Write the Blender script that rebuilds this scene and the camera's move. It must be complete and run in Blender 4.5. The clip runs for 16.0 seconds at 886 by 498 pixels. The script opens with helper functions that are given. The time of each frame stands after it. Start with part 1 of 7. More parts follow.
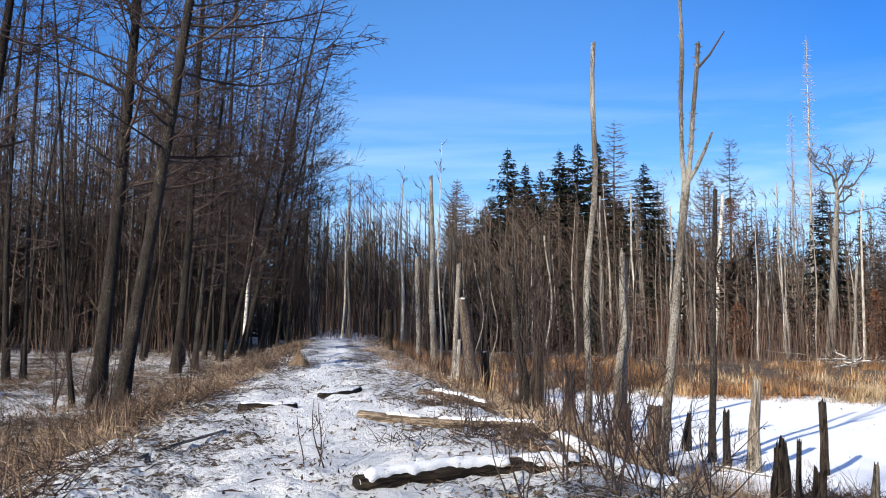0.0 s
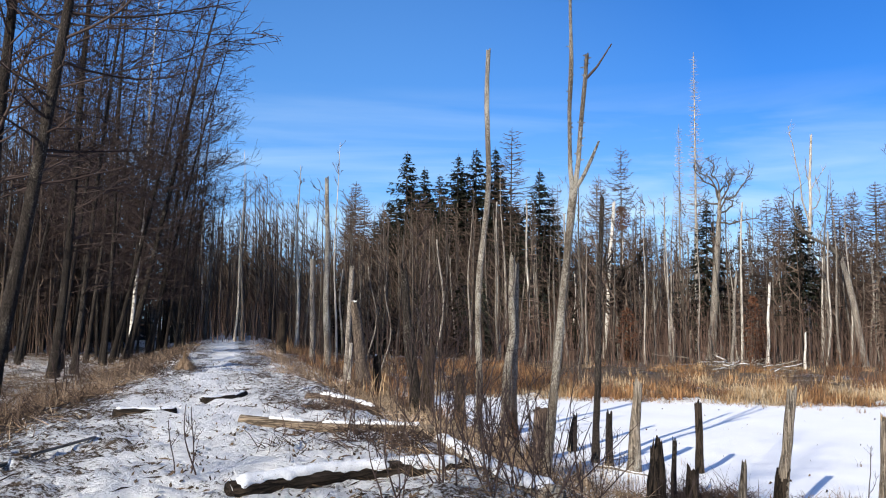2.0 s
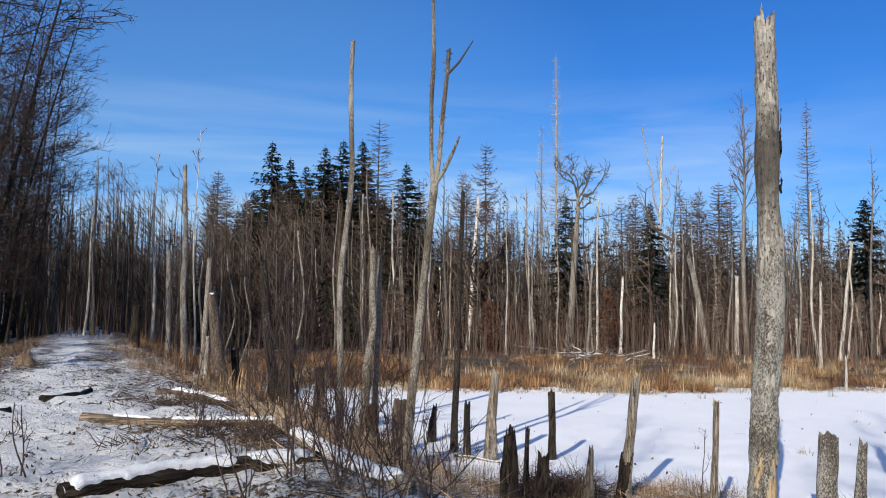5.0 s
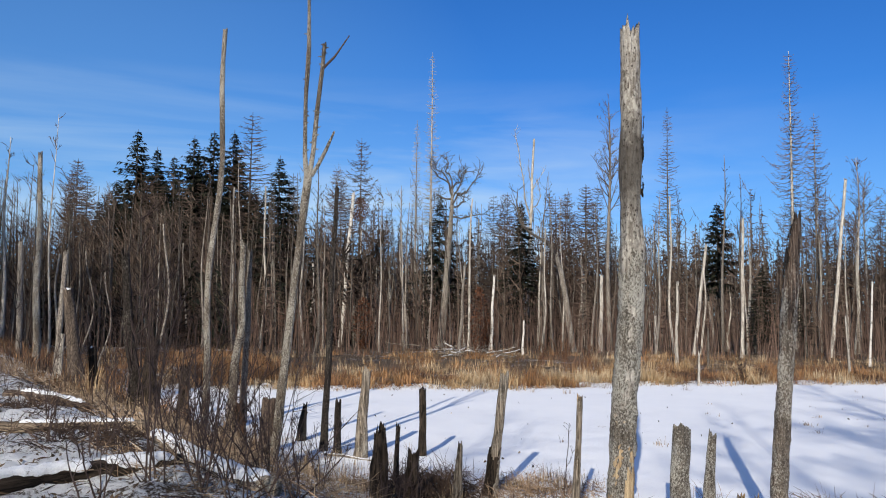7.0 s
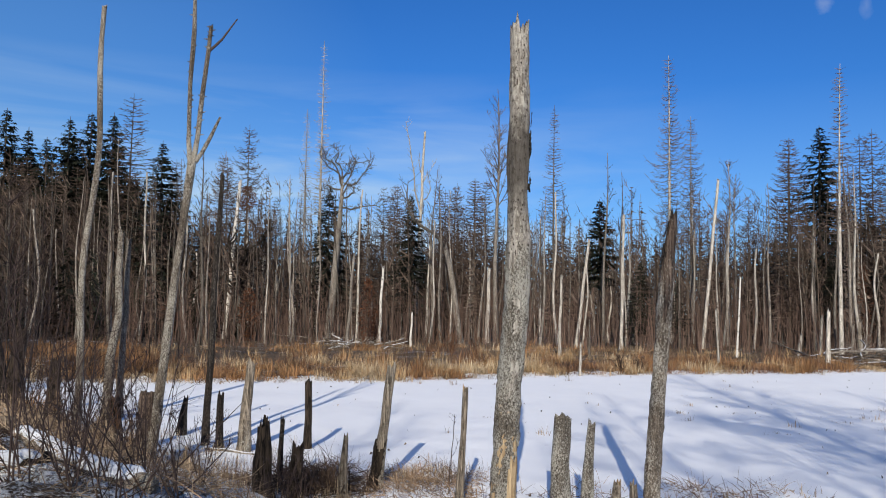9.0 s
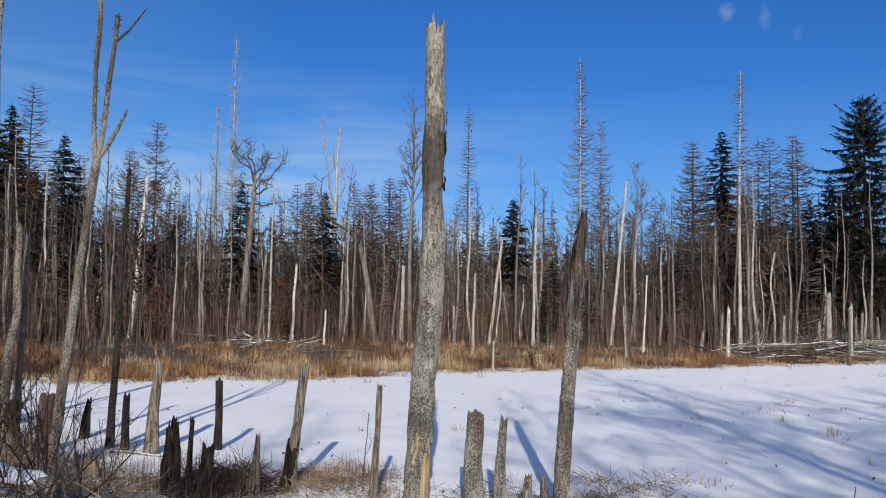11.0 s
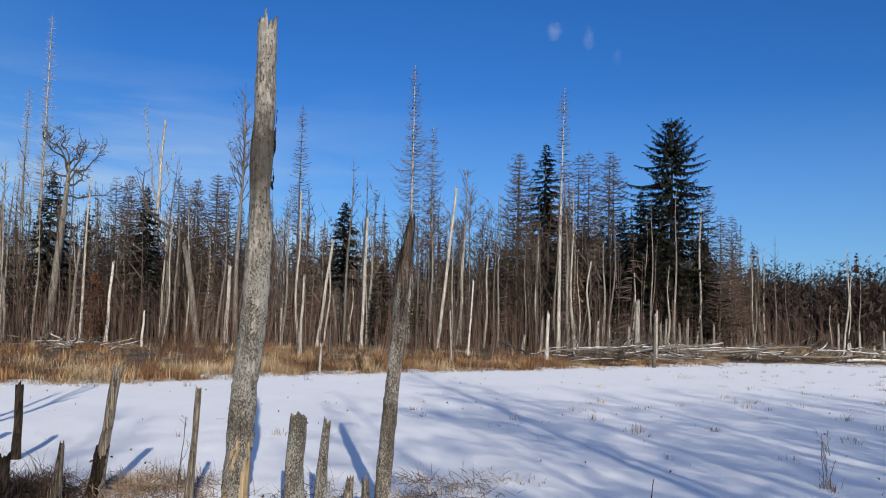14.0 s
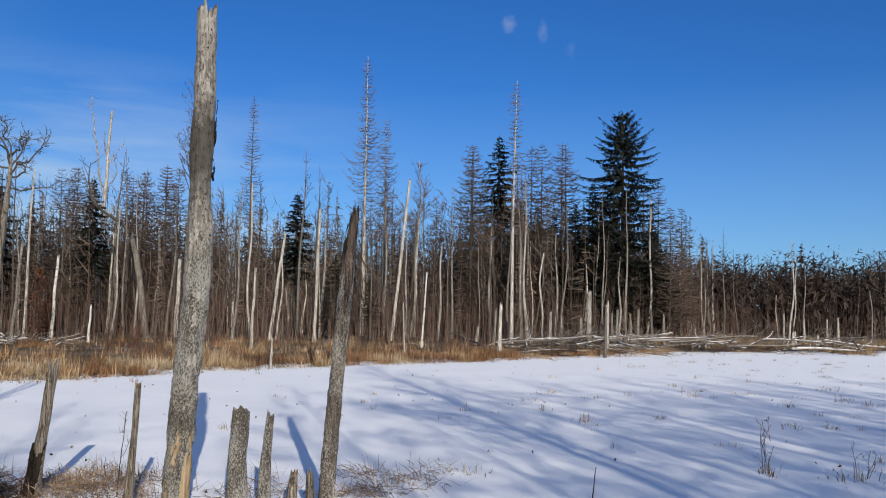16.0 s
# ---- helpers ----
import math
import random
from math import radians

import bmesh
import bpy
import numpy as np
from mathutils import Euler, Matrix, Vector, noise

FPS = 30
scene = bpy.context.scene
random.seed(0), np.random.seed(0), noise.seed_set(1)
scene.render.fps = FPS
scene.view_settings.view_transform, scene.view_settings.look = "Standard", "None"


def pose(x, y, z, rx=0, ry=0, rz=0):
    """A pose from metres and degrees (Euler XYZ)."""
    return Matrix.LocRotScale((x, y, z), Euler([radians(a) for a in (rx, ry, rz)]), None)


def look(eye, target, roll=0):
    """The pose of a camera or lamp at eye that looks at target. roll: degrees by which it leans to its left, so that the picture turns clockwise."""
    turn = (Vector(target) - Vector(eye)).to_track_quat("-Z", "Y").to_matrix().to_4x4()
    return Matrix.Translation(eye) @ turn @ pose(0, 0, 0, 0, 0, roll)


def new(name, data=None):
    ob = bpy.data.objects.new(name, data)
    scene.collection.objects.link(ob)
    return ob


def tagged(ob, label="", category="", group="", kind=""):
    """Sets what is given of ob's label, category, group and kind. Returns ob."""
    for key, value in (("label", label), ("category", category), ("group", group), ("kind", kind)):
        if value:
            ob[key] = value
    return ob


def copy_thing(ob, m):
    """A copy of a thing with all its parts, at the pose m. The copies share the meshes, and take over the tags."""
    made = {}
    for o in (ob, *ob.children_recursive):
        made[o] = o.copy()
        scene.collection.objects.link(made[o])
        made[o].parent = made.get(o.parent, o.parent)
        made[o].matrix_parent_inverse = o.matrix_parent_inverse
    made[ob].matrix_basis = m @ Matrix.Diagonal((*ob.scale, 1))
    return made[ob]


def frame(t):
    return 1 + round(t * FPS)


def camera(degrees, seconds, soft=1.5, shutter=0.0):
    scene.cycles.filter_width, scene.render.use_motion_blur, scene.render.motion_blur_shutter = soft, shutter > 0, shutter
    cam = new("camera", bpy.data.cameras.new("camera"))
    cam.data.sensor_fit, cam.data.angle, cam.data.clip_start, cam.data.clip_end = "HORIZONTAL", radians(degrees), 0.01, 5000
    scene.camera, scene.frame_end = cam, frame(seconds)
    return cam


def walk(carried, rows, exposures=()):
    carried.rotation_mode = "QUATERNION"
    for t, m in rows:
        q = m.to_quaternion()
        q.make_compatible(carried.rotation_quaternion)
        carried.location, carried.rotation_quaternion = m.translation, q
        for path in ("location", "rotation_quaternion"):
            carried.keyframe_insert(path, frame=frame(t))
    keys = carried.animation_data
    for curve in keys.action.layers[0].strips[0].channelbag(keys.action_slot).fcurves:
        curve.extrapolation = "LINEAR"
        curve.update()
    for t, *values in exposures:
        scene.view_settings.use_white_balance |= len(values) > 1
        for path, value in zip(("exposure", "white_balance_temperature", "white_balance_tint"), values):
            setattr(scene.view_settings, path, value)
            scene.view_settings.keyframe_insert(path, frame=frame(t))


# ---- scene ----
# ---- camera ----
cam = camera(56.0, 16.0, 1.05)
PATH = [
    (0.0, pose(0.000, -0.000, 1.400, 94.819, -0.587, -2.965)),
    (0.5, pose(0.026, 0.010, 1.401, 94.928, -0.533, -4.262)),
    (1.0, pose(0.079, 0.025, 1.398, 95.039, -0.592, -6.517)),
    (1.5, pose(0.128, 0.028, 1.396, 95.111, -0.614, -8.228)),
    (2.0, pose(0.169, 0.024, 1.392, 95.149, -0.830, -9.898)),
    (2.5, pose(0.210, 0.024, 1.387, 95.162, -0.429, -10.922)),
    (3.0, pose(0.254, 0.011, 1.381, 95.202, -0.063, -11.906)),
    (5.5, pose(0.303, -0.005, 1.392, 94.690, -0.686, -21.024)),
    (6.0, pose(0.316, 0.007, 1.393, 94.680, -0.619, -23.092)),
    (6.5, pose(0.322, 0.008, 1.393, 94.671, -0.837, -25.623)),
    (7.0, pose(0.326, 0.012, 1.397, 94.658, -0.762, -27.657)),
    (7.5, pose(0.338, 0.025, 1.396, 94.547, -0.800, -29.134)),
    (8.0, pose(0.353, 0.030, 1.393, 94.359, -0.976, -31.254)),
    (8.5, pose(0.354, 0.031, 1.395, 94.281, -1.111, -33.422)),
    (11.0, pose(0.318, -0.002, 1.404, 94.144, -0.894, -41.163)),
    (11.5, pose(0.312, -0.008, 1.404, 94.285, -1.306, -42.894)),
    (12.0, pose(0.301, 0.001, 1.405, 94.267, -1.052, -45.159)),
    (12.5, pose(0.295, 0.000, 1.404, 94.544, -1.595, -46.865)),
    (13.0, pose(0.278, -0.010, 1.403, 94.628, -1.849, -48.929)),
    (13.5, pose(0.283, -0.019, 1.398, 94.594, -1.775, -51.588)),
    (14.0, pose(0.337, -0.055, 1.393, 94.591, -1.553, -52.806)),
    (14.5, pose(0.387, -0.122, 1.390, 94.601, -1.607, -54.186)),
    (15.0, pose(0.395, -0.179, 1.386, 94.525, -1.283, -55.782)),
    (15.5, pose(0.418, -0.192, 1.378, 94.270, -1.310, -56.248)),
    (16.0, pose(0.459, -0.185, 1.383, 94.143, -1.091, -55.830)),
]
walk(cam, PATH, [(0.0, 0.54), (3.0, 0.24), (6.0, 0.02), (8.5, -0.09), (11.0, -0.23), (16.0, -0.24)])

# ---- light: low winter sun behind the walker, clear sky with thin cirrus ----
SUN_EL, SUN_AZ = 24.0, 220.5          # azimuth clockwise from +y
SHADE = Vector((math.sin(radians(SUN_AZ - 180)), math.cos(radians(SUN_AZ - 180)), 0))
sun = new("sun", bpy.data.lights.new("sun", "SUN"))
sun.data.energy, sun.data.angle, sun.data.color = 5.4, radians(0.53), (1.0, 0.925, 0.795)
sun.matrix_world = look((0, 0, 0), (SHADE.x * math.cos(radians(SUN_EL)), SHADE.y * math.cos(radians(SUN_EL)), -math.sin(radians(SUN_EL))))

world = bpy.data.worlds.new("world")
scene.world = world
world.use_nodes = True
wn, wl = world.node_tree.nodes, world.node_tree.links
background = wn["Background"]
sky = wn.new("ShaderNodeTexSky")
sky.sky_type, sky.sun_disc = "NISHITA", False
sky.sun_elevation, sky.sun_rotation = radians(SUN_EL), radians(SUN_AZ)
sky.air_density, sky.dust_density, sky.ozone_density = 1.0, 0.0, 3.0
coord = wn.new("ShaderNodeTexCoord")
stretch = wn.new("ShaderNodeMapping")
stretch.inputs["Rotation"].default_value = (0.0, 0.1, 0.5)
stretch.inputs["Scale"].default_value = (1.2, 1.8, 11.0)
cirrus = wn.new("ShaderNodeTexNoise")
cirrus.inputs["Scale"].default_value, cirrus.inputs["Detail"].default_value = 1.9, 7.0
cirrus.inputs["Roughness"].default_value, cirrus.inputs["Distortion"].default_value = 0.55, 0.5
wisp = wn.new("ShaderNodeMapRange")
wisp.inputs["From Min"].default_value, wisp.inputs["From Max"].default_value = 0.41, 0.76
low = wn.new("ShaderNodeSeparateXYZ")
band = wn.new("ShaderNodeMapRange")          # cirrus lies low over the horizon
band.inputs["From Min"].default_value, band.inputs["From Max"].default_value = 0.28, 0.11
fade = wn.new("ShaderNodeMath")
fade.operation = "MULTIPLY"
veil = wn.new("ShaderNodeMixRGB")
veil.inputs["Color2"].default_value = (6.6, 7.8, 8.6, 1)
wl.new(coord.outputs["Generated"], stretch.inputs["Vector"])
wl.new(stretch.outputs["Vector"], cirrus.inputs["Vector"])
wl.new(cirrus.outputs["Fac"], wisp.inputs["Value"])
wl.new(coord.outputs["Generated"], low.inputs["Vector"])
wl.new(low.outputs["Z"], band.inputs["Value"])
wl.new(wisp.outputs["Result"], fade.inputs[0])
wl.new(band.outputs["Result"], fade.inputs[1])
side = wn.new("ShaderNodeMapRange")          # the cirrus thins out towards +x
side.inputs["From Min"].default_value, side.inputs["From Max"].default_value = 0.80, 0.50
thin = wn.new("ShaderNodeMath")
thin.operation = "MULTIPLY"
wl.new(low.outputs["X"], side.inputs["Value"])
wl.new(fade.outputs["Value"], thin.inputs[0])
wl.new(side.outputs["Result"], thin.inputs[1])
wl.new(thin.outputs["Value"], veil.inputs["Fac"])
clear = wn.new("ShaderNodeMixRGB")          # deep clean winter blue
clear.blend_type = "MULTIPLY"
clear.inputs["Fac"].default_value, clear.inputs["Color2"].default_value = 1.0, (0.385, 0.66, 1.11, 1)
deep = wn.new("ShaderNodeHueSaturation")
deep.inputs["Saturation"].default_value = 1.06
wl.new(sky.outputs["Color"], clear.inputs["Color1"])
wl.new(clear.outputs["Color"], deep.inputs["Color"])
wl.new(deep.outputs["Color"], veil.inputs["Color1"])
haze = wn.new("ShaderNodeMapRange")          # paler air towards the horizon
haze.inputs["From Min"].default_value, haze.inputs["From Max"].default_value = 0.26, 0.0
haze.inputs["To Max"].default_value = 0.34
pale_air = wn.new("ShaderNodeMixRGB")
pale_air.inputs["Color2"].default_value = (4.0, 6.2, 8.2, 1)
wl.new(low.outputs["Z"], haze.inputs["Value"])
wl.new(haze.outputs["Result"], pale_air.inputs["Fac"])
north = wn.new("ShaderNodeMapRange")         # the air is milkier over the track than over the pond
north.inputs["From Min"].default_value, north.inputs["From Max"].default_value = 0.82, 1.0
north.inputs["To Max"].default_value = 0.30
milky = wn.new("ShaderNodeMixRGB")
milky.inputs["Color2"].default_value = (2.3, 4.9, 8.0, 1)
wl.new(low.outputs["Y"], north.inputs["Value"])
wl.new(north.outputs["Result"], milky.inputs["Fac"])
wl.new(veil.outputs["Color"], milky.inputs["Color1"])
wl.new(milky.outputs["Color"], pale_air.inputs["Color1"])
PUFFS = [((0.8183, 0.4715, 0.3289), (85, 85, 80), 0.24), ((0.8390, 0.4369, 0.3242), (150, 150, 42), 0.14), ((0.8596, 0.4109, 0.3037), (140, 140, 45), 0.08)]          # small clouds: direction, fineness, strength
puff = pale_air.outputs["Color"]
for centre, size, strength in PUFFS:
    off = wn.new("ShaderNodeMapping")
    off.vector_type = "POINT"
    off.inputs["Location"].default_value = tuple(-c * s for c, s in zip(centre, size))
    off.inputs["Scale"].default_value = size
    far_off = wn.new("ShaderNodeVectorMath")
    far_off.operation = "LENGTH"
    shred = wn.new("ShaderNodeTexNoise")
    shred.inputs["Scale"].default_value, shred.inputs["Detail"].default_value = 55.0, 5.0
    ragged = wn.new("ShaderNodeMath")
    ragged.operation = "MULTIPLY_ADD"
    ragged.inputs[1].default_value = 2.4
    core = wn.new("ShaderNodeMapRange")
    core.inputs["From Min"].default_value, core.inputs["From Max"].default_value, core.inputs["To Max"].default_value = 2.1, 0.9, strength
    blend = wn.new("ShaderNodeMixRGB")
    blend.inputs["Color2"].default_value = (7.5, 7.8, 8.2, 1)
    wl.new(coord.outputs["Generated"], off.inputs["Vector"])
    wl.new(off.outputs["Vector"], far_off.inputs[0])
    wl.new(coord.outputs["Generated"], shred.inputs["Vector"])
    wl.new(shred.outputs["Fac"], ragged.inputs[0])
    wl.new(far_off.outputs["Value"], ragged.inputs[2])
    wl.new(ragged.outputs["Value"], core.inputs["Value"])
    wl.new(core.outputs["Result"], blend.inputs["Fac"])
    wl.new(puff, blend.inputs["Color1"])
    puff = blend.outputs["Color"]
toward = wn.new("ShaderNodeVectorMath")        # the sky pales towards the sun
toward.operation = "DOT_PRODUCT"
toward.inputs[1].default_value = (math.sin(radians(SUN_AZ)) * math.cos(radians(SUN_EL)), math.cos(radians(SUN_AZ)) * math.cos(radians(SUN_EL)), math.sin(radians(SUN_EL)))
glare = wn.new("ShaderNodeMapRange")
glare.interpolation_type = "SMOOTHSTEP"
glare.inputs["From Min"].default_value, glare.inputs["From Max"].default_value, glare.inputs["To Max"].default_value = 0.05, 1.0, 0.7
whiter = wn.new("ShaderNodeMixRGB")
whiter.inputs["Color2"].default_value = (4.6, 5.8, 8.2, 1)
wl.new(coord.outputs["Generated"], toward.inputs[0])
wl.new(toward.outputs["Value"], glare.inputs["Value"])
wl.new(glare.outputs["Result"], whiter.inputs["Fac"])
wl.new(puff, whiter.inputs["Color1"])
wl.new(whiter.outputs["Color"], background.inputs["Color"])
background.inputs["Strength"].default_value = 0.106


# ---- materials ----
def material(name, rough=0.85, spec=0.3):
    m = bpy.data.materials.new(name)
    m.use_nodes = True
    bsdf = m.node_tree.nodes["Principled BSDF"]
    bsdf.inputs["Roughness"].default_value = rough
    bsdf.inputs["Specular IOR Level"].default_value = spec
    return m, m.node_tree.nodes, m.node_tree.links, bsdf


def noise_node(nodes, links, vector, scale, detail=4.0, rough=0.6):
    n = nodes.new("ShaderNodeTexNoise")
    n.inputs["Scale"].default_value, n.inputs["Detail"].default_value = scale, detail
    n.inputs["Roughness"].default_value = rough
    if vector is not None:
        links.new(vector, n.inputs["Vector"])
    return n.outputs["Fac"]


def stretched(nodes, links, scale):
    c, m = nodes.new("ShaderNodeTexCoord"), nodes.new("ShaderNodeMapping")
    m.inputs["Scale"].default_value = scale
    links.new(c.outputs["Object"], m.inputs["Vector"])
    return m.outputs["Vector"]


def ranged(nodes, links, value, a, b, lo=0.0, hi=1.0):
    n = nodes.new("ShaderNodeMapRange")
    for key, v in (("From Min", a), ("From Max", b), ("To Min", lo), ("To Max", hi)):
        n.inputs[key].default_value = v
    links.new(value, n.inputs["Value"])
    return n.outputs["Result"]


def mixed(nodes, links, fac, one, two, kind="MIX"):
    n = nodes.new("ShaderNodeMixRGB")
    n.blend_type = kind
    for key, v in (("Fac", fac), ("Color1", one), ("Color2", two)):
        if isinstance(v, (int, float)):
            n.inputs[key].default_value = v
        elif isinstance(v, tuple):
            n.inputs[key].default_value = (*v, 1)
        else:
            links.new(v, n.inputs[key])
    return n.outputs["Color"]


def calc(nodes, links, op, a, b):
    n = nodes.new("ShaderNodeMath")
    n.operation = op
    for i, v in enumerate((a, b)):
        if isinstance(v, (int, float)):
            n.inputs[i].default_value = v
        else:
            links.new(v, n.inputs[i])
    return n.outputs["Value"]


def bumped(nodes, links, bsdf, height, strength, distance):
    b = nodes.new("ShaderNodeBump")
    b.inputs["Strength"].default_value, b.inputs["Distance"].default_value = strength, distance
    links.new(height, b.inputs["Height"])
    links.new(b.outputs["Normal"], bsdf.inputs["Normal"])


def bark(name, dark, light, lichen=None, lichen_from=0.55, size=14.0, relief=0.02, vary=0.35, plates=True, split=0.85):
    """Bark or weathered wood: streaks along the stem, cracked plates or long checks, lichen spots, a tone of its own for each tree."""
    m, n, l, bsdf = material(name, 0.92, 0.15)
    streak = noise_node(n, l, stretched(n, l, (size, size, size * 0.13)), 1.0, 6.0, 0.7)
    grain = noise_node(n, l, stretched(n, l, (size * 4, size * 4, size * (1.8 if plates else 0.35))), 1.0, 5.0, 0.75)
    both = calc(n, l, "ADD", calc(n, l, "MULTIPLY", streak, 0.5), calc(n, l, "MULTIPLY", grain, 0.5))
    colour = mixed(n, l, ranged(n, l, both, 0.38, 0.60), dark, light)
    cells = n.new("ShaderNodeTexVoronoi")
    cells.feature = "DISTANCE_TO_EDGE"
    cells.inputs["Scale"].default_value = 1.0
    warp = n.new("ShaderNodeVectorMath")
    warp.operation = "ADD"
    l.new(stretched(n, l, (size * 2.2, size * 2.2, size * (0.8 if plates else 0.10))), warp.inputs[0])
    l.new(calc(n, l, "MULTIPLY", grain, 1.2), warp.inputs[1])
    l.new(warp.outputs["Vector"], cells.inputs["Vector"])
    crack = ranged(n, l, cells.outputs["Distance"], 0.16 if plates else 0.10, 0.0)
    deep = tuple(c * 0.35 for c in dark)
    colour = mixed(n, l, calc(n, l, "MULTIPLY", crack, split), colour, deep)
    if lichen:
        spots = calc(n, l, "ADD", calc(n, l, "MULTIPLY", noise_node(n, l, stretched(n, l, (2.5, 2.5, 1.0)), 1.0, 3.0, 0.6), 0.35),
                     calc(n, l, "MULTIPLY", noise_node(n, l, stretched(n, l, (42, 42, 26)), 1.0, 5.0, 0.8), 0.65))
        colour = mixed(n, l, ranged(n, l, spots, lichen_from - 0.02, lichen_from + 0.05), colour, lichen)
    info = n.new("ShaderNodeObjectInfo")
    tone = ranged(n, l, info.outputs["Random"], 0, 1, 1 - vary, 1 + vary)
    comb = n.new("ShaderNodeCombineColor")
    for key in ("Red", "Green", "Blue"):
        l.new(tone, comb.inputs[key])
    l.new(mixed(n, l, 1.0, colour, comb.outputs["Color"], "MULTIPLY"), bsdf.inputs["Base Color"])
    bumped(n, l, bsdf, calc(n, l, "SUBTRACT", both, calc(n, l, "MULTIPLY", crack, 0.4)), 1.0, relief)
    return m


def strands(name, colours, rough=0.8, random="island", patches=0.35, contrast=(0.70, 1.14)):
    """Thin stems, blades or needles: a ramp of tones, one for each piece."""
    m, n, l, bsdf = material(name, rough, 0.2)
    if random == "island":
        g = n.new("ShaderNodeNewGeometry")
        source = g.outputs["Random Per Island"]
    else:
        source = n.new("ShaderNodeObjectInfo").outputs["Random"]
    ramp = n.new("ShaderNodeValToRGB")
    ramp.color_ramp.elements[0].color = (*colours[0], 1)
    ramp.color_ramp.elements[1].color = (*colours[-1], 1)
    for i, c in enumerate(colours[1:-1], 1):
        ramp.color_ramp.elements.new(i / (len(colours) - 1)).color = (*c, 1)
    l.new(source, ramp.inputs["Fac"])
    patch = noise_node(n, l, stretched(n, l, (patches, patches, patches * 0.3)), 1.0, 3.0, 0.6)
    lo, hi = contrast
    shade = mixed(n, l, ranged(n, l, patch, 0.38, 0.62), (lo, lo * 0.95, lo * 0.92), (hi, hi * 0.98, hi * 0.96))
    l.new(mixed(n, l, 1.0, ramp.outputs["Color"], shade, "MULTIPLY"), bsdf.inputs["Base Color"])
    return m


ALDER = bark("alder_bark", (0.017, 0.013, 0.011), (0.060, 0.049, 0.041), (0.22, 0.20, 0.17), 0.575, 13, 0.04, 0.3)
GREY_BARK = bark("grey_bark", (0.080, 0.064, 0.053), (0.34, 0.30, 0.255), (0.40, 0.38, 0.34), 0.56, 11, 0.02, 0.45)
PALE_BARK = bark("pale_bark", (0.16, 0.140, 0.117), (0.60, 0.555, 0.49), (0.15, 0.122, 0.098), 0.575, 9, 0.012, 0.3, False)
DEAD_BARK = bark("lichen_bark", (0.055, 0.043, 0.033), (0.31, 0.255, 0.20), (0.52, 0.48, 0.41), 0.505, 22, 0.04, 0.12, True, 0.6)
HERO_BARK = bark("old_lichen_bark", (0.055, 0.044, 0.035), (0.30, 0.26, 0.21), (0.56, 0.535, 0.47), 0.485, 25, 0.04, 0.1, True, 0.6)
BARE_LOG = bark("bare_log_wood", (0.09, 0.066, 0.046), (0.32, 0.25, 0.18), None, 0.5, 9, 0.02, 0.1, False)
RUST_WOOD = bark("rust_brown_wood", (0.040, 0.028, 0.022), (0.20, 0.145, 0.112), (0.40, 0.36, 0.30), 0.56, 12, 0.03, 0.1, False, 0.7)
DARK_STUMP = bark("wet_stump_bark", (0.010, 0.008, 0.006), (0.075, 0.055, 0.04), None, 0.5, 10, 0.05, 0.3, False)
GREY_WOOD = bark("weathered_wood", (0.10, 0.082, 0.064), (0.38, 0.325, 0.262), None, 0.5, 9, 0.02, 0.15, False)
POST_WOOD = bark("post_wood", (0.060, 0.046, 0.035), (0.36, 0.30, 0.235), (0.44, 0.42, 0.36), 0.545, 12, 0.045, 0.25, False, 0.6)
FRESH_WOOD = bark("bare_yellow_wood", (0.18, 0.11, 0.06), (0.50, 0.37, 0.22), None, 0.5, 12, 0.02, 0.1, False)
OAK_BARK = bark("oak_bark", (0.10, 0.086, 0.072), (0.40, 0.36, 0.31), None, 0.5, 8, 0.03, 0.1)
OAK_LIMB = bark("dark_oak_bark", (0.045, 0.038, 0.033), (0.22, 0.192, 0.165), None, 0.5, 10, 0.02, 0.1)
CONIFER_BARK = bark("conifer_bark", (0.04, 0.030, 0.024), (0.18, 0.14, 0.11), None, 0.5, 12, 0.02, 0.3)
TWIG_DARK = strands("dark_twigs", [(0.027, 0.018, 0.0165), (0.050, 0.035, 0.032), (0.094, 0.070, 0.063)])
WOOD_DEPTH = strands("wood_twigs", [(0.038, 0.027, 0.022), (0.080, 0.058, 0.047), (0.165, 0.128, 0.104)])
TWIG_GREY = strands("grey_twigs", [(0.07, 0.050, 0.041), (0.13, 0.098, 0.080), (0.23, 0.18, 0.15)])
TWIG_PALE = strands("pale_twigs", [(0.28, 0.25, 0.22), (0.45, 0.41, 0.36)])
TWIG_RED = strands("red_brown_shoots", [(0.085, 0.042, 0.026), (0.15, 0.080, 0.048), (0.21, 0.13, 0.08)], patches=1.1, contrast=(0.5, 1.45))
BRUSH = strands("brown_brush", [(0.024, 0.016, 0.012), (0.054, 0.036, 0.027), (0.12, 0.082, 0.060)])
NEEDLES = strands("spruce_needles", [(0.007, 0.009, 0.006), (0.014, 0.018, 0.011), (0.028, 0.031, 0.018)])
DEAD_NEEDLES = strands("bare_conifer_twigs", [(0.045, 0.030, 0.023), (0.085, 0.060, 0.046), (0.15, 0.112, 0.090)])
RUST_LEAF = strands("rust_leaves", [(0.075, 0.032, 0.018), (0.14, 0.062, 0.032)])
GRASS = strands("dry_grass", [(0.12, 0.078, 0.050), (0.21, 0.146, 0.096), (0.31, 0.23, 0.16), (0.16, 0.11, 0.072)], patches=1.1, contrast=(0.5, 1.45))
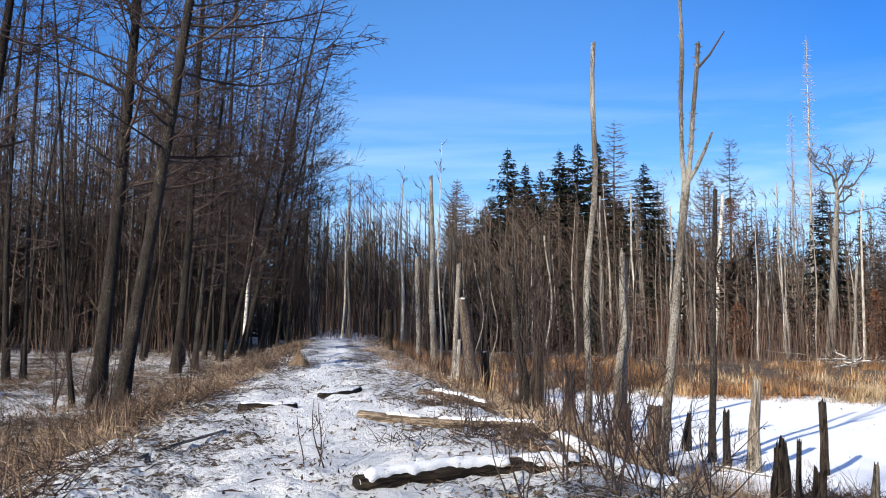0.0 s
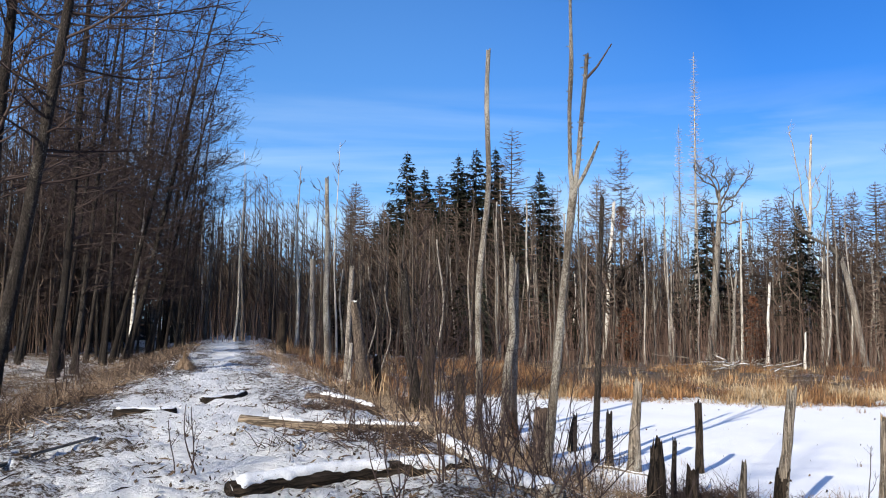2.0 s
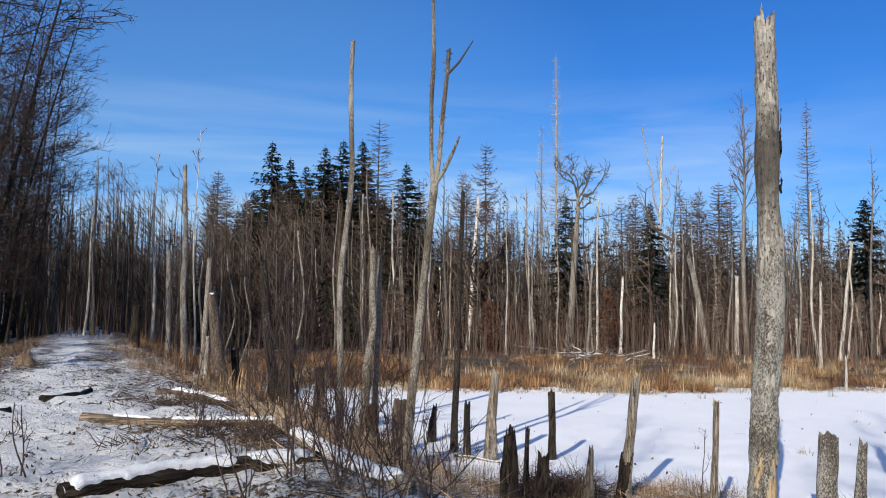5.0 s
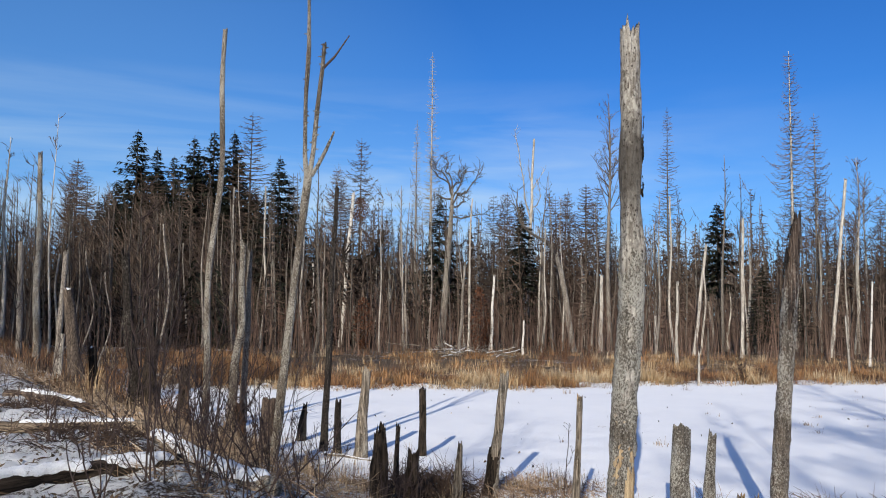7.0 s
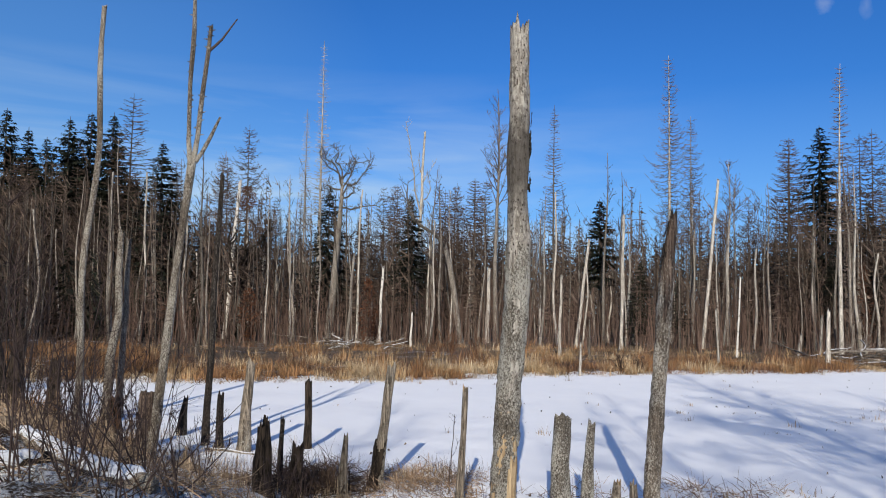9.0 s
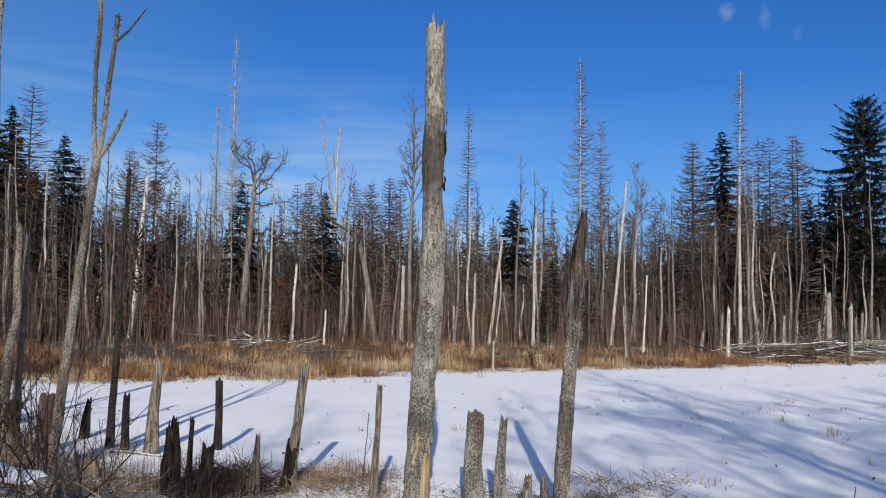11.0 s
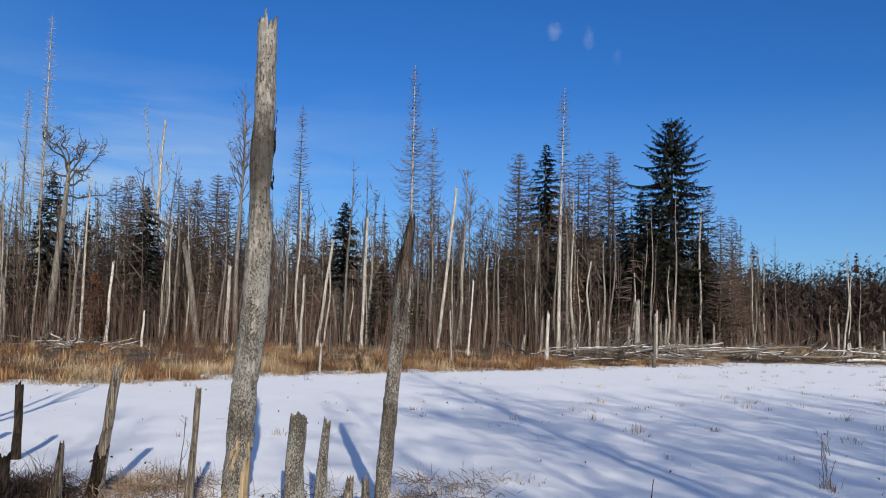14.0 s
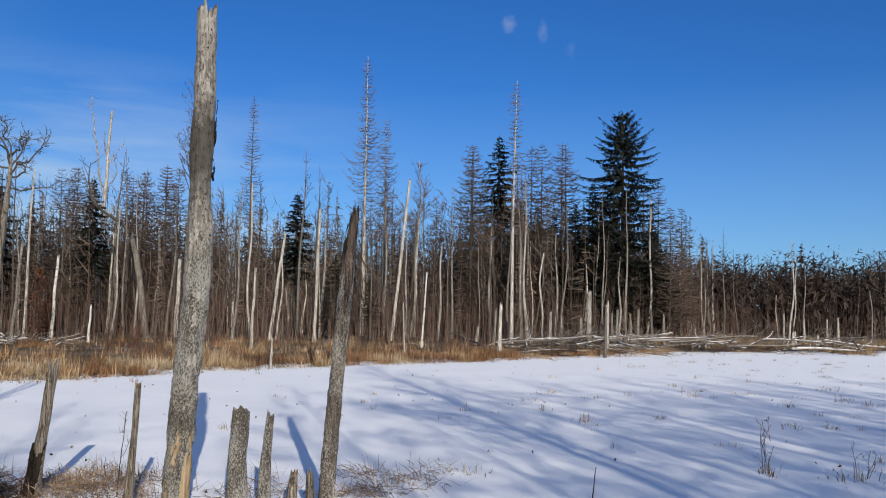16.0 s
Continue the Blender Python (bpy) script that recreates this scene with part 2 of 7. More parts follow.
GRASS_TAN = strands("tan_grass", [(0.11, 0.074, 0.050), (0.20, 0.142, 0.098), (0.31, 0.235, 0.168), (0.15, 0.104, 0.071)], patches=1.1, contrast=(0.6, 1.3))
STRAW = strands("bleached_straw", [(0.17, 0.12, 0.078), (0.29, 0.215, 0.145), (0.42, 0.335, 0.235)], patches=1.1, contrast=(0.5, 1.45))
SEDGE = strands("dry_sedge", [(0.17, 0.086, 0.040), (0.28, 0.150, 0.068), (0.38, 0.222, 0.108), (0.21, 0.11, 0.052)], patches=0.9, contrast=(0.5, 1.35))
UNDER = strands("brown_undergrowth", [(0.042, 0.026, 0.021), (0.085, 0.054, 0.043), (0.14, 0.096, 0.077)], patches=0.12, contrast=(0.7, 1.3))
# near-black ramp: the closed forest's inner shade is put into its colour
SHADE_WOOD = strands("shaded_deep_wood", [(0.022, 0.0155, 0.0125), (0.042, 0.030, 0.0245), (0.072, 0.054, 0.045)])
LITTER = strands("leaf_litter", [(0.03, 0.021, 0.014), (0.08, 0.055, 0.036), (0.17, 0.125, 0.08)])
MARSH_GRASS = strands("marsh_grass", [(0.25, 0.16, 0.082), (0.37, 0.255, 0.142), (0.48, 0.36, 0.215), (0.31, 0.204, 0.110)], patches=0.9, contrast=(0.55, 1.3))
PALE_GRASS = strands("bleached_grass", [(0.30, 0.21, 0.12), (0.46, 0.36, 0.23), (0.60, 0.51, 0.37)])


def birch_bark():
    m, n, l, bsdf = material("birch_bark", 0.7, 0.3)
    marks = noise_node(n, l, stretched(n, l, (5, 5, 9)), 1.0, 5.0, 0.7)
    tone = noise_node(n, l, stretched(n, l, (2, 2, 0.7)), 1.0, 3.0, 0.6)
    white = mixed(n, l, tone, (0.40, 0.37, 0.33), (0.74, 0.71, 0.66))
    l.new(mixed(n, l, ranged(n, l, marks, 0.555, 0.61), white, (0.05, 0.042, 0.036)), bsdf.inputs["Base Color"])
    bumped(n, l, bsdf, marks, 0.5, 0.01)
    return m


BIRCH = birch_bark()


def stained_wood():
    """Weathered grey wood with insect holes and a dark wet stain round the middle of the stem."""
    m, n, l, bsdf = material("stained_dead_wood", 0.9, 0.2)
    streak = noise_node(n, l, stretched(n, l, (16, 16, 1.6)), 1.0, 6.0, 0.7)
    crack = noise_node(n, l, stretched(n, l, (34, 34, 3.0)), 1.0, 4.0, 0.7)
    colour = mixed(n, l, ranged(n, l, streak, 0.34, 0.66), (0.14, 0.12, 0.10), (0.54, 0.50, 0.44))
    colour = mixed(n, l, ranged(n, l, crack, 0.60, 0.66), colour, (0.045, 0.035, 0.026))
    holes = n.new("ShaderNodeTexVoronoi")
    holes.inputs["Scale"].default_value = 1.0
    l.new(stretched(n, l, (13, 13, 8)), holes.inputs["Vector"])
    colour = mixed(n, l, ranged(n, l, holes.outputs["Distance"], 0.20, 0.12), colour, (0.03, 0.024, 0.018))
    scab = noise_node(n, l, stretched(n, l, (15, 15, 9)), 1.0, 5.0, 0.75)
    colour = mixed(n, l, ranged(n, l, scab, 0.54, 0.60), colour, (0.52, 0.49, 0.42))
    colour = mixed(n, l, ranged(n, l, scab, 0.44, 0.39), colour, (0.09, 0.072, 0.055))
    axis = n.new("ShaderNodeSeparateXYZ")
    c = n.new("ShaderNodeTexCoord")
    l.new(c.outputs["Object"], axis.inputs["Vector"])
    ragged = calc(n, l, "ADD", axis.outputs["Z"], calc(n, l, "MULTIPLY", noise_node(n, l, stretched(n, l, (3, 3, 0.9)), 1.0, 4.0, 0.6), 1.6))
    band = calc(n, l, "MULTIPLY", ranged(n, l, ragged, 5.0, 5.8), ranged(n, l, ragged, 7.1, 6.6))
    colour = mixed(n, l, calc(n, l, "MULTIPLY", band, 0.85), colour, (0.055, 0.047, 0.04))
    bare = mixed(n, l, ranged(n, l, streak, 0.38, 0.62), (0.20, 0.12, 0.06), (0.55, 0.42, 0.26))
    colour = mixed(n, l, ranged(n, l, ragged, 2.3, 1.9), colour, bare)
    l.new(colour, bsdf.inputs["Base Color"])
    bumped(n, l, bsdf, calc(n, l, "ADD", streak, calc(n, l, "ADD", crack, scab)), 1.0, 0.05)
    return m


STAINED = stained_wood()


def snow_material():
    m, n, l, bsdf = material("snow", 0.6, 0.3)
    v = stretched(n, l, (1, 1, 1))
    fine, broad = noise_node(n, l, v, 9.0, 6.0, 0.7), noise_node(n, l, v, 0.8, 3.0, 0.5)
    white = mixed(n, l, broad, (0.85, 0.86, 0.88), (0.93, 0.93, 0.935))
    crumbs = noise_node(n, l, v, 42.0, 4.0, 0.7)
    l.new(mixed(n, l, ranged(n, l, calc(n, l, "ADD", crumbs, calc(n, l, "MULTIPLY", fine, 0.35)), 0.80, 0.84), white, (0.20, 0.16, 0.12)), bsdf.inputs["Base Color"])
    bumped(n, l, bsdf, calc(n, l, "ADD", fine, calc(n, l, "MULTIPLY", broad, 2.0)), 0.5, 0.03)
    return m


SNOW = snow_material()


def crusted_snow():
    """Old thin snow on a log: grains of bark and needles show through."""
    m, n, l, bsdf = material("crusted_snow", 0.75, 0.3)
    fine = noise_node(n, l, stretched(n, l, (60, 60, 60)), 1.0, 5.0, 0.8)
    broad = noise_node(n, l, stretched(n, l, (9, 9, 9)), 1.0, 3.0, 0.6)
    both = calc(n, l, "ADD", calc(n, l, "MULTIPLY", fine, 0.6), calc(n, l, "MULTIPLY", broad, 0.4))
    clean = mixed(n, l, ranged(n, l, fine, 0.35, 0.65), (0.62, 0.64, 0.68), (0.86, 0.87, 0.89))
    l.new(mixed(n, l, ranged(n, l, both, 0.575, 0.63), clean, (0.10, 0.075, 0.055)), bsdf.inputs["Base Color"])
    bumped(n, l, bsdf, both, 0.9, 0.02)
    return m


CRUST = crusted_snow()



def ground_material():
    """Snow over leaf litter: 'cover' on the mesh says how much snow lies there, noise breaks it up."""
    m, n, l, bsdf = material("snowy_ground", 0.8, 0.25)
    v = stretched(n, l, (1, 1, 1))
    cover = n.new("ShaderNodeAttribute")
    cover.attribute_name = "cover"
    a = noise_node(n, l, v, 1.1, 4.0, 0.6)
    b = noise_node(n, l, stretched(n, l, (0.9, 1.3, 1)), 10.5, 6.0, 0.72)
    c = noise_node(n, l, v, 38.0, 5.0, 0.7)
    patch = calc(n, l, "ADD", calc(n, l, "MULTIPLY", a, 0.24), calc(n, l, "ADD", calc(n, l, "MULTIPLY", b, 0.46), calc(n, l, "MULTIPLY", c, 0.30)))
    level = calc(n, l, "SUBTRACT", calc(n, l, "ADD", patch, cover.outputs["Fac"]), 1.0)
    fac = ranged(n, l, level, -0.02, 0.025)
    litter = mixed(n, l, ranged(n, l, c, 0.35, 0.65), (0.032, 0.022, 0.015), (0.19, 0.135, 0.085))
    litter = mixed(n, l, ranged(n, l, b, 0.48, 0.66), litter, (0.24, 0.175, 0.115))
    white = mixed(n, l, a, (0.85, 0.86, 0.88), (0.93, 0.93, 0.935))
    l.new(mixed(n, l, fac, litter, white), bsdf.inputs["Base Color"])
    relief = calc(n, l, "ADD", calc(n, l, "MULTIPLY", fac, 0.5), calc(n, l, "ADD", calc(n, l, "MULTIPLY", b, 0.7), calc(n, l, "MULTIPLY", c, 0.35)))
    bumpy = n.new("ShaderNodeBump")
    bumpy.inputs["Strength"].default_value, bumpy.inputs["Distance"].default_value = 0.8, 0.15
    l.new(relief, bumpy.inputs["Height"])
    smooth = ranged(n, l, cover.outputs["Fac"], 0.85, 1.0, 1.0, 0.16)
    l.new(smooth, bumpy.inputs["Strength"])
    l.new(bumpy.outputs["Normal"], bsdf.inputs["Normal"])
    return m


GROUND = ground_material()


# ---- mesh tools ----
class Shape:
    """Vertices and faces of one mesh."""

    def __init__(self):
        self.v, self.f = [], []

    def tube(self, pts, radii, n=3, cap=False):
        start, last = len(self.v), len(pts) - 1
        for i, (px, py, pz) in enumerate(pts):
            a, b = pts[max(i - 1, 0)], pts[min(i + 1, last)]
            tx, ty, tz = b[0] - a[0], b[1] - a[1], b[2] - a[2]
            k = 1 / (math.sqrt(tx * tx + ty * ty + tz * tz) or 1)
            tx, ty, tz = tx * k, ty * k, tz * k
            rx, ry, rz = (1, 0, 0) if abs(tx) < 0.8 else (0, 1, 0)
            ux, uy, uz = ty * rz - tz * ry, tz * rx - tx * rz, tx * ry - ty * rx
            k = 1 / math.sqrt(ux * ux + uy * uy + uz * uz)
            ux, uy, uz = ux * k, uy * k, uz * k
            wx, wy, wz = ty * uz - tz * uy, tz * ux - tx * uz, tx * uy - ty * ux
            r = radii[i]
            for j in range(n):
                c, s = RING[n][j]
                c, s = c * r, s * r
                self.v.append((px + ux * c + wx * s, py + uy * c + wy * s, pz + uz * c + wz * s))
        for i in range(last):
            o = start + i * n
            for j in range(n):
                k = (j + 1) % n
                self.f.append((o + j, o + k, o + n + k, o + n + j))
        if cap:
            self.f.append(tuple(range(start + last * n, start + last * n + n)))
            self.f.append(tuple(reversed(range(start, start + n))))

    def tri(self, a, b, c):
        o = len(self.v)
        self.v += [a, b, c]
        self.f.append((o, o + 1, o + 2))

    def quad(self, a, b, c, d):
        o = len(self.v)
        self.v += [a, b, c, d]
        self.f.append((o, o + 1, o + 2, o + 3))

    def mesh(self, name, mat, smooth=True):
        me = bpy.data.meshes.new(name)
        me.from_pydata(self.v, [], self.f)
        me.materials.append(mat)
        if smooth:
            me.polygons.foreach_set("use_smooth", [True] * len(me.polygons))
        return me


RING = {n: [(math.cos(2 * math.pi * j / n), math.sin(2 * math.pi * j / n)) for j in range(n)] for n in range(3, 49)}


def part(name, shape, mat, parent=None, label="", smooth=True):
    ob = new(name, shape.mesh(name, mat, smooth))
    ob.parent = parent
    if label:
        tagged(ob, label)
    return ob


def thing(name, label, category, group="", kind=""):
    return tagged(new(name), label, category, group, kind)


def norm(v):
    k = 1 / (math.sqrt(v[0] ** 2 + v[1] ** 2 + v[2] ** 2) or 1)
    return (v[0] * k, v[1] * k, v[2] * k)


def grow(shape, rng, p, d, length, r0, r1, segs, n, wob=0.15, up=0.0):
    """One stem from p along d, wandering; returns its points, radii and directions."""
    pts, radii, dirs, step = [p], [r0], [d], length / segs
    for i in range(1, segs + 1):
        d = norm((d[0] + rng.uniform(-wob, wob), d[1] + rng.uniform(-wob, wob), d[2] + rng.uniform(-wob, wob) + up))
        p = (p[0] + d[0] * step, p[1] + d[1] * step, p[2] + d[2] * step)
        pts.append(p)
        radii.append(r0 + (r1 - r0) * i / segs)
        dirs.append(d)
    shape.tube(pts, radii, n)
    return pts, radii, dirs


def along(pts, t):
    """The point at the share t of a polyline's steps."""
    k = min(int(t * (len(pts) - 1)), len(pts) - 2)
    u = t * (len(pts) - 1) - k
    a, b = pts[k], pts[k + 1]
    return (a[0] + (b[0] - a[0]) * u, a[1] + (b[1] - a[1]) * u, a[2] + (b[2] - a[2]) * u)


def sideways(rng, d, tilt):
    """A direction at about tilt degrees from d, at a random turn round it."""
    a = norm((rng.gauss(0, 1), rng.gauss(0, 1), rng.gauss(0, 1)))
    k = a[0] * d[0] + a[1] * d[1] + a[2] * d[2]
    s = norm((a[0] - k * d[0], a[1] - k * d[1], a[2] - k * d[2]))
    c, q = math.cos(radians(tilt)), math.sin(radians(tilt))
    return norm((d[0] * c + s[0] * q, d[1] * c + s[1] * q, d[2] * c + s[2] * q))


# ---- ground: a dam with a track, a frozen pond, a marsh and the woods ----
def ease(a, b, x):
    t = min(max((x - a) / (b - a), 0.0), 1.0)
    return t * t * (3 - 2 * t)


def axis_x(y):
    return -0.05 - 0.075 * y


SHORE = [(-30, 60), (4, 36), (9.6, 33.3), (15, 31.7), (19, 29.7), (25, 30.0), (31, 28.7), (42, 25.5), (54, 21.9), (62, 20.5), (68, 15.5), (74, 9), (90, 6.5), (140, -10), (400, -60)]


def shore_y(x):
    for (x0, y0), (x1, y1) in zip(SHORE, SHORE[1:]):
        if x <= x1:
            t = max((x - x0) / (x1 - x0), 0)
            return y0 + (y1 - y0) * t + 0.5 * noise.noise(Vector((x * 0.35, 3.1, 0)))
    return -60.0


def wave(x, y, s, seed=0.0):
    return noise.noise(Vector((x * s, y * s, seed)))


def half_width(y):
    """Half the width of the track, which narrows along the dam."""
    return 1.7 - 0.62 * ease(9.0, 24.0, y)


def zones(x, y):
    """Height and snow cover at a place."""
    off = x - axis_x(y) + 0.35 * wave(x, y, 0.25, 5)
    wide = half_width(y)
    off += math.copysign((1.7 - wide) * min(1.0, abs(off) / wide) * (1 - ease(2.5, 5.0, abs(off))), off)
    beyond = y - shore_y(x)
    if off < -1.7:                                   # left bank and wet wood
        k = ease(-1.9, -5.2, off)
        z = -0.8 * k + 0.12 * wave(x, y, 0.3, 2) * k
        c = 0.505 - 0.04 * math.sin(min(k, 1) * math.pi) + 0.08 * wave(x, y, 0.12, 7) + 0.06 * wave(x, y, 0.6, 17)
    elif off < 1.7:                                  # the track
        z = 0.0
        c = 0.572 + 0.04 * math.cos(off * 1.9) + 0.08 * wave(x, y, 0.35, 9) + 0.075 * wave(x, y, 1.3, 31) - 0.03 * ease(12, 20, y) + 0.02 * ease(36, 50, y)
    else:                                            # right bank, pond, marsh
        k = ease(2.0, 7.2, off)
        z = -1.6 * k
        c = 0.56 - 0.02 * math.sin(k * math.pi) + 0.07 * k + 0.10 * wave(x, y, 0.3, 8)
        if off > 5.6:
            c = c + (1.0 - c) * ease(6.4, 7.4, off + 0.6 * wave(x, y, 0.7, 4))
    if abs(off) > 1.7:                               # no hard line where the track ends
        track = 0.516 + 0.09 * wave(x, y, 0.35, 9)
        c = track + (c - track) * ease(1.7, 2.9, abs(off))
    far = ease(-0.3, 1.2, beyond) if off > 3 else 0.0
    if far > 0:
        z += far * (0.12 + 0.22 * ease(0, 25, beyond) + 0.10 * wave(x, y, 0.3, 11))
        c = c + (0.42 + 0.09 * wave(x, y, 0.15, 13) + 0.07 * wave(x, y, 0.5, 43) + 0.05 * (1 - ease(8, 16, math.degrees(math.atan2(x, y)))) - c) * far
    land = 1.0 - ease(0.75, 0.95, c)
    near = 1.0 if math.hypot(x, y) < 45 else 0.4
    z += land * near * (0.08 * wave(x, y, 0.8, 1) + 0.07 * wave(x * 0.7, y, 2.0, 3))
    if near == 1.0:
        z += land * (0.075 * wave(x * 0.7, y, 3.6, 6) + 0.075 * max(wave(x * 0.8, y, 7.0, 14), -0.25))
    z += (1 - land) * (0.045 * wave(x, y, 0.35, 12) + 0.02 * wave(x, y, 1.6, 15))
    return z, c


def ground_z(x, y):
    return zones(x, y)[0]


def build_ground():
    """One sheet in rings that widen outwards, out to the horizon."""
    angles = [radians(a) for a in np.concatenate([np.arange(-42, 98, 0.5), np.arange(98, 318, 4.0)])]
    radii = [1.2]
    while radii[-1] < 1500:
        r = radii[-1]
        radii.append(r * (1.014 if r < 24 else 1.019 if r < 70 else 1.08))
    verts, faces, cover, n = [], [], [], len(angles)
    for r in radii:
        for a in angles:
            x, y = r * math.sin(a), r * math.cos(a)
            z, c = zones(x, y)
            verts.append((x, y, z))
            cover.append(c)
    for i in range(len(radii) - 1):
        for j in range(n):
            k = (j + 1) % n
            faces.append((i * n + j, (i + 1) * n + j, (i + 1) * n + k, i * n + k))
    faces.append(tuple(range(n)))
    me = bpy.data.meshes.new("ground")
    me.from_pydata(verts, [], faces)
    me.attributes.new("cover", "FLOAT", "POINT").data.foreach_set("value", cover)
    me.polygons.foreach_set("use_smooth", [True] * len(me.polygons))
    me.materials.append(GROUND)
    me.update()
    ob = new("ground", me)
    if me.polygons[0].normal.z < 0:
        me.flip_normals()
    return tagged(ob, "snow-covered dam track, frozen pond and leaf-littered marsh ground", "ground", kind="structure")


build_ground()


# ---- kinds of trees ----
def twiggy(shape, rng, p, d, length, r, density, n_side=3, up=0.12, spread=50, fine=True, thick=0.008):
    """A limb with side branches and twigs."""
    segs = max(3, int(length / 0.7))
    pts, radii, dirs = grow(shape, rng, p, d, length, r, r * 0.25, segs, n_side + 1 if r > 0.03 else n_side, 0.14, up)
    count = max(2, int(length * density))
    for i in range(count):
        t = rng.uniform(0.15, 1.0)
        k = min(int(t * segs), segs - 1)
        q, e = along(pts, t), sideways(rng, dirs[k], rng.uniform(30, spread + 10))
        e = norm((e[0], e[1], e[2] + 0.18))
        long = length * rng.uniform(0.18, 0.42) * (1.15 - 0.6 * t)
        sub, sr, sd = grow(shape, rng, q, e, long, max(r * 0.38, thick * 1.5), thick * 0.8, 2, 3, 0.16, up)
        if fine:
            for j in range(max(3, int(long * (4.6 if thick < 0.01 else 6.0)))):
                u = rng.uniform(0.2, 1.0)
                a = along(sub, u)
                w = sideways(rng, sd[-1], rng.uniform(30, 88))
                s = rng.uniform(0.18, 0.5) * min(1.0, long) * (1.0 if thick < 0.01 else 1.6)
                b = (a[0] + w[0] * s, a[1] + w[1] * s, a[2] + (w[2] + 0.12) * s)
                shape.tri((a[0] - w[1] * thick, a[1] + w[0] * thick, a[2] - thick), (a[0] + w[1] * thick, a[1] - w[0] * thick, a[2] + thick), b)
    return pts


def alder_tree(seed, height, radius, crown=0.22, lean=(0, 0), limbs=46, density=2.6, reach=0.30, fine=True, bark_mat=None, twig_mat=None, sides=9, thick=0.0075):
    """A bare alder: straight stem, ascending limbs, a net of fine twigs. Returns an Empty with trunk and crown."""
    rng = random.Random(seed)
    trunk, top = Shape(), Shape()
    segs, pts, radii = 16, [], []
    wx, wy = rng.uniform(-0.25, 0.25), rng.uniform(-0.25, 0.25)
    for i in range(segs + 1):
        t = i / segs
        pts.append((lean[0] * t * (1.5 - 0.5 * t) + wx * math.sin(t * 4 + seed), lean[1] * t + wy * math.sin(t * 5 + seed * 2), height * t - 0.15 * (i == 0)))
        flare = 1 + 0.6 * math.exp(-t * height / 0.35)
        radii.append(radius * flare * (1 - 0.88 * t) + 0.006)
    o = pts[0]
    pts = [(p[0] - o[0], p[1] - o[1], p[2]) for p in pts]
    trunk.tube(pts, radii, sides)
    for i in range(limbs):
        t = crown + (0.985 - crown) * (i + rng.random()) / limbs
        q = along(pts, t)
        a = rng.uniform(0, 2 * math.pi)
        rise = rng.uniform(-0.10, 0.50) + 0.55 * t * t
        d = norm((math.cos(a), math.sin(a), rise))
        long = height * reach * (1.08 - t) ** 0.75 * rng.uniform(0.55, 1.15) * (0.45 if t < crown + 0.14 else 1.0)
        twiggy(top, rng, q, d, max(long, 0.7), max(radius * (1 - 0.88 * t) * rng.uniform(0.17, 0.36), 0.012), density, 3, 0.07, 50, fine, thick)
    tree = new("alder_tree")
    part("trunk", trunk, bark_mat or ALDER, tree)
    part("crown", top, twig_mat or TWIG_DARK, tree)
    return tree


def thin_tree(seed, height, radius, broken, bark_mat, twig_mat, limbs=14, density=2.0, name="marsh_tree", crown=0.5, reach=0.16, thick=0.013):
    """A slim marsh tree: a pole with a small open crown, or with a broken top."""
    rng = random.Random(seed)
    trunk, top = Shape(), Shape()
    bend = rng.uniform(-0.5, 0.5)
    pts, radii = [], []
    for i in range(13):
        t = i / 12
        pts.append((bend * math.sin(t * 2.2) + 0.09 * math.sin(t * 9 + seed), 0.4 * bend * t + 0.09 * math.sin(t * 7 + seed * 3), height * t - 0.2 * (i == 0)))
        radii.append(radius * (1 - (0.45 if broken else 0.86) * t) * (1 + 0.4 * (i == 0)))
    o = pts[0]
    pts = [(p[0] - o[0], p[1] - o[1], p[2]) for p in pts]
    trunk.tube(pts, radii, 6, True)
    for i in range(limbs):
        t = rng.uniform(0.35 if broken else crown, 0.98)
        a = rng.uniform(0, 2 * math.pi)
        d = norm((math.cos(a), math.sin(a), rng.uniform(0.5, 1.5)))
        long = height * reach * (1.2 - t) * rng.uniform(0.4, 1.3) * (0.5 if broken else 1.0)
        twiggy(top, rng, along(pts, t), d, max(long, 0.4), max(radius * (1 - 0.86 * t) * 0.4, 0.02), density, 3, 0.15, 45, not broken, thick)
    tree = new(name)
    part("trunk", trunk, bark_mat, tree)
    if limbs:
        part("crown", top, twig_mat, tree)
    return tree


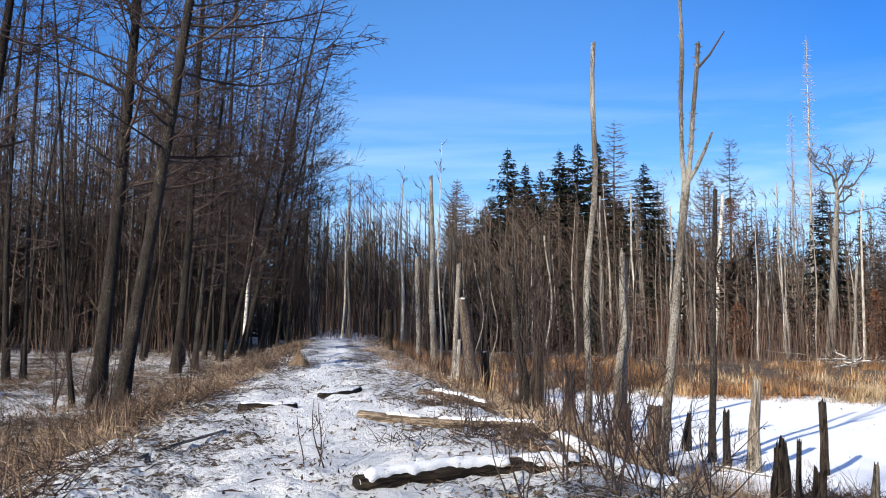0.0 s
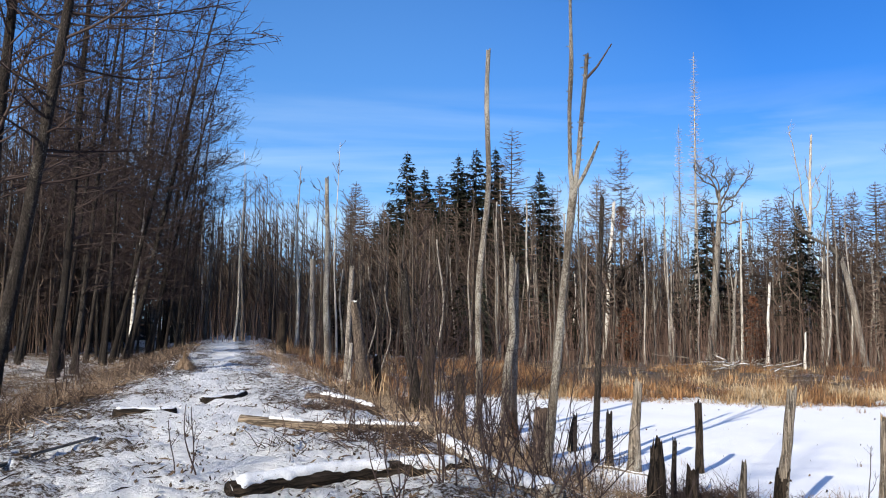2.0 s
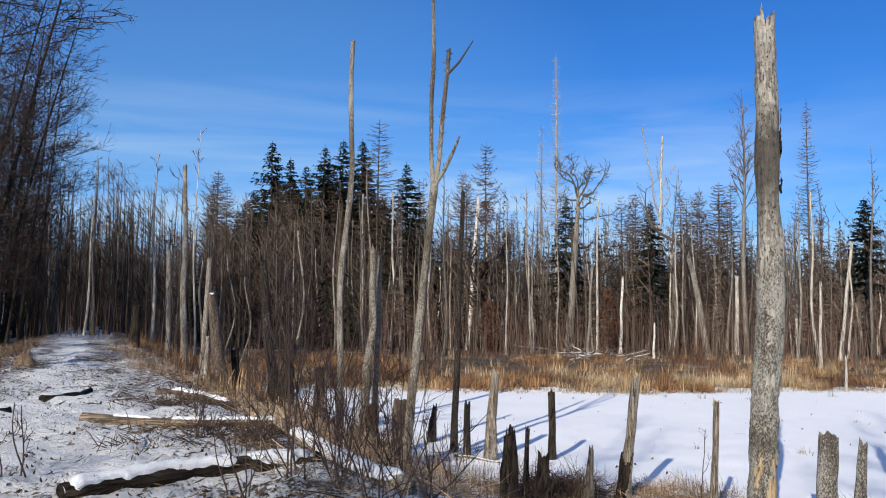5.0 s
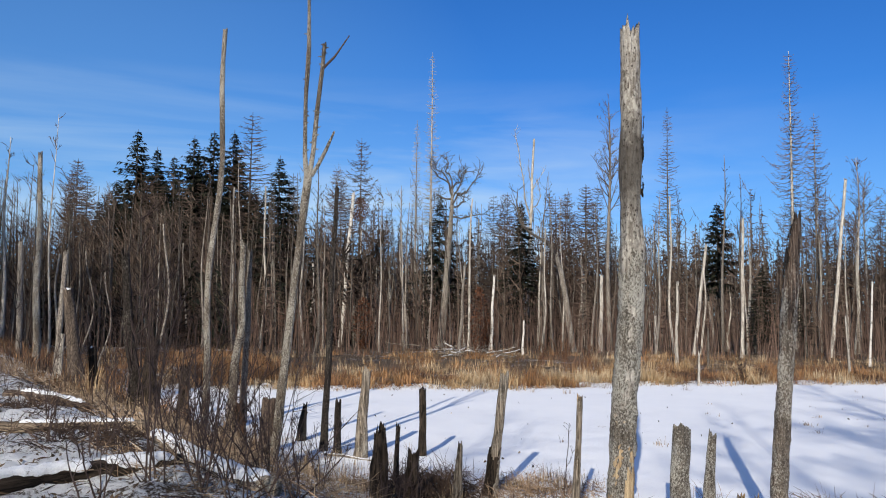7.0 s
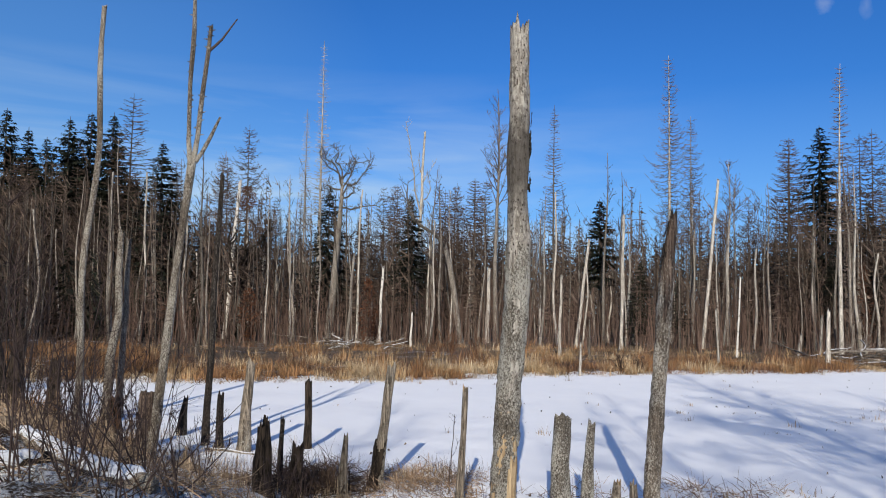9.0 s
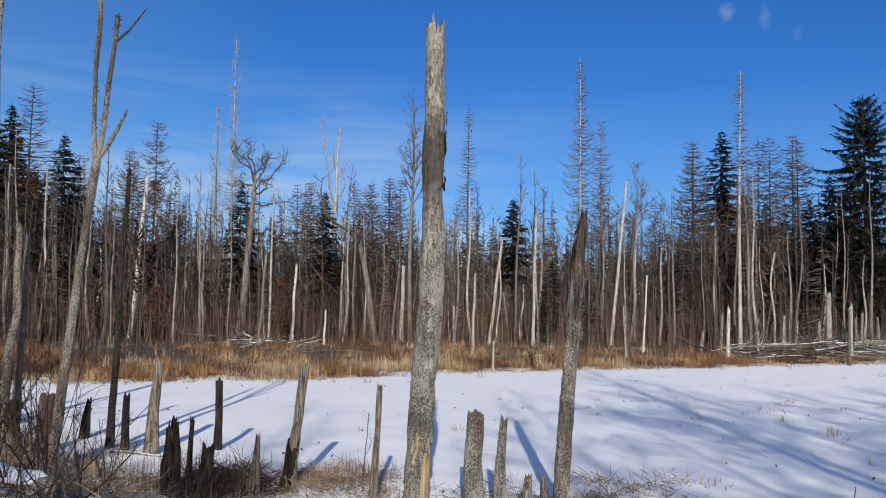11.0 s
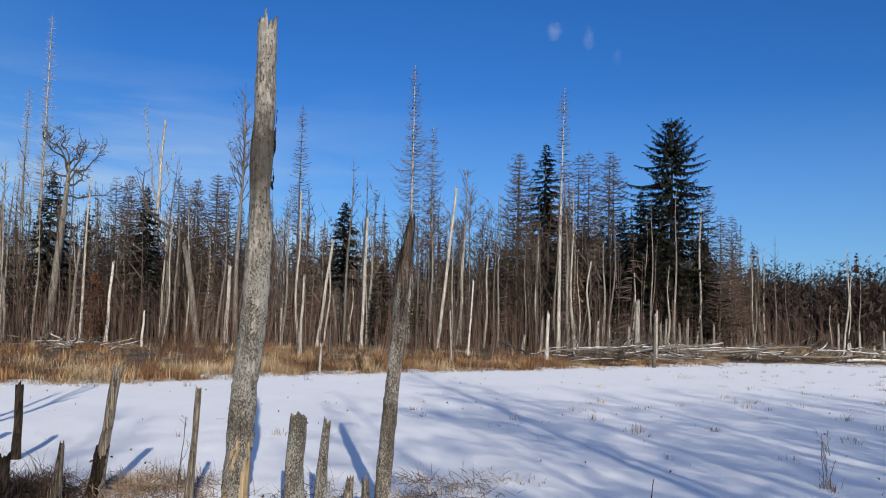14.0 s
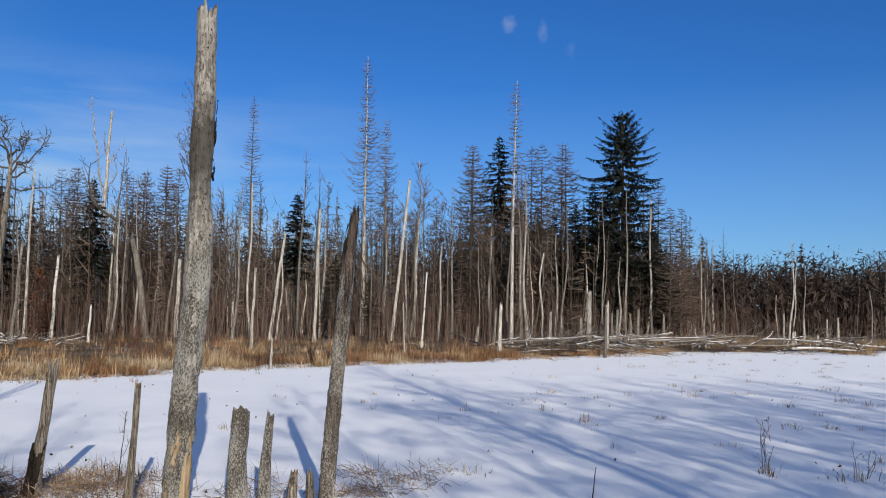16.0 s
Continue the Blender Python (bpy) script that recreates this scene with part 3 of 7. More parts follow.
def spruce_tree(seed, height, radius, width=0.17, bare=0.18, density=1.0, tier=0.024, droop=0.34):
    """A living spruce: tiers of drooping limbs whose tips turn up, hung with needle shoots."""
    rng = random.Random(seed)
    trunk, crown = Shape(), Shape()
    trunk.tube([(0, 0, -0.2), (0.05, 0, height * 0.5), (0, 0, height)], [radius, radius * 0.6, 0.02], 8)
    z = height * bare
    while z < height * 0.985:
        t = z / height
        count = 3 + int(rng.random() * 2)
        spin = rng.uniform(0, 6.28)
        for i in range(count):
            a = spin + 2 * math.pi * i / count + rng.uniform(-0.35, 0.35)
            long = height * width * min((1 - t) * 1.25, 1.0) ** 0.95 * rng.uniform(0.6, 1.3) * 1.12 + 0.12
            if t < bare + 0.15:
                long *= rng.uniform(0.3, 1.0)
            segs, pts, z0 = 6, [], z + rng.uniform(-0.5, 0.5) * min(1.0, (1 - t) * 3)
            slope = 0.55 * max(t - 0.55, 0) - 0.05
            for s in range(segs + 1):
                u = s / segs
                pts.append((math.cos(a) * long * u, math.sin(a) * long * u, z0 + long * (slope * u + droop * (-1.5 * u * u + 1.25 * u ** 3.2) * (1.1 - 0.6 * t))))
            crown.tube(pts[::2], [0.035, 0.026, 0.016, 0.007], 3)
            for j in range(int((4 + long * 8.5) * density)):
                u = rng.uniform(0.06, 1.0) ** 0.8
                q = along(pts, u)
                side = a + rng.choice((-1, 1)) * rng.uniform(0.15, 1.25)
                s = rng.uniform(0.3, 0.75) * (1.05 - 0.35 * u) * min(1.0, 0.35 + long * 0.4)
                tip = (q[0] + math.cos(side) * s, q[1] + math.sin(side) * s, q[2] - rng.uniform(-0.12, 0.95) * s)
                w = 0.125 * s + 0.054
                cx, cy = -math.sin(side) * w, math.cos(side) * w
                crown.tri((q[0] + cx, q[1] + cy, q[2] - 0.04), tip, (q[0] - cx, q[1] - cy, q[2] + 0.04))
        z += height * tier * 0.62 * rng.uniform(0.6, 1.4) * (1.25 - 0.55 * t)
    tree = new("spruce_tree")
    part("trunk", trunk, CONIFER_BARK, tree)
    part("crown", crown, NEEDLES, tree)
    return tree


def old_spruce(seed, height, radius, width):
    """An old spruce: ascending limbs at the open top, then long level shelves with upturned tips and curtains of shoots, thinning out below."""
    rng = random.Random(seed)
    trunk, crown = Shape(), Shape()
    trunk.tube([(0, 0, -0.2), (0.1, 0, height * 0.5), (0, 0, height)], [radius, radius * 0.6, 0.03], 10)
    z = height * 0.16
    while z < height * 0.985:
        t = z / height
        spin = rng.uniform(0, 6.28)
        shelf = rng.uniform(0.8, 1.08)
        for i in range(4 if t > 0.9 else 8):
            a = spin + (1.57 if t > 0.9 else 0.785) * i + rng.uniform(-0.35, 0.35)
            long = width * min(1.0, ((1 - t) / 0.27) ** 0.72) * rng.uniform(0.5, 1.06) * shelf + 0.2
            if t < 0.42:
                long *= rng.uniform(0.3, 0.8)
            rise = 0.80 * ease(0.72, 1.0, t) - 0.14 + rng.gauss(0, 0.08)
            z0 = z + rng.uniform(-0.12, 0.12)
            pts = [(math.cos(a) * long * u, math.sin(a) * long * u, z0 + long * (rise * u - 0.14 * u * (1 - u) + 0.09 * u ** 5)) for u in (0, 0.17, 0.33, 0.5, 0.67, 0.83, 1.0)]
            crown.tube(pts, [0.05, 0.045, 0.04, 0.03, 0.025, 0.018, 0.01], 3)
            for j in range(int(12 + long * 42)):
                u = rng.uniform(0.05, 1.0) ** 0.85
                q = along(pts, u)
                side = a + rng.choice((-1, 1)) * rng.uniform(0.1, 1.2)
                s = rng.uniform(0.2, 0.62) * (1.1 - 0.5 * u)
                drop = rng.uniform(0.0, 1.15) * s * (1.0 if u < 0.85 else 0.25)
                tip = (q[0] + math.cos(side) * s * 0.8, q[1] + math.sin(side) * s * 0.8, q[2] - drop)
                w = 0.028 + 0.06 * s
                mid = ((q[0] + tip[0]) / 2, (q[1] + tip[1]) / 2, (q[2] + tip[2]) / 2 + 0.08 * s)
                cx, cy = -math.sin(side) * w, math.cos(side) * w
                crown.quad(q, (mid[0] + cx, mid[1] + cy, mid[2]), tip, (mid[0] - cx, mid[1] - cy, mid[2]))
        z += rng.uniform(0.45, 0.75) * (1.0 if t < 0.8 else 0.7)
    tree = new("spruce_tree")
    part("trunk", trunk, CONIFER_BARK, tree)
    part("crown", crown, NEEDLES, tree)
    return tree


def dead_conifer(seed, height, radius, width=0.10, low=0.3, step=0.026, mat=None, twig=None, sideshoots=3.0, droop=0.1, name="dead_spruce"):
    """A dead spruce or larch: a thin mast with whorls of bare curved branches."""
    rng = random.Random(seed)
    trunk, crown = Shape(), Shape()
    bend = rng.uniform(-0.3, 0.3)
    pts = [(bend * math.sin(t / 10 * 2.5), 0.3 * bend * t / 10, height * t / 10 - 0.2 * (t == 0)) for t in range(11)]
    trunk.tube(pts, [radius * (1 - 0.93 * t / 10) + 0.006 for t in range(11)], 7)
    z = height * low
    while z < height * 0.985:
        t = z / height
        count = 4 + int(rng.random() * 3.6)
        spin = rng.uniform(0, 6.28)
        for i in range(count):
            if rng.random() < 0.15:
                continue
            a = spin + 2 * math.pi * i / count + rng.uniform(-0.5, 0.5)
            long = height * width * (1.02 - t) ** 0.75 * rng.uniform(0.55, 1.1) * (0.85 + 0.5 * noise.noise(Vector((z * 0.45, math.cos(a) * 0.8, math.sin(a) * 0.8 + seed)))) + 0.12
            tilt = rng.gauss(0.02, 0.10) + 0.35 * max(t - 0.75, 0)
            q = along(pts, t)
            line = []
            for s in range(5):
                u = s / 4
                line.append((q[0] + math.cos(a) * long * u, q[1] + math.sin(a) * long * u, q[2] + long * (tilt * u - droop * 3.2 * u * (1 - u) + 0.28 * u ** 3 - 0.06 * u)))
            crown.tube([line[0], line[1], line[3], line[4]], [0.034 * k * min(1, 0.5 + long * 0.4) for k in (1.0, 0.85, 0.6, 0.3)], 3)
            for j in range(int(long * sideshoots * 2.2)):
                u = rng.uniform(0.2, 1.0)
                b = along(line, u)
                side = a + rng.choice((-1, 1)) * rng.uniform(0.4, 1.1)
                s = rng.uniform(0.2, 0.6) * (1.2 - 0.6 * u)
                crown.tri((b[0], b[1], b[2] - 0.019), (b[0], b[1], b[2] + 0.02), (b[0] + math.cos(side) * s, b[1] + math.sin(side) * s, b[2] - rng.uniform(-0.2, 0.4) * s))
        z += height * step * rng.uniform(0.7, 1.3)
    tree = new(name)
    part("trunk", trunk, mat or CONIFER_BARK, tree)
    part("crown", crown, twig or DEAD_NEEDLES, tree)
    return tree


def oak_tree(seed, height, radius, lean=0.0, fork=0.56, mat=None):
    """An old oak: a heavy stem with long crooked limbs and few twigs."""
    rng = random.Random(seed)
    trunk, crown = Shape(), Shape()
    h = height * fork
    pts = [(lean * (i / 8) ** 1.5 + 0.12 * math.sin(i * 1.3), 0.1 * math.sin(i), h * i / 8 - 0.2 * (i == 0)) for i in range(9)]
    trunk.tube(pts, [radius * (1 - 0.40 * i / 8) * (1 + 0.3 * (i == 0)) for i in range(9)], 10)
    for i in range(10):
        t = 0.66 + 0.34 * i / 9
        a = i * 2.4 + rng.uniform(-0.4, 0.4)
        d = norm((math.cos(a), math.sin(a), rng.uniform(0.15, 0.7) + 0.09 * i))
        long = (height - h) * rng.uniform(0.6, 1.05)
        limb, lr, ld = grow(crown, rng, along(pts, t), d, long, radius * 0.31, 0.05, 11, 6, 0.5, 0.10)
        for j in range(6):
            u = rng.uniform(0.3, 1.0)
            sub, sr, sd = grow(crown, rng, along(limb, u), sideways(rng, ld[int(u * 10)], rng.uniform(35, 75)), rng.uniform(0.8, 2.4), 0.085, 0.04, 6, 4, 0.5, 0.10)
            for k in range(4):
                grow(crown, rng, along(sub, rng.uniform(0.3, 1)), sideways(rng, sd[-1], 50), rng.uniform(0.4, 1.2), 0.03, 0.015, 4, 3, 0.45, 0.08)
    tree = new("oak_tree")
    part("trunk", trunk, mat or GREY_BARK, tree)
    part("crown", crown, mat or GREY_BARK, tree)
    return tree


def stem(shape, pts, radii, n, rough=0.12, seed=0.0, splinter=0.0, freq=2.2):
    """A weathered round stem with an uneven surface and a splintered top."""
    dense, rad = [], []
    for i in range(len(pts) - 1):
        length = math.dist(pts[i], pts[i + 1])
        k = max(2, int(length / 0.14))
        for s in range(k):
            u = s / k
            dense.append(tuple(pts[i][c] + (pts[i + 1][c] - pts[i][c]) * u for c in range(3)))
            rad.append(radii[i] + (radii[i + 1] - radii[i]) * u)
    dense.append(pts[-1])
    rad.append(radii[-1])
    start = len(shape.v)
    shape.tube(dense, rad, n)
    rows = len(dense)
    for i in range(rows):
        c = dense[i]
        for j in range(n):
            k = start + i * n + j
            v = shape.v[k]
            w = 1 + rough * noise.noise(Vector((v[0] * freq * 2.2 + seed, v[1] * freq * 2.2, v[2] * freq * 0.5))) + rough * 0.5 * noise.noise(Vector((v[0] * freq * 6 + seed, v[1] * freq * 6, v[2] * freq * 1.4)))
            z = v[2]
            if splinter and i == rows - 1:
                z += splinter * (noise.noise(Vector((j * 0.55, seed, 1.7))) + 0.45 * noise.noise(Vector((j * 2.1, seed, 7.7))))
            shape.v[k] = (c[0] + (v[0] - c[0]) * w, c[1] + (v[1] - c[1]) * w, z)
    top = dense[-1]
    o = len(shape.v)
    shape.v.append((top[0], top[1], top[2] - splinter * 0.5))
    last = start + (rows - 1) * n
    for j in range(n):
        shape.f.append((last + j, last + (j + 1) % n, o))


def place(tree, x, y, spin=0.0, size=1.0, lean=(0.0, 0.0), sink=0.05):
    m = Matrix.Translation((x, y, ground_z(x, y) - sink)) @ Euler((radians(lean[0]), radians(lean[1]), 0)).to_matrix().to_4x4() @ Matrix.Rotation(radians(spin), 4, 'Z')
    tree.matrix_basis = m @ Matrix.Diagonal((size, size, size, 1))
    return tree


def again(tree, x, y, spin=0.0, size=1.0, lean=(0.0, 0.0), sink=0.05):
    """Another tree of the same make."""
    made = copy_thing(tree, Matrix.Identity(4))
    return place(made, x, y, spin, size, lean, sink)


# ---- dead stems in and beside the pond: x, y, lean of the top in x and y, height of the top, radius ----
def dead_stem(x, y, dx, dy, top, r0, r1, mat, label, name="dead_tree", category="dead tree", splinter=0.12, n=18, rough=0.16, crook=0.0, group="", snowy=False):
    base = ground_z(x, y)
    h = top - base
    seed = x * 3.7 + y
    steps = max(2, int(h / 0.8))
    pts, radii = [], []
    for i in range(steps + 1):
        t = i / steps
        bow = crook * math.sin(t * 9.0 + seed) * math.sin(t * math.pi)
        pts.append((dx * t + bow, dy * t + 0.5 * bow, h * t - 0.25 * (i == 0)))
        radii.append((r0 + (r1 - r0) * t) * (1 + 0.35 * math.exp(-t * h / 0.3)))
    s = Shape()
    stem(s, pts, radii, n, rough, seed, splinter)
    if n < 18:
        ob = part(name, s, mat)
        ob.location = (x, y, base)
        return tagged(ob, label, category, group)
    holder = thing(name, label, category, group)
    holder.location = (x, y, base)
    top, ring, last = Shape(), len(s.v) - 1 - n, len(s.v) - 1
    rng = random.Random(int(seed * 10))
    centre = s.v[last]
    rim = [s.v[ring + j] for j in range(n)]
    inner = [tuple(rim[j][c] * 0.5 + centre[c] * 0.5 + (rng.uniform(-0.35, 0.5) * radii[-1] if c == 2 else 0) for c in range(3)) for j in range(n)]
    top.v = rim + inner + [centre]
    for j in range(n):
        k = (j + 1) % n
        top.f += [(j, k, n + k, n + j), (n + j, n + k, 2 * n)]
    s.f = [f for f in s.f if last not in f]
    body = part("trunk", s, mat, holder)
    part("broken_top", top, FRESH_WOOD if mat is POST_WOOD else mat, body, "splintered broken top", False)
    if snowy:
        cap = Shape()
        r = radii[-1] * 0.75
        z = sum(v[2] for v in rim) / n
        for i in range(4):
            q = r * (1 - i / 4) ** 0.5
            cap.v += [(pts[-1][0] + q * math.cos(6.283 * j / 14) * rng.uniform(0.85, 1.1), pts[-1][1] + q * math.sin(6.283 * j / 14) * rng.uniform(0.85, 1.1), z - 0.02 + i * r * 0.16 + rng.uniform(-0.02, 0.02)) for j in range(14)]
            if i:
                cap.f += [(i * 14 - 14 + j, i * 14 - 14 + (j + 1) % 14, i * 14 + (j + 1) % 14, i * 14 + j) for j in range(14)]
        cap.f.append(tuple(range(42, 56)))
        part("snow_cap", cap, SNOW, body, "small cap of snow")
    return holder


def sleeve(shape, pts, radii, n, seed, keep):
    """A ragged layer of bark round a stem: only the cells that keep() allows."""
    rows = []
    for i in range(len(pts) - 1):
        k = max(2, int(math.dist(pts[i], pts[i + 1]) / 0.045))
        for s in range(k):
            u = s / k
            rows.append((tuple(pts[i][c] + (pts[i + 1][c] - pts[i][c]) * u for c in range(3)), radii[i] + (radii[i + 1] - radii[i]) * u))
    ids = {}
    for i, (c, r) in enumerate(rows):
        for j in range(n):
            a = 2 * math.pi * j / n
            p = (c[0] + r * math.cos(a), c[1] + r * math.sin(a), c[2])
            w = 1 + 0.12 * noise.noise(Vector((p[0] * 9 + seed, p[1] * 9, p[2] * 4))) + 0.13 * noise.noise(Vector((p[0] * 26 + seed, p[1] * 26, p[2] * 17)))
            ids[i, j] = len(shape.v)
            shape.v.append((c[0] + r * math.cos(a) * w, c[1] + r * math.sin(a) * w, c[2]))
    for i in range(len(rows) - 1):
        for j in range(n):
            if keep(rows[i][0][2], 2 * math.pi * j / n):
                k = (j + 1) % n
                shape.f.append((ids[i, j], ids[i, k], ids[i + 1, k], ids[i + 1, j]))


def wet_foot(holder, dx, dy, h, high, r, seed):
    """The dark rotten bark left round the foot of a post."""
    s = Shape()
    pts = [(dx * k / 6 * high / h, dy * k / 6 * high / h, high * k / 6 - 0.2 * (k == 0)) for k in range(7)]
    sleeve(s, pts, [r * (1.25 - 0.03 * k) for k in range(7)], 24, seed, lambda z, a: z < high * (0.86 + 0.14 * math.sin(a * 2 + seed)))
    return part("bark", s, DARK_STUMP, holder, "black wet bark round the foot")


POSTS = [
    (6.81, 19.69, 0.08, -0.03, -0.74, 0.12, 0.05, 1), (6.86, 17.38, 0.01, 0.00, -0.47, 0.09, 0.075, 1),
    (7.11, 16.70, 0.12, -0.05, 0.27, 0.145, 0.095, 0), (6.35, 13.17, 0.03, -0.01, -0.48, 0.06, 0.04, 1),
    (8.40, 16.31, -0.01, 0.00, -0.18, 0.085, 0.075, 2), (6.86, 11.91, 0.04, -0.02, -0.63, 0.10, 0.035, 3),
    (7.70, 12.32, 0.21, -0.13, 0.48, 0.10, 0.08, 0), (8.23, 10.68, 0.08, -0.06, 0.19, 0.07, 0.047, 0),
    (9.15, 9.39, 0.05, -0.04, -0.18, 0.155, 0.14, 4), (9.50, 9.17, 0.07, -0.06, -0.25, 0.09, 0.068, 4),
    (9.74, 8.81, 0.03, -0.03, -1.09, 0.08, 0.05, 3), (9.94, 8.59, -0.02, 0.02, -1.12, 0.07, 0.05, 0),
]
POST_KINDS = [(POST_WOOD, "weathered grey-brown dead trunk stub standing in the snowy pond"), (ALDER, "slim dark dead stem standing in the snowy pond"),
              (DARK_STUMP, "straight dark dead post standing in the snow"), (POST_WOOD, "gnawed brown stump with a pointed splinter"), (HERO_BARK, "short dead trunk stub with lichened bark in the snow")]
for x, y, dx, dy, top, r0, r1, k in POSTS:
    post = dead_stem(x, y, dx, dy, top, r0 * 0.92, r1 * 0.88, POST_KINDS[k][0], POST_KINDS[k][1], "tree_stump", "tree stump", 0.14, 20, 0.26, 0.03, "dead stems in the pond")
    if x == 7.70:
        wet_foot(post, dx, dy, top - ground_z(x, y), 0.85, 0.095, 3.0)
dead_stem(5.60, 12.08, -0.03, 0.02, -0.40, 0.165, 0.085, DARK_STUMP, "thick black rotten stump with a jagged top", "tree_stump", "tree stump", 0.30, 22, 0.35)
dead_stem(6.06, 11.95, 0.03, 0.0, -0.74, 0.10, 0.085, DARK_STUMP, "low dark rotten stump among dead weeds", "tree_stump", "tree stump", 0.16, 20, 0.35)
dead_stem(4.88, 15.85, 0.02, -0.01, -0.23, 0.165, 0.145, RUST_WOOD, "stout brown stump with a rounded gnawed top", "tree_stump", "tree stump", 0.12, 20, 0.22)
dead_stem(4.60, 16.96, -0.04, 0.01, -0.41, 0.17, 0.13, DARK_STUMP, "stout dark rotten stump beside the bank", "tree_stump", "tree stump", 0.2, 20, 0.3)

# tall dead trees near the pond
dead_stem(4.88, 21.51, 0.17, -0.04, 8.80, 0.092, 0.058, DEAD_BARK, "tall crooked dead tree with a broken top", "dead_tree", crook=0.13)
dead_stem(6.74, 17.91, 0.16, -0.06, 4.30, 0.08, 0.05, ALDER, "slim straight grey tree standing in the frozen pond", "dead_tree", crook=0.03)
dead_stem(4.47, 16.99, 0.11, -0.03, 2.86, 0.095, 0.055, DEAD_BARK, "pale lichened dead stub with a ragged top", "dead_tree", splinter=0.35, crook=0.08, rough=0.3)
dead_stem(6.29, 23.24, 0.06, -0.02, 3.17, 0.10, 0.06, GREY_BARK, "pale dead stem with a broken top", "dead_tree", crook=0.04)
dead_stem(1.91, 21.4, -0.30, 0.02, 1.93, 0.17, 0.11, CONIFER_BARK, "leaning brown stump with snow on its gnawed top", "tree_stump", "tree stump", 0.12, 20, 0.25, snowy=True)
dead_stem(1.50, 22.95, 0.11, -0.01, 2.89, 0.075, 0.06, GREY_BARK, "thin broken grey stem beside a stump", "dead_tree")
dead_stem(1.55, 22.3, 0.05, 0.0, 0.85, 0.05, 0.045, PALE_BARK, "short pale birch stub beside a stump", "tree_stump", "tree stump", 0.05)
dead_stem(2.30, 21.9, -0.05, 0.0, 0.55, 0.11, 0.10, DARK_STUMP, "short snow-capped stump at the bank", "tree_stump", "tree stump", 0.05, snowy=True)
dead_stem(1.41, 33.97, -0.22, 0.01, 7.28, 0.14, 0.075, DEAD_BARK, "tall dead trunk with a broken top", "dead_tree", crook=0.05)
dead_stem(0.90, 37.99, -0.15, 0.00, 4.23, 0.12, 0.09, GREY_BARK, "grey broken dead stem among the grass", "dead_tree")
dead_stem(2.99, 19.77, -0.34, 0.05, 2.70, 0.13, 0.08, ALDER, "leaning grey-brown broken trunk on the bank", "dead_tree", crook=0.06, splinter=0.3)
dead_stem(3.11, 19.25, 0.13, -0.02, 0.84, 0.16, 0.12, DARK_STUMP, "dark leaning stub on the bank", "tree_stump", "tree stump", 0.15)
dead_stem(3.81, 18.61, 0.00, 0.00, 0.24, 0.13, 0.10, DARK_STUMP, "dark rotten stub on the bank", "tree_stump", "tree stump", 0.15)
dead_stem(-0.56, 40.00, 0.08, 0.00, 1.79, 0.2, 0.16, DARK_STUMP, "dark stump beside the track", "tree_stump", "tree stump", 0.15)


def forked_tree():
    """The dead forked tree: one stem, two tall arms and two short branches."""
    x, y = 4.95, 15.52
    base = ground_z(x, y)
    tree = thing("forked_tree", "tall dead forked tree with bare grey arms beside the pond", "dead tree")
    tree.location = (x, y, base)
    z = lambda h: h - base
    trunk, left, right, low, high = Shape(), Shape(), Shape(), Shape(), Shape()
    stem(trunk, [(-0.12, 0.03, -0.3), (0.0, 0.0, 0.4), (0.13, -0.04, z(0.6)), (0.24, -0.07, z(1.9)), (0.35, -0.10, z(3.1)), (0.44, -0.13, z(4.05))], [0.12, 0.095, 0.084, 0.076, 0.074, 0.085], 18, 0.2, 1.0)
    stem(left, [(0.42, -0.13, z(3.95)), (0.37, -0.12, z(4.5)), (0.36, -0.11, z(5.6)), (0.40, -0.11, z(6.6)), (0.38, -0.11, z(7.4)), (0.36, -0.11, z(8.6))], [0.058, 0.048, 0.043, 0.040, 0.036, 0.026], 12, 0.22, 2.0, 0.15)
    stem(right, [(0.45, -0.13, z(3.95)), (0.53, -0.15, z(4.6)), (0.58, -0.17, z(5.4)), (0.65, -0.19, z(6.2)), (0.69, -0.20, z(6.75))], [0.058, 0.050, 0.046, 0.042, 0.036], 12, 0.2, 3.0, 0.1)
    stem(low, [(0.50, -0.14, z(4.08)), (0.62, -0.19, z(4.30)), (0.76, -0.24, z(4.62)), (0.90, -0.29, z(4.98))], [0.045, 0.04, 0.035, 0.02], 8, 0.2, 4.0)
    stem(high, [(0.66, -0.19, z(6.22)), (0.88, -0.27, z(6.48)), (1.14, -0.36, z(6.92))], [0.026, 0.022, 0.012], 8, 0.2, 5.0)
    rng = random.Random(9)
    for limb, spine in ((left, [(0.37, -0.12, z(4.5)), (0.36, -0.11, z(5.6)), (0.40, -0.11, z(6.6)), (0.36, -0.11, z(8.6))]), (right, [(0.53, -0.15, z(4.6)), (0.58, -0.17, z(5.4)), (0.69, -0.20, z(6.75))])):
        for k in range(26):                            # dark knots and short stubs of lost twigs
            q, d = along(spine, rng.random()), sideways(rng, (0, 0, 1), 80)
            grow(limb, rng, (q[0] + d[0] * 0.03, q[1] + d[1] * 0.03, q[2]), d, rng.uniform(0.03, 0.10), 0.018, 0.006, 2, 5, 0.2)
    part("trunk", trunk, DEAD_BARK, tree)
    part("arm", left, DEAD_BARK, tree)
    part("arm", right, DEAD_BARK, tree)
    part("branch", low, DEAD_BARK, tree)
    part("branch", high, TWIG_DARK, tree)


forked_tree()


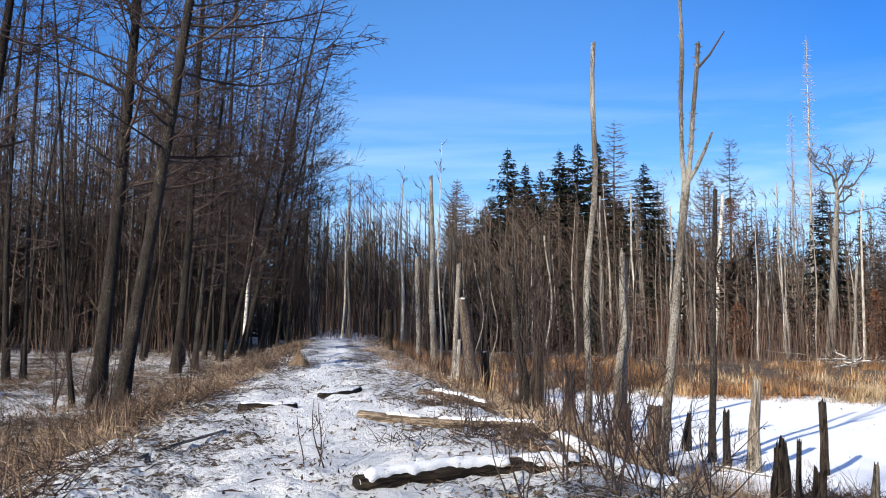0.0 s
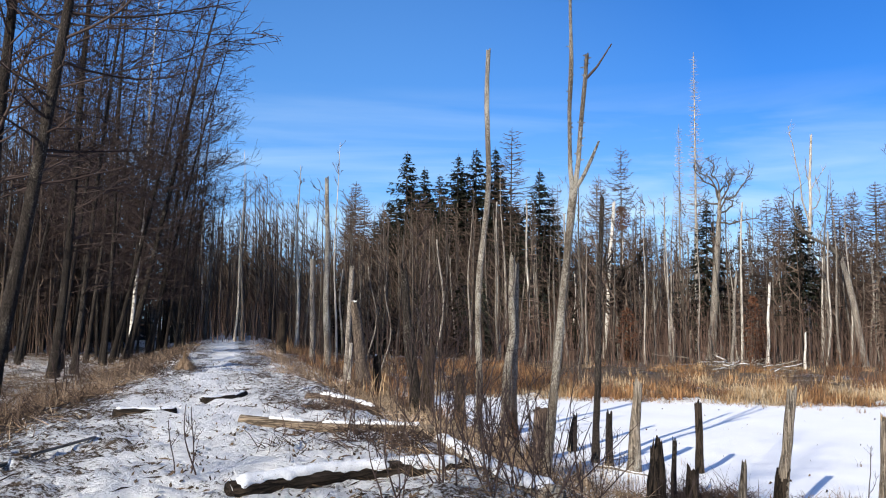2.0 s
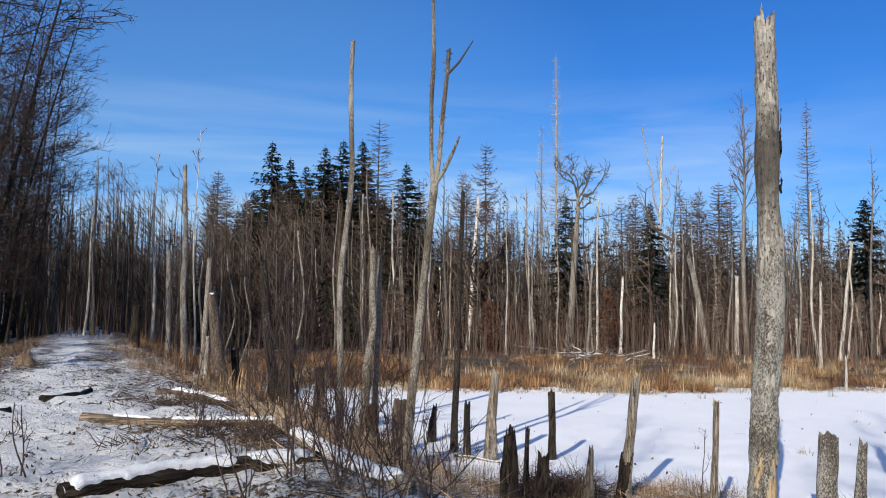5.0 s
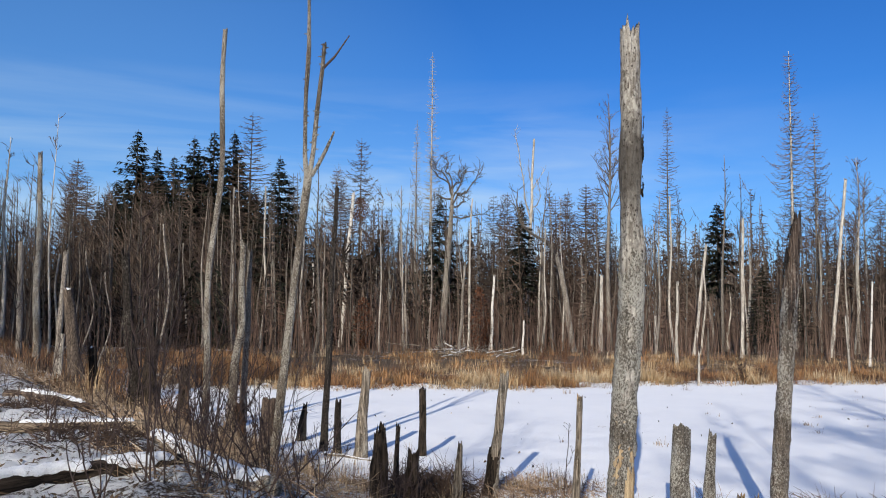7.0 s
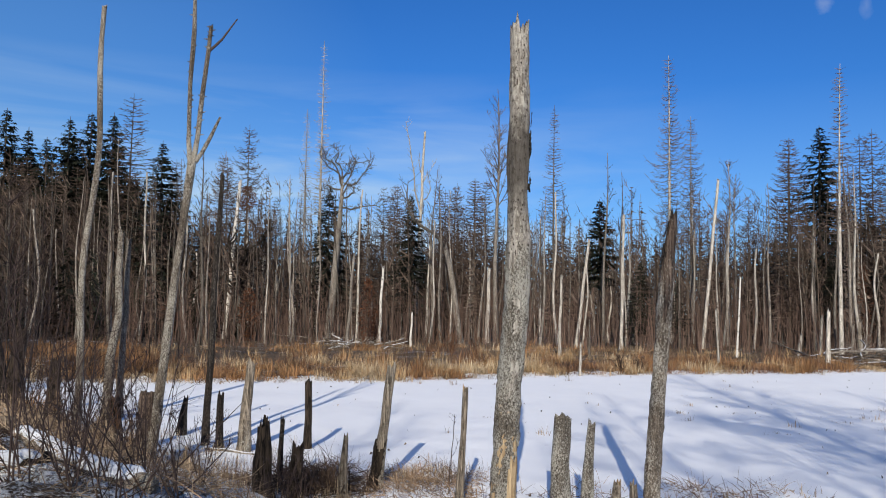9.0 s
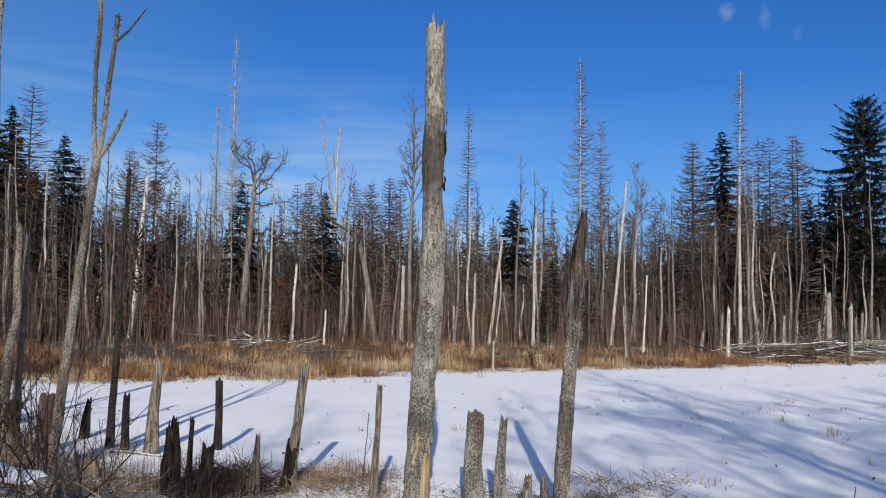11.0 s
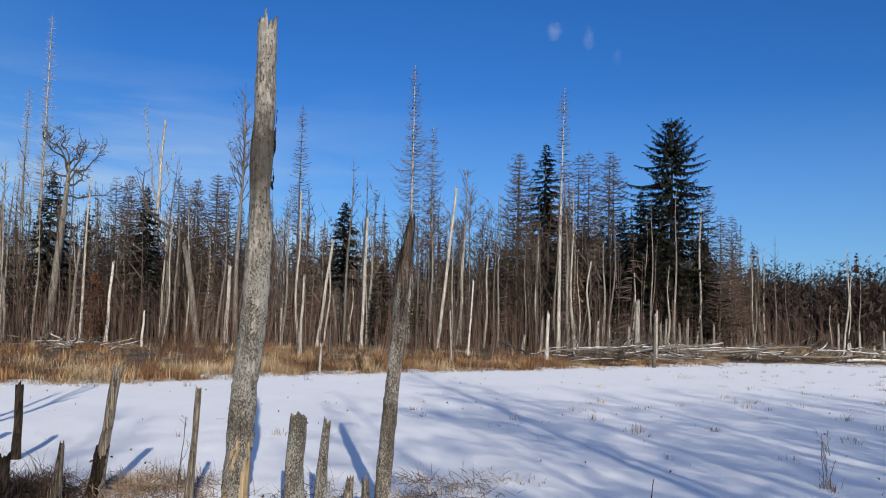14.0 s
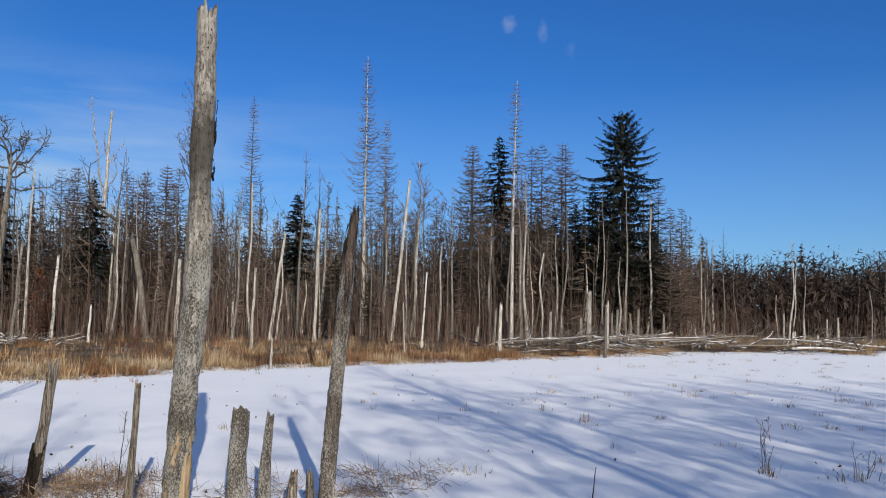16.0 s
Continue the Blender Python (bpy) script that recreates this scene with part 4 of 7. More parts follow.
def hero_trunk(x, y, spine, bark_to, peel_to, label, seed, mat, bark_mat, peel_turn=1.2, flaps=()):
    """A thick dead trunk: grey wood within, ragged bark round the lower part, a peeled foot, a splintered top."""
    base = ground_z(x, y)
    tree = thing("dead_tree", label, "dead tree")
    tree.location = (x, y, base)
    pts = [(a, b, h - base if i else -0.3) for i, (a, b, h, r) in enumerate(spine)]
    radii = [r for a, b, h, r in spine]
    core, cover = Shape(), Shape()
    stem(core, pts, radii, 36, 0.17, seed, 0.30, freq=3.2)
    top = bark_to - base

    def keep(z, a):
        e = 0.45 * noise.noise(Vector((math.cos(a) * 1.5 + seed, math.sin(a) * 1.5, z * 1.2))) + 0.2 * noise.noise(Vector((math.cos(a) * 5 + seed, math.sin(a) * 5, z * 3)))
        facing = math.cos(a + peel_turn)
        hole = noise.noise(Vector((math.cos(a) * 2.2 + seed, math.sin(a) * 2.2, z * 1.7 + 9))) > 0.64
        return (z > peel_to + e or facing < 0.6 + e) and z < top + e + 0.25 * math.cos(a * 2 + seed) and not (hole and z > 1.2)

    sleeve(cover, pts, [r + 0.012 for r in radii], 44, seed, keep)
    part("wood", core, mat, tree)
    part("bark", cover, bark_mat, tree, "lichen-spotted loose bark")
    for low, high, turn, half in flaps:                # loose bark left on the bare wood
        flap = Shape()
        sleeve(flap, pts, [r + 0.03 for r in radii], 44, seed + low, lambda z, a: low - base + 0.12 * math.sin(a * 7) < z < high - base + 0.15 * math.sin(a * 9 + 1) and math.cos(a - turn) > math.cos(half) + 0.12 * math.sin(z * 11))
        part("bark", flap, ALDER, tree, "dark flap of loose bark")
    return tree


hero_trunk(8.47, 9.97, [(0.035, -0.035, -1.6, 0.205), (0.07, -0.06, -0.8, 0.178), (0.11, -0.09, 0.3, 0.175), (0.19, -0.145, 1.5, 0.185), (0.205, -0.155, 2.5, 0.178),
                        (0.185, -0.145, 3.3, 0.163), (0.19, -0.15, 4.0, 0.168), (0.195, -0.155, 5.0, 0.150), (0.18, -0.145, 5.85, 0.145)],
           2.3, 0.85, "thick dead trunk with lichened bark and bare splintered grey top", 3.3, STAINED, HERO_BARK, 1.2, ((3.75, 4.35, -0.5, 0.5), (3.2, 3.5, -0.6, 0.3)))
hero_trunk(10.18, 8.49, [(-0.02, 0.02, -1.6, 0.12), (0.03, -0.03, -0.6, 0.106), (0.08, -0.10, 0.6, 0.097), (0.12, -0.15, 1.5, 0.10), (0.15, -0.19, 2.1, 0.098), (0.19, -0.23, 2.6, 0.078), (0.215, -0.26, 2.9, 0.045)],
           1.6, 0.7, "leaning dead trunk with brown bark and a dark broken top", 8.1, RUST_WOOD, DEAD_BARK, 0.4, ((2.1, 2.75, 2.6, 0.5),))


# ---- living and dead conifers behind the marsh: x, y, height of the top ----
SPRUCES = [(12.5, 97.2, 21.9), (14.9, 98.9, 20.5), (17.4, 90.4, 20.5), (20.2, 93.9, 22.0), (21.9, 91.5, 21.8), (24.5, 82.5, 17.7), (36.2, 69.4, 13.0), (41.2, 63.0, 12.0), (29.8, 85.0, 11.0),
           (83.2, 48.5, 21.8), (84.4, 37.3, 15.8), (83.1, 56.0, 7.1), (52.7, 46.2, 5.8), (54.6, 44.0, 4.2), (8.0, 104, 13.0), (10.0, 101, 15.0), (34, 95, 11.5), (26.5, 99, 14.5), (88, 41, 14), (78.5, 33.5, 13), (73.8, 30.8, 8.5), (80, 29, 11), (82, 45, 14), (85.5, 50, 17), (79, 36.5, 10), (75.0, 34.0, 9.5), (77.5, 38.5, 11.5), (72.5, 35.5, 8.0), (74.0, 41.5, 10.0), (77.0, 27.5, 9.0), (72.0, 46.5, 9.0), (80.5, 42.0, 13.0), (70.5, 40.0, 7.0)]
SPRUCES_BEHIND = [(16.2, 95.5, 19.0), (18.9, 97.5, 19.5), (22.9, 96, 19.0), (13.6, 102, 18.5), (19.3, 92, 16), (24, 90, 15), (11.5, 93, 12), (16, 91, 13), (22, 88.5, 13.5), (14.0, 96.0, 17.0), (17.8, 94.0, 17.5), (20.8, 96.5, 18.5), (23.6, 93.0, 16.5), (12.0, 99.5, 16.5), (10.6, 97.5, 14.0), (15.2, 94.5, 15.5), (19.6, 98.0, 17.5), (22.4, 94.0, 16.0), (25.0, 95.0, 15.0), (13.0, 94.0, 14.5), (17.0, 98.5, 17.0), (21.0, 92.0, 14.0), (9.4, 103.5, 14.5), (7.4, 100.0, 12.5), (11.2, 104.0, 17.0), (15.8, 102.0, 18.6), (20.0, 101.0, 18.8), (26.0, 97.0, 15.5), (28.6, 94.0, 13.0)]
spruce_kinds = [spruce_tree(11, 20.0, 0.24, 0.235, 0.16, 0.9, 0.0195), spruce_tree(12, 20.0, 0.24, 0.20, 0.2, 1.0, 0.0195), spruce_tree(13, 20.0, 0.22, 0.25, 0.15, 0.9, 0.0195)]
for ob in spruce_kinds:
    tagged(ob, "dark green spruce standing in the wood behind the marsh", "tree", "spruces of the wood")
for i, (x, y, top) in enumerate(SPRUCES + SPRUCES_BEHIND):
    size = (top - ground_z(x, y)) / 20.0
    put = place if i < 3 else again
    put(spruce_kinds[i % 3], x, y, 47 * i, size)
big = old_spruce(21, 22.2, 0.34, 4.6)
place(tagged(big, "large dark spruce with drooping tiered branches", "tree"), 76.4, 30.6)
green = spruce_tree(22, 13.2, 0.18, 0.21, 0.40, 1.3)
place(tagged(green, "small bright green spruce among bare trees", "tree"), 56.3, 54.3)

DEAD = [(6.3, 91.8, 16.9), (22.7, 87.2, 23.0), (31.6, 77.9, 19.5), (31.0, 82.5, 16.8), (45.4, 72.0, 14.3), (49.5, 70.5, 14.3), (49.9, 68.1, 14.0), (53.6, 70.0, 15.5), (55.9, 70.8, 15.8), (43.6, 72.0, 13.8),
        (83.4, 51.9, 21.0), (84.6, 43.7, 20.8), (86.6, 42.1, 20.8), (79.5, 33.4, 16.5), (79.4, 28.1, 14.6), (53.3, 72.7, 15.0)]
DEAD_BEHIND = [(18.2, 89.5, 15.5), (9.2, 96, 14.5), (14.6, 93.5, 14.5), (26.5, 86, 13.5), (47.5, 75, 12.5), (36.8, 83, 13), (57.5, 66, 12), (38.6, 88, 12.5), (68.0, 42.6, 17.4), (81.3, 39.3, 19.4), (78.0, 41.4, 19.0), (29.6, 79.8, 16.4), (52.0, 67.4, 15.0), (46.9, 65.8, 13.2), (45.2, 72.2, 14.1), (76, 25.9, 11.5), (66.2, 45.4, 12), (72, 44, 13), (74.5, 38, 13), (71, 52, 12), (84, 33, 13), (81, 26.5, 12)]
rng = random.Random(5)
dead_group = []
for i in range(26):                                   # dead spruces crowded round the living ones
    a, r = radians(rng.uniform(3.5, 18)), rng.uniform(84, 102)
    dead_group.append((r * math.sin(a), r * math.cos(a), rng.uniform(12.0, 17.5)))
dead_kinds = [dead_conifer(31, 20.0, 0.17, 0.28, 0.10, 0.018, None, None, 4.2, 0.12), dead_conifer(32, 20.0, 0.17, 0.30, 0.14, 0.0185, None, None, 4.2, -0.05), dead_conifer(33, 20.0, 0.16, 0.27, 0.10, 0.018, None, None, 4.2, 0.2)]
for ob in dead_kinds:
    tagged(ob, "grey-brown dead spruce with thin bare branches", "dead tree", "dead spruces of the wood")
for i, (x, y, top) in enumerate(DEAD + DEAD_BEHIND + dead_group):
    put = place if i < 3 else again
    put(dead_kinds[i % 3], x, y, 61 * i, (top - ground_z(x, y)) / 20.0)
# pale masts above the wood
for seed, x, y, top, width, low, what in ((41, 41.6, 82.2, 31.2, 0.055, 0.40, "very tall pale dead larch with short broken branches"), (42, 41.0, 84.5, 23.8, 0.06, 0.45, "tall pale dead larch with short broken branches"),
                                          (43, 61.99, 50.9, 25.9, 0.135, 0.36, "tall dead spruce with pale trunk and fine bare branches"), (44, 66.4, 51.9, 20.9, 0.15, 0.3, "dead spruce with fine bare branches"),
                                          (45, 60.1, 64.5, 23.4, 0.115, 0.45, "thin dead larch with a sparse crown")):
    h = top - ground_z(x, y)
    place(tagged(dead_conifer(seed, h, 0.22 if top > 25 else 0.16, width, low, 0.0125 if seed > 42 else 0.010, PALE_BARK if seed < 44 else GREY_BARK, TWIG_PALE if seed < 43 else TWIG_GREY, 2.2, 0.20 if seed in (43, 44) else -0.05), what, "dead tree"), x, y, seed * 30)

def pale_snag(x, y, top):
    """A tall barkless tree with a broken stem, one thin side stem above it and small upright branches."""
    base = ground_z(x, y)
    h = top - base
    tree = thing("dead_tree", "tall pale dead tree with upright broken limbs", "dead tree")
    tree.location, tree.rotation_euler = (x, y, base), (0, 0, radians(-33.7))
    rng = random.Random(46)
    trunk = Shape()
    pts = [(-0.30 + 0.06 * t + 0.05 * math.sin(t * 2.1), 0.05 * math.sin(t), h * 0.85 * t / 10 - 0.2 * (t == 0)) for t in range(11)]
    stem(trunk, pts, [0.23 - 0.013 * t for t in range(11)], 10, 0.12, 2.2, 0.3)
    part("trunk", trunk, PALE_BARK, tree)
    arms = [(0.60, [(-0.25, 0.9), (-0.35, 1.3), (-0.10, 1.6), (-0.30, 1.5), (-0.15, 1.2), (-0.25, 1.3), (-0.20, 1.0)], 0.09), (0.66, [(0.5, 0.3), (0.35, 0.8), (-0.1, 0.7), (-0.2, 0.6)], 0.06), (0.56, [(-0.5, 0.4), (-0.5, 0.8), (-0.1, 0.9)], 0.06),
            (0.74, [(0.3, 0.7), (0.5, 0.8), (0.3, 0.5)], 0.045), (0.78, [(-0.2, 0.6), (-0.15, 0.9), (0.1, 0.8)], 0.045), (0.5, [(0.6, 0.5), (0.5, 0.9), (0.2, 1.0)], 0.05), (0.46, [(-0.6, 0.2), (-0.5, 0.6), (-0.4, 0.9)], 0.05)]
    for t, turns, r in arms:
        limb = Shape()
        p = along(pts, t)
        line = [p]
        for du, dz in turns:
            p = (p[0] + du, p[1] + rng.gauss(0, 0.2), p[2] + dz)
            line.append(p)
        limb.tube(line, [r * (1 - 0.75 * i / len(turns)) for i in range(len(line))], 5)
        for k in range(4 * len(turns)):
            u = rng.uniform(0.15, 1.0)
            grow(limb, rng, along(line, u), norm((rng.gauss(0, 0.7), rng.gauss(0, 0.7), 1)), rng.uniform(0.35, 1.0), 0.022, 0.009, 3, 3, 0.3, 0.1)
        part("limb", limb, PALE_BARK, tree)


pale_snag(44.6, 66.7, 22.2)


def crooked_oak():
    """A stag-headed old oak: a straight heavy stem and short limbs that turn sharply."""
    rng = random.Random(51)
    tree = thing("oak_tree", "old dying oak with a heavy pale stem and crooked bare limbs", "tree")
    trunk = Shape()
    spine = [(-0.40, 0, -0.3), (-0.12, 0.05, 3.3), (0.12, 0, 6.9), (0.32, -0.1, 10.0), (0.48, 0, 12.5), (0.50, 0.1, 14.3)]
    stem(trunk, spine, [0.42, 0.33, 0.28, 0.235, 0.17, 0.11], 14, 0.14, 5.1)
    part("trunk", trunk, OAK_BARK, tree)
    limbs = [(0.92, -1.0, (-0.4, 1.0), (-0.9, 0.25), (-0.7, 0.75), (-0.2, 0.5)), (0.95, 0.5, (-0.3, 1.0), (-0.5, 1.1), (-0.6, 0.6), (0.1, 0.5)), (1.0, -0.4, (-0.1, 0.8), (-0.6, 0.6), (0.2, 0.5), (-0.3, 0.5)),
             (1.0, 0.6, (0.3, 0.7), (0.6, 0.4), (-0.3, 0.8), (0.2, 0.4)), (0.83, -0.5, (0.4, 0.9), (0.8, 0.4), (0.7, 1.1), (0.3, 1.0)), (0.80, 0.7, (0.7, 0.2), (0.7, 0.5), (-0.4, 0.6), (-0.7, 0.3)),
             (0.88, 0.2, (0.4, 0.9), (0.7, 1.1), (0.1, 0.7), (-0.3, 0.5)), (0.74, -0.3, (1.1, -0.15), (1.0, 0.2), (0.8, 0.25), (0.7, -0.1)), (0.90, 0.1, (-0.9, 0.0), (-0.6, 0.3), (-0.2, -0.5), (-0.4, -0.2))]
    for t, deep, *turns in limbs:
        limb = Shape()
        p = along(spine, t)
        line = [p]
        for du, dz in turns:
            for k in range(2):
                p = (p[0] + du * 0.5 + rng.gauss(0, 0.07), p[1] + deep * 0.35 + rng.gauss(0, 0.1), p[2] + dz * 0.5 + rng.gauss(0, 0.07))
                line.append(p)
        stem(limb, line, [0.088 - 0.0072 * i for i in range(len(line))], 6, 0.2, t * 9)
        for k in range(13):
            u = rng.uniform(0.3, 1.0)
            sub, sr, sd = grow(limb, rng, along(line, u), norm((rng.gauss(0, 1), rng.gauss(0, 0.8), rng.gauss(0.7, 0.6))), rng.uniform(0.5, 1.2), 0.03, 0.012, 5, 4, 0.5, 0.08)
            for q in range(3):
                grow(limb, rng, along(sub, rng.uniform(0.3, 1)), sideways(rng, sd[-1], 55), rng.uniform(0.25, 0.6), 0.02, 0.01, 3, 3, 0.4, 0.05)
        part("limb", limb, OAK_LIMB, tree, "dark crooked limb")
    place(tree, 35.3, 66.35, -28)


crooked_oak()
oak_two = oak_tree(52, 12.5, 0.34, -1.2, 0.5, ALDER)
place(tagged(oak_two, "dark crooked bare oak in the wood", "tree"), 26.0, 66.5, 80, 0.9)


def leaning_snag(x, y):
    """A dead trunk that leans over the marsh, broken off above one long dark limb."""
    rng = random.Random(53)
    side = norm((-y, x, 0))

    def at(a, h):
        return (side[0] * a, side[1] * a, h)

    trunk, limb = Shape(), Shape()
    stem(trunk, [at(-0.1, -0.3), at(0.25, 2.0), at(0.55, 4.2), at(0.95, 6.4), at(1.4, 8.1)], [0.30, 0.25, 0.23, 0.21, 0.17], 12, 0.12, 4.4, 0.5)
    pts = [at(1.3, 7.8), at(2.1, 8.9), at(3.5, 9.7), at(4.3, 10.6), at(4.6, 12.2), at(4.5, 13.4)]
    limb.tube(pts, [0.15, 0.13, 0.11, 0.09, 0.06, 0.02], 7)
    for i in range(14):
        twiggy(limb, rng, along(pts, rng.uniform(0.25, 1.0)), norm((side[0] * rng.uniform(-0.6, 1), side[1] * rng.uniform(-0.6, 1), rng.uniform(0.2, 1.2))), rng.uniform(0.6, 1.7), 0.035, 1.6, 3, 0.1, 50, False, 0.012)
    tree = thing("dead_tree", "leaning dead trunk broken above one long dark limb", "dead tree")
    part("trunk", trunk, GREY_BARK, tree)
    part("limb", limb, OAK_LIMB, tree, "long dark crooked limb")
    return tree


place(leaning_snag(41.0, 55.0), 41.0, 55.0)


# ---- pale single stems at the edge of the wood: x, y, lean, top, radius, kind ----
POLES = [(35.09, 58.0, 0.20, -0.12, 4.8, 0.13, 2), (33.91, 51.5, 0.05, -0.03, 1.1, 0.09, 2), (46.45, 47.2, 0.68, -0.68, 7.1, 0.14, 1), (47.38, 43.4, 0.12, -0.13, 8.8, 0.13, 1),
         (25.74, 67.3, 0.78, -0.30, 12.0, 0.19, 2), (28.2, 50.8, 0.33, -0.18, 5.1, 0.11, 0), (43.7, 54.9, 0.09, -0.07, 5.0, 0.19, 1), (29.8, 69.0, -0.05, 0.02, 5.8, 0.15, 1),
         (35.95, 37.9, 0.07, -0.06, 3.6, 0.10, 1), (28.8, 28.9, 0.03, -0.03, 0.0, 0.06, 1)]
POLES_TWO = [(55.9, 42.6, 0.76, -1.00, 12.2, 0.15, 1), (40.5, 29.7, -0.09, 0.12, 1.7, 0.065, 1), (47.0, 27.0, 0.04, -0.07, 1.7, 0.14, 1), (60.5, 26.9, 0.02, -0.04, 2.9, 0.24, 1), (52.5, 22.1, 0.02, -0.05, 1.8, 0.10, 0),
             (43.1, 47.6, -0.04, 0.03, 1.7, 0.13, 1), (49.2, 34.7, 0.16, -0.23, 4.0, 0.075, 2), (37.2, 36.6, 0.01, -0.01, 0.9, 0.07, 0), (88.4, 18.5, 0.0, 0.0, 1.6, 0.14, 1), (57.4, 24.1, 0.02, -0.06, 2.0, 0.18, 1)]
POLE_KINDS = [(GREY_BARK, "grey broken dead stem at the marsh edge"), (PALE_BARK, "pale barkless dead trunk at the edge of the wood"), (BIRCH, "broken white birch trunk at the edge of the wood")]
for x, y, dx, dy, top, r, k in POLES + POLES_TWO:
    dead_stem(x, y, dx, dy, top, r, r * 0.7, POLE_KINDS[k][0], POLE_KINDS[k][1], "snag" if k < 2 else "birch_snag", "dead tree", 0.35, 10, 0.10, 0.08, "pale stems at the edge of the wood")

# taller trees of the edge with crowns of their own: x, y, top, radius, make
EDGE = [(41.8, 61.3, 9.5, 0.15, 0), (45.6, 56.0, 20.0, 0.24, 1), (47.1, 52.1, 11.6, 0.13, 0), (65.1, 46.9, 15.7, 0.18, 2), (62.0, 33.0, 12.9, 0.15, 0), (66.6, 32.8, 8.2, 0.16, 0), (62.2, 36.7, 8.9, 0.15, 0),
        (53.5, 48.5, 9.4, 0.17, 0), (56.8, 53.7, 5.0, 0.14, 0), (67.5, 47.5, 14.5, 0.13, 2), (63.5, 49.5, 13.5, 0.12, 2), (115.6, 33.3, 11.7, 0.2, 0), (93.4, 19.0, 9.5, 0.15, 0), (65.2, 26.4, 6.0, 0.13, 0), (0.19, 55.0, 11.7, 0.14, 0), (-4.1, 59.9, 13.6, 0.10, 0), (2.5, 49.9, 12.2, 0.08, 0)]
for i, (x, y, top, r, make) in enumerate(EDGE):
    h = top - ground_z(x, y)
    limbs, reach, what = ((11, 0.14, "slim pale bare tree at the edge of the wood"), (46, 0.24, "tall grey bare tree with a one-sided crown"), (60, 0.24, "tall pale bare birch with a fine crown"))[make]
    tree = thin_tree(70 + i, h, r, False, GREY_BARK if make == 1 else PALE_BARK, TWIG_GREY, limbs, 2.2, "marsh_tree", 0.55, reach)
    place(tagged(tree, what, "tree", "bare trees at the edge of the wood"), x, y, 37 * i)
tree = dead_conifer(91, 20.2, 0.16, 0.085, 0.42, 0.013, PALE_BARK, TWIG_GREY, 3.0, -0.1, "birch_tree")
place(tagged(tree, "tall pale birch with a thin broken crown", "tree"), 54.4, 30.3, 0, 1.0, (0, 1.2))
tree = thin_tree(92, 22.0, 0.12, False, BIRCH, TWIG_DARK, 24, 2.0, "birch_tree", 0.35, 0.14)
place(tagged(tree, "white birch among the dark alders", "tree"), -9.9, 54.1, 0, 1.1, (0, 2))


# ---- the alder wood left of the track ----
alder_kinds = [alder_tree(101, 20.0, 0.18, 0.24, (0.8, 0.3), 84, 4.2, 0.33, thick=0.0085), alder_tree(102, 21.0, 0.175, 0.26, (-0.5, 0.5), 82, 4.2, 0.32, thick=0.0085), alder_tree(103, 19.0, 0.115, 0.16, (1.4, 0.0), 100, 3.5, 0.36, thick=0.0075),
               alder_tree(104, 20.0, 0.10, 0.28, (0.3, -0.6), 56, 2.4, 0.28, thick=0.0100, sides=7), alder_tree(105, 17.0, 0.08, 0.16, (0.9, 0.4), 54, 2.3, 0.28, thick=0.0095, sides=7)]
for ob in alder_kinds:
    tagged(ob, "bare dark alder with a net of fine twigs", "tree", "alders beside the track")
rng = random.Random(7)
# x, y, make, size, lean to the right in degrees, spin
ALDERS = [(-7.25, 20.6, 0, 1.0, 0, 10), (-6.4, 19.6, 1, 0.95, 8.5, 120), (-11.6, 22.0, 1, 1.0, 6, 200), (-8.7, 33.2, 0, 0.95, 2, 60), (-8.3, 34.5, 2, 1.0, 1, 30), (-7.9, 20.9, 4, 0.75, -9, 50),
          (-8.9, 44.0, 2, 1.05, 10, 80), (-8.5, 45.5, 1, 1.0, 11, 190), (-9.2, 46.5, 3, 1.0, 9, 250), (-8.6, 41.0, 3, 1.0, 3, 300), (-7.9, 48.0, 2, 1.0, 8, 20), (-7.2, 54.0, 3, 0.95, 3, 140), (-9.8, 38.5, 3, 1.05, 2, 330),
          (-9.3, 36.2, 4, 1.1, 0, 15), (-9.0, 42.3, 4, 1.15, 5, 90), (-10.0, 43.6, 3, 1.0, 4, 170), (-8.1, 50.5, 2, 1.0, 9, 150), (-8.3, 57.0, 3, 1.0, 6, 210), (-7.7, 61.0, 4, 1.1, 4, 270), (-13.2, 29.0, 3, 1.05, -2, 40), (-12.8, 29.4, 4, 1.1, 4, 140)]
spots, stood = [], set()
for x, y, k, size, tilt, spin in ALDERS:
    (again if k in stood else place)(alder_kinds[k], x, y, spin, size, (0, tilt))
    stood.add(k)
    spots.append((x, y))
tries = 0
while len(spots) < 112 and tries < 4000:
    tries += 1
    y = rng.uniform(37, 92)
    x = axis_x(y) - 4.8 - (3 + 0.30 * y) * rng.random() ** 1.3
    if all((x - a) ** 2 + (y - b) ** 2 > 3.0 for a, b in spots) and math.degrees(math.atan2(x, y)) > -42:
        for j in range(rng.choice((1, 1, 2, 3))):              # alders stand in clumps, their stems spreading
            a = rng.uniform(0, 6.28)
            spots.append((x + 0.45 * math.cos(a), y + 0.45 * math.sin(a)))
            again(alder_kinds[rng.choice((3, 4, 3, 4, 2))], spots[-1][0], spots[-1][1], rng.uniform(0, 360), rng.uniform(0.7, 1.12), (rng.gauss(0, 1.5) - 3 * math.sin(a), rng.gauss(1, 2) + 3.5 * math.cos(a)))

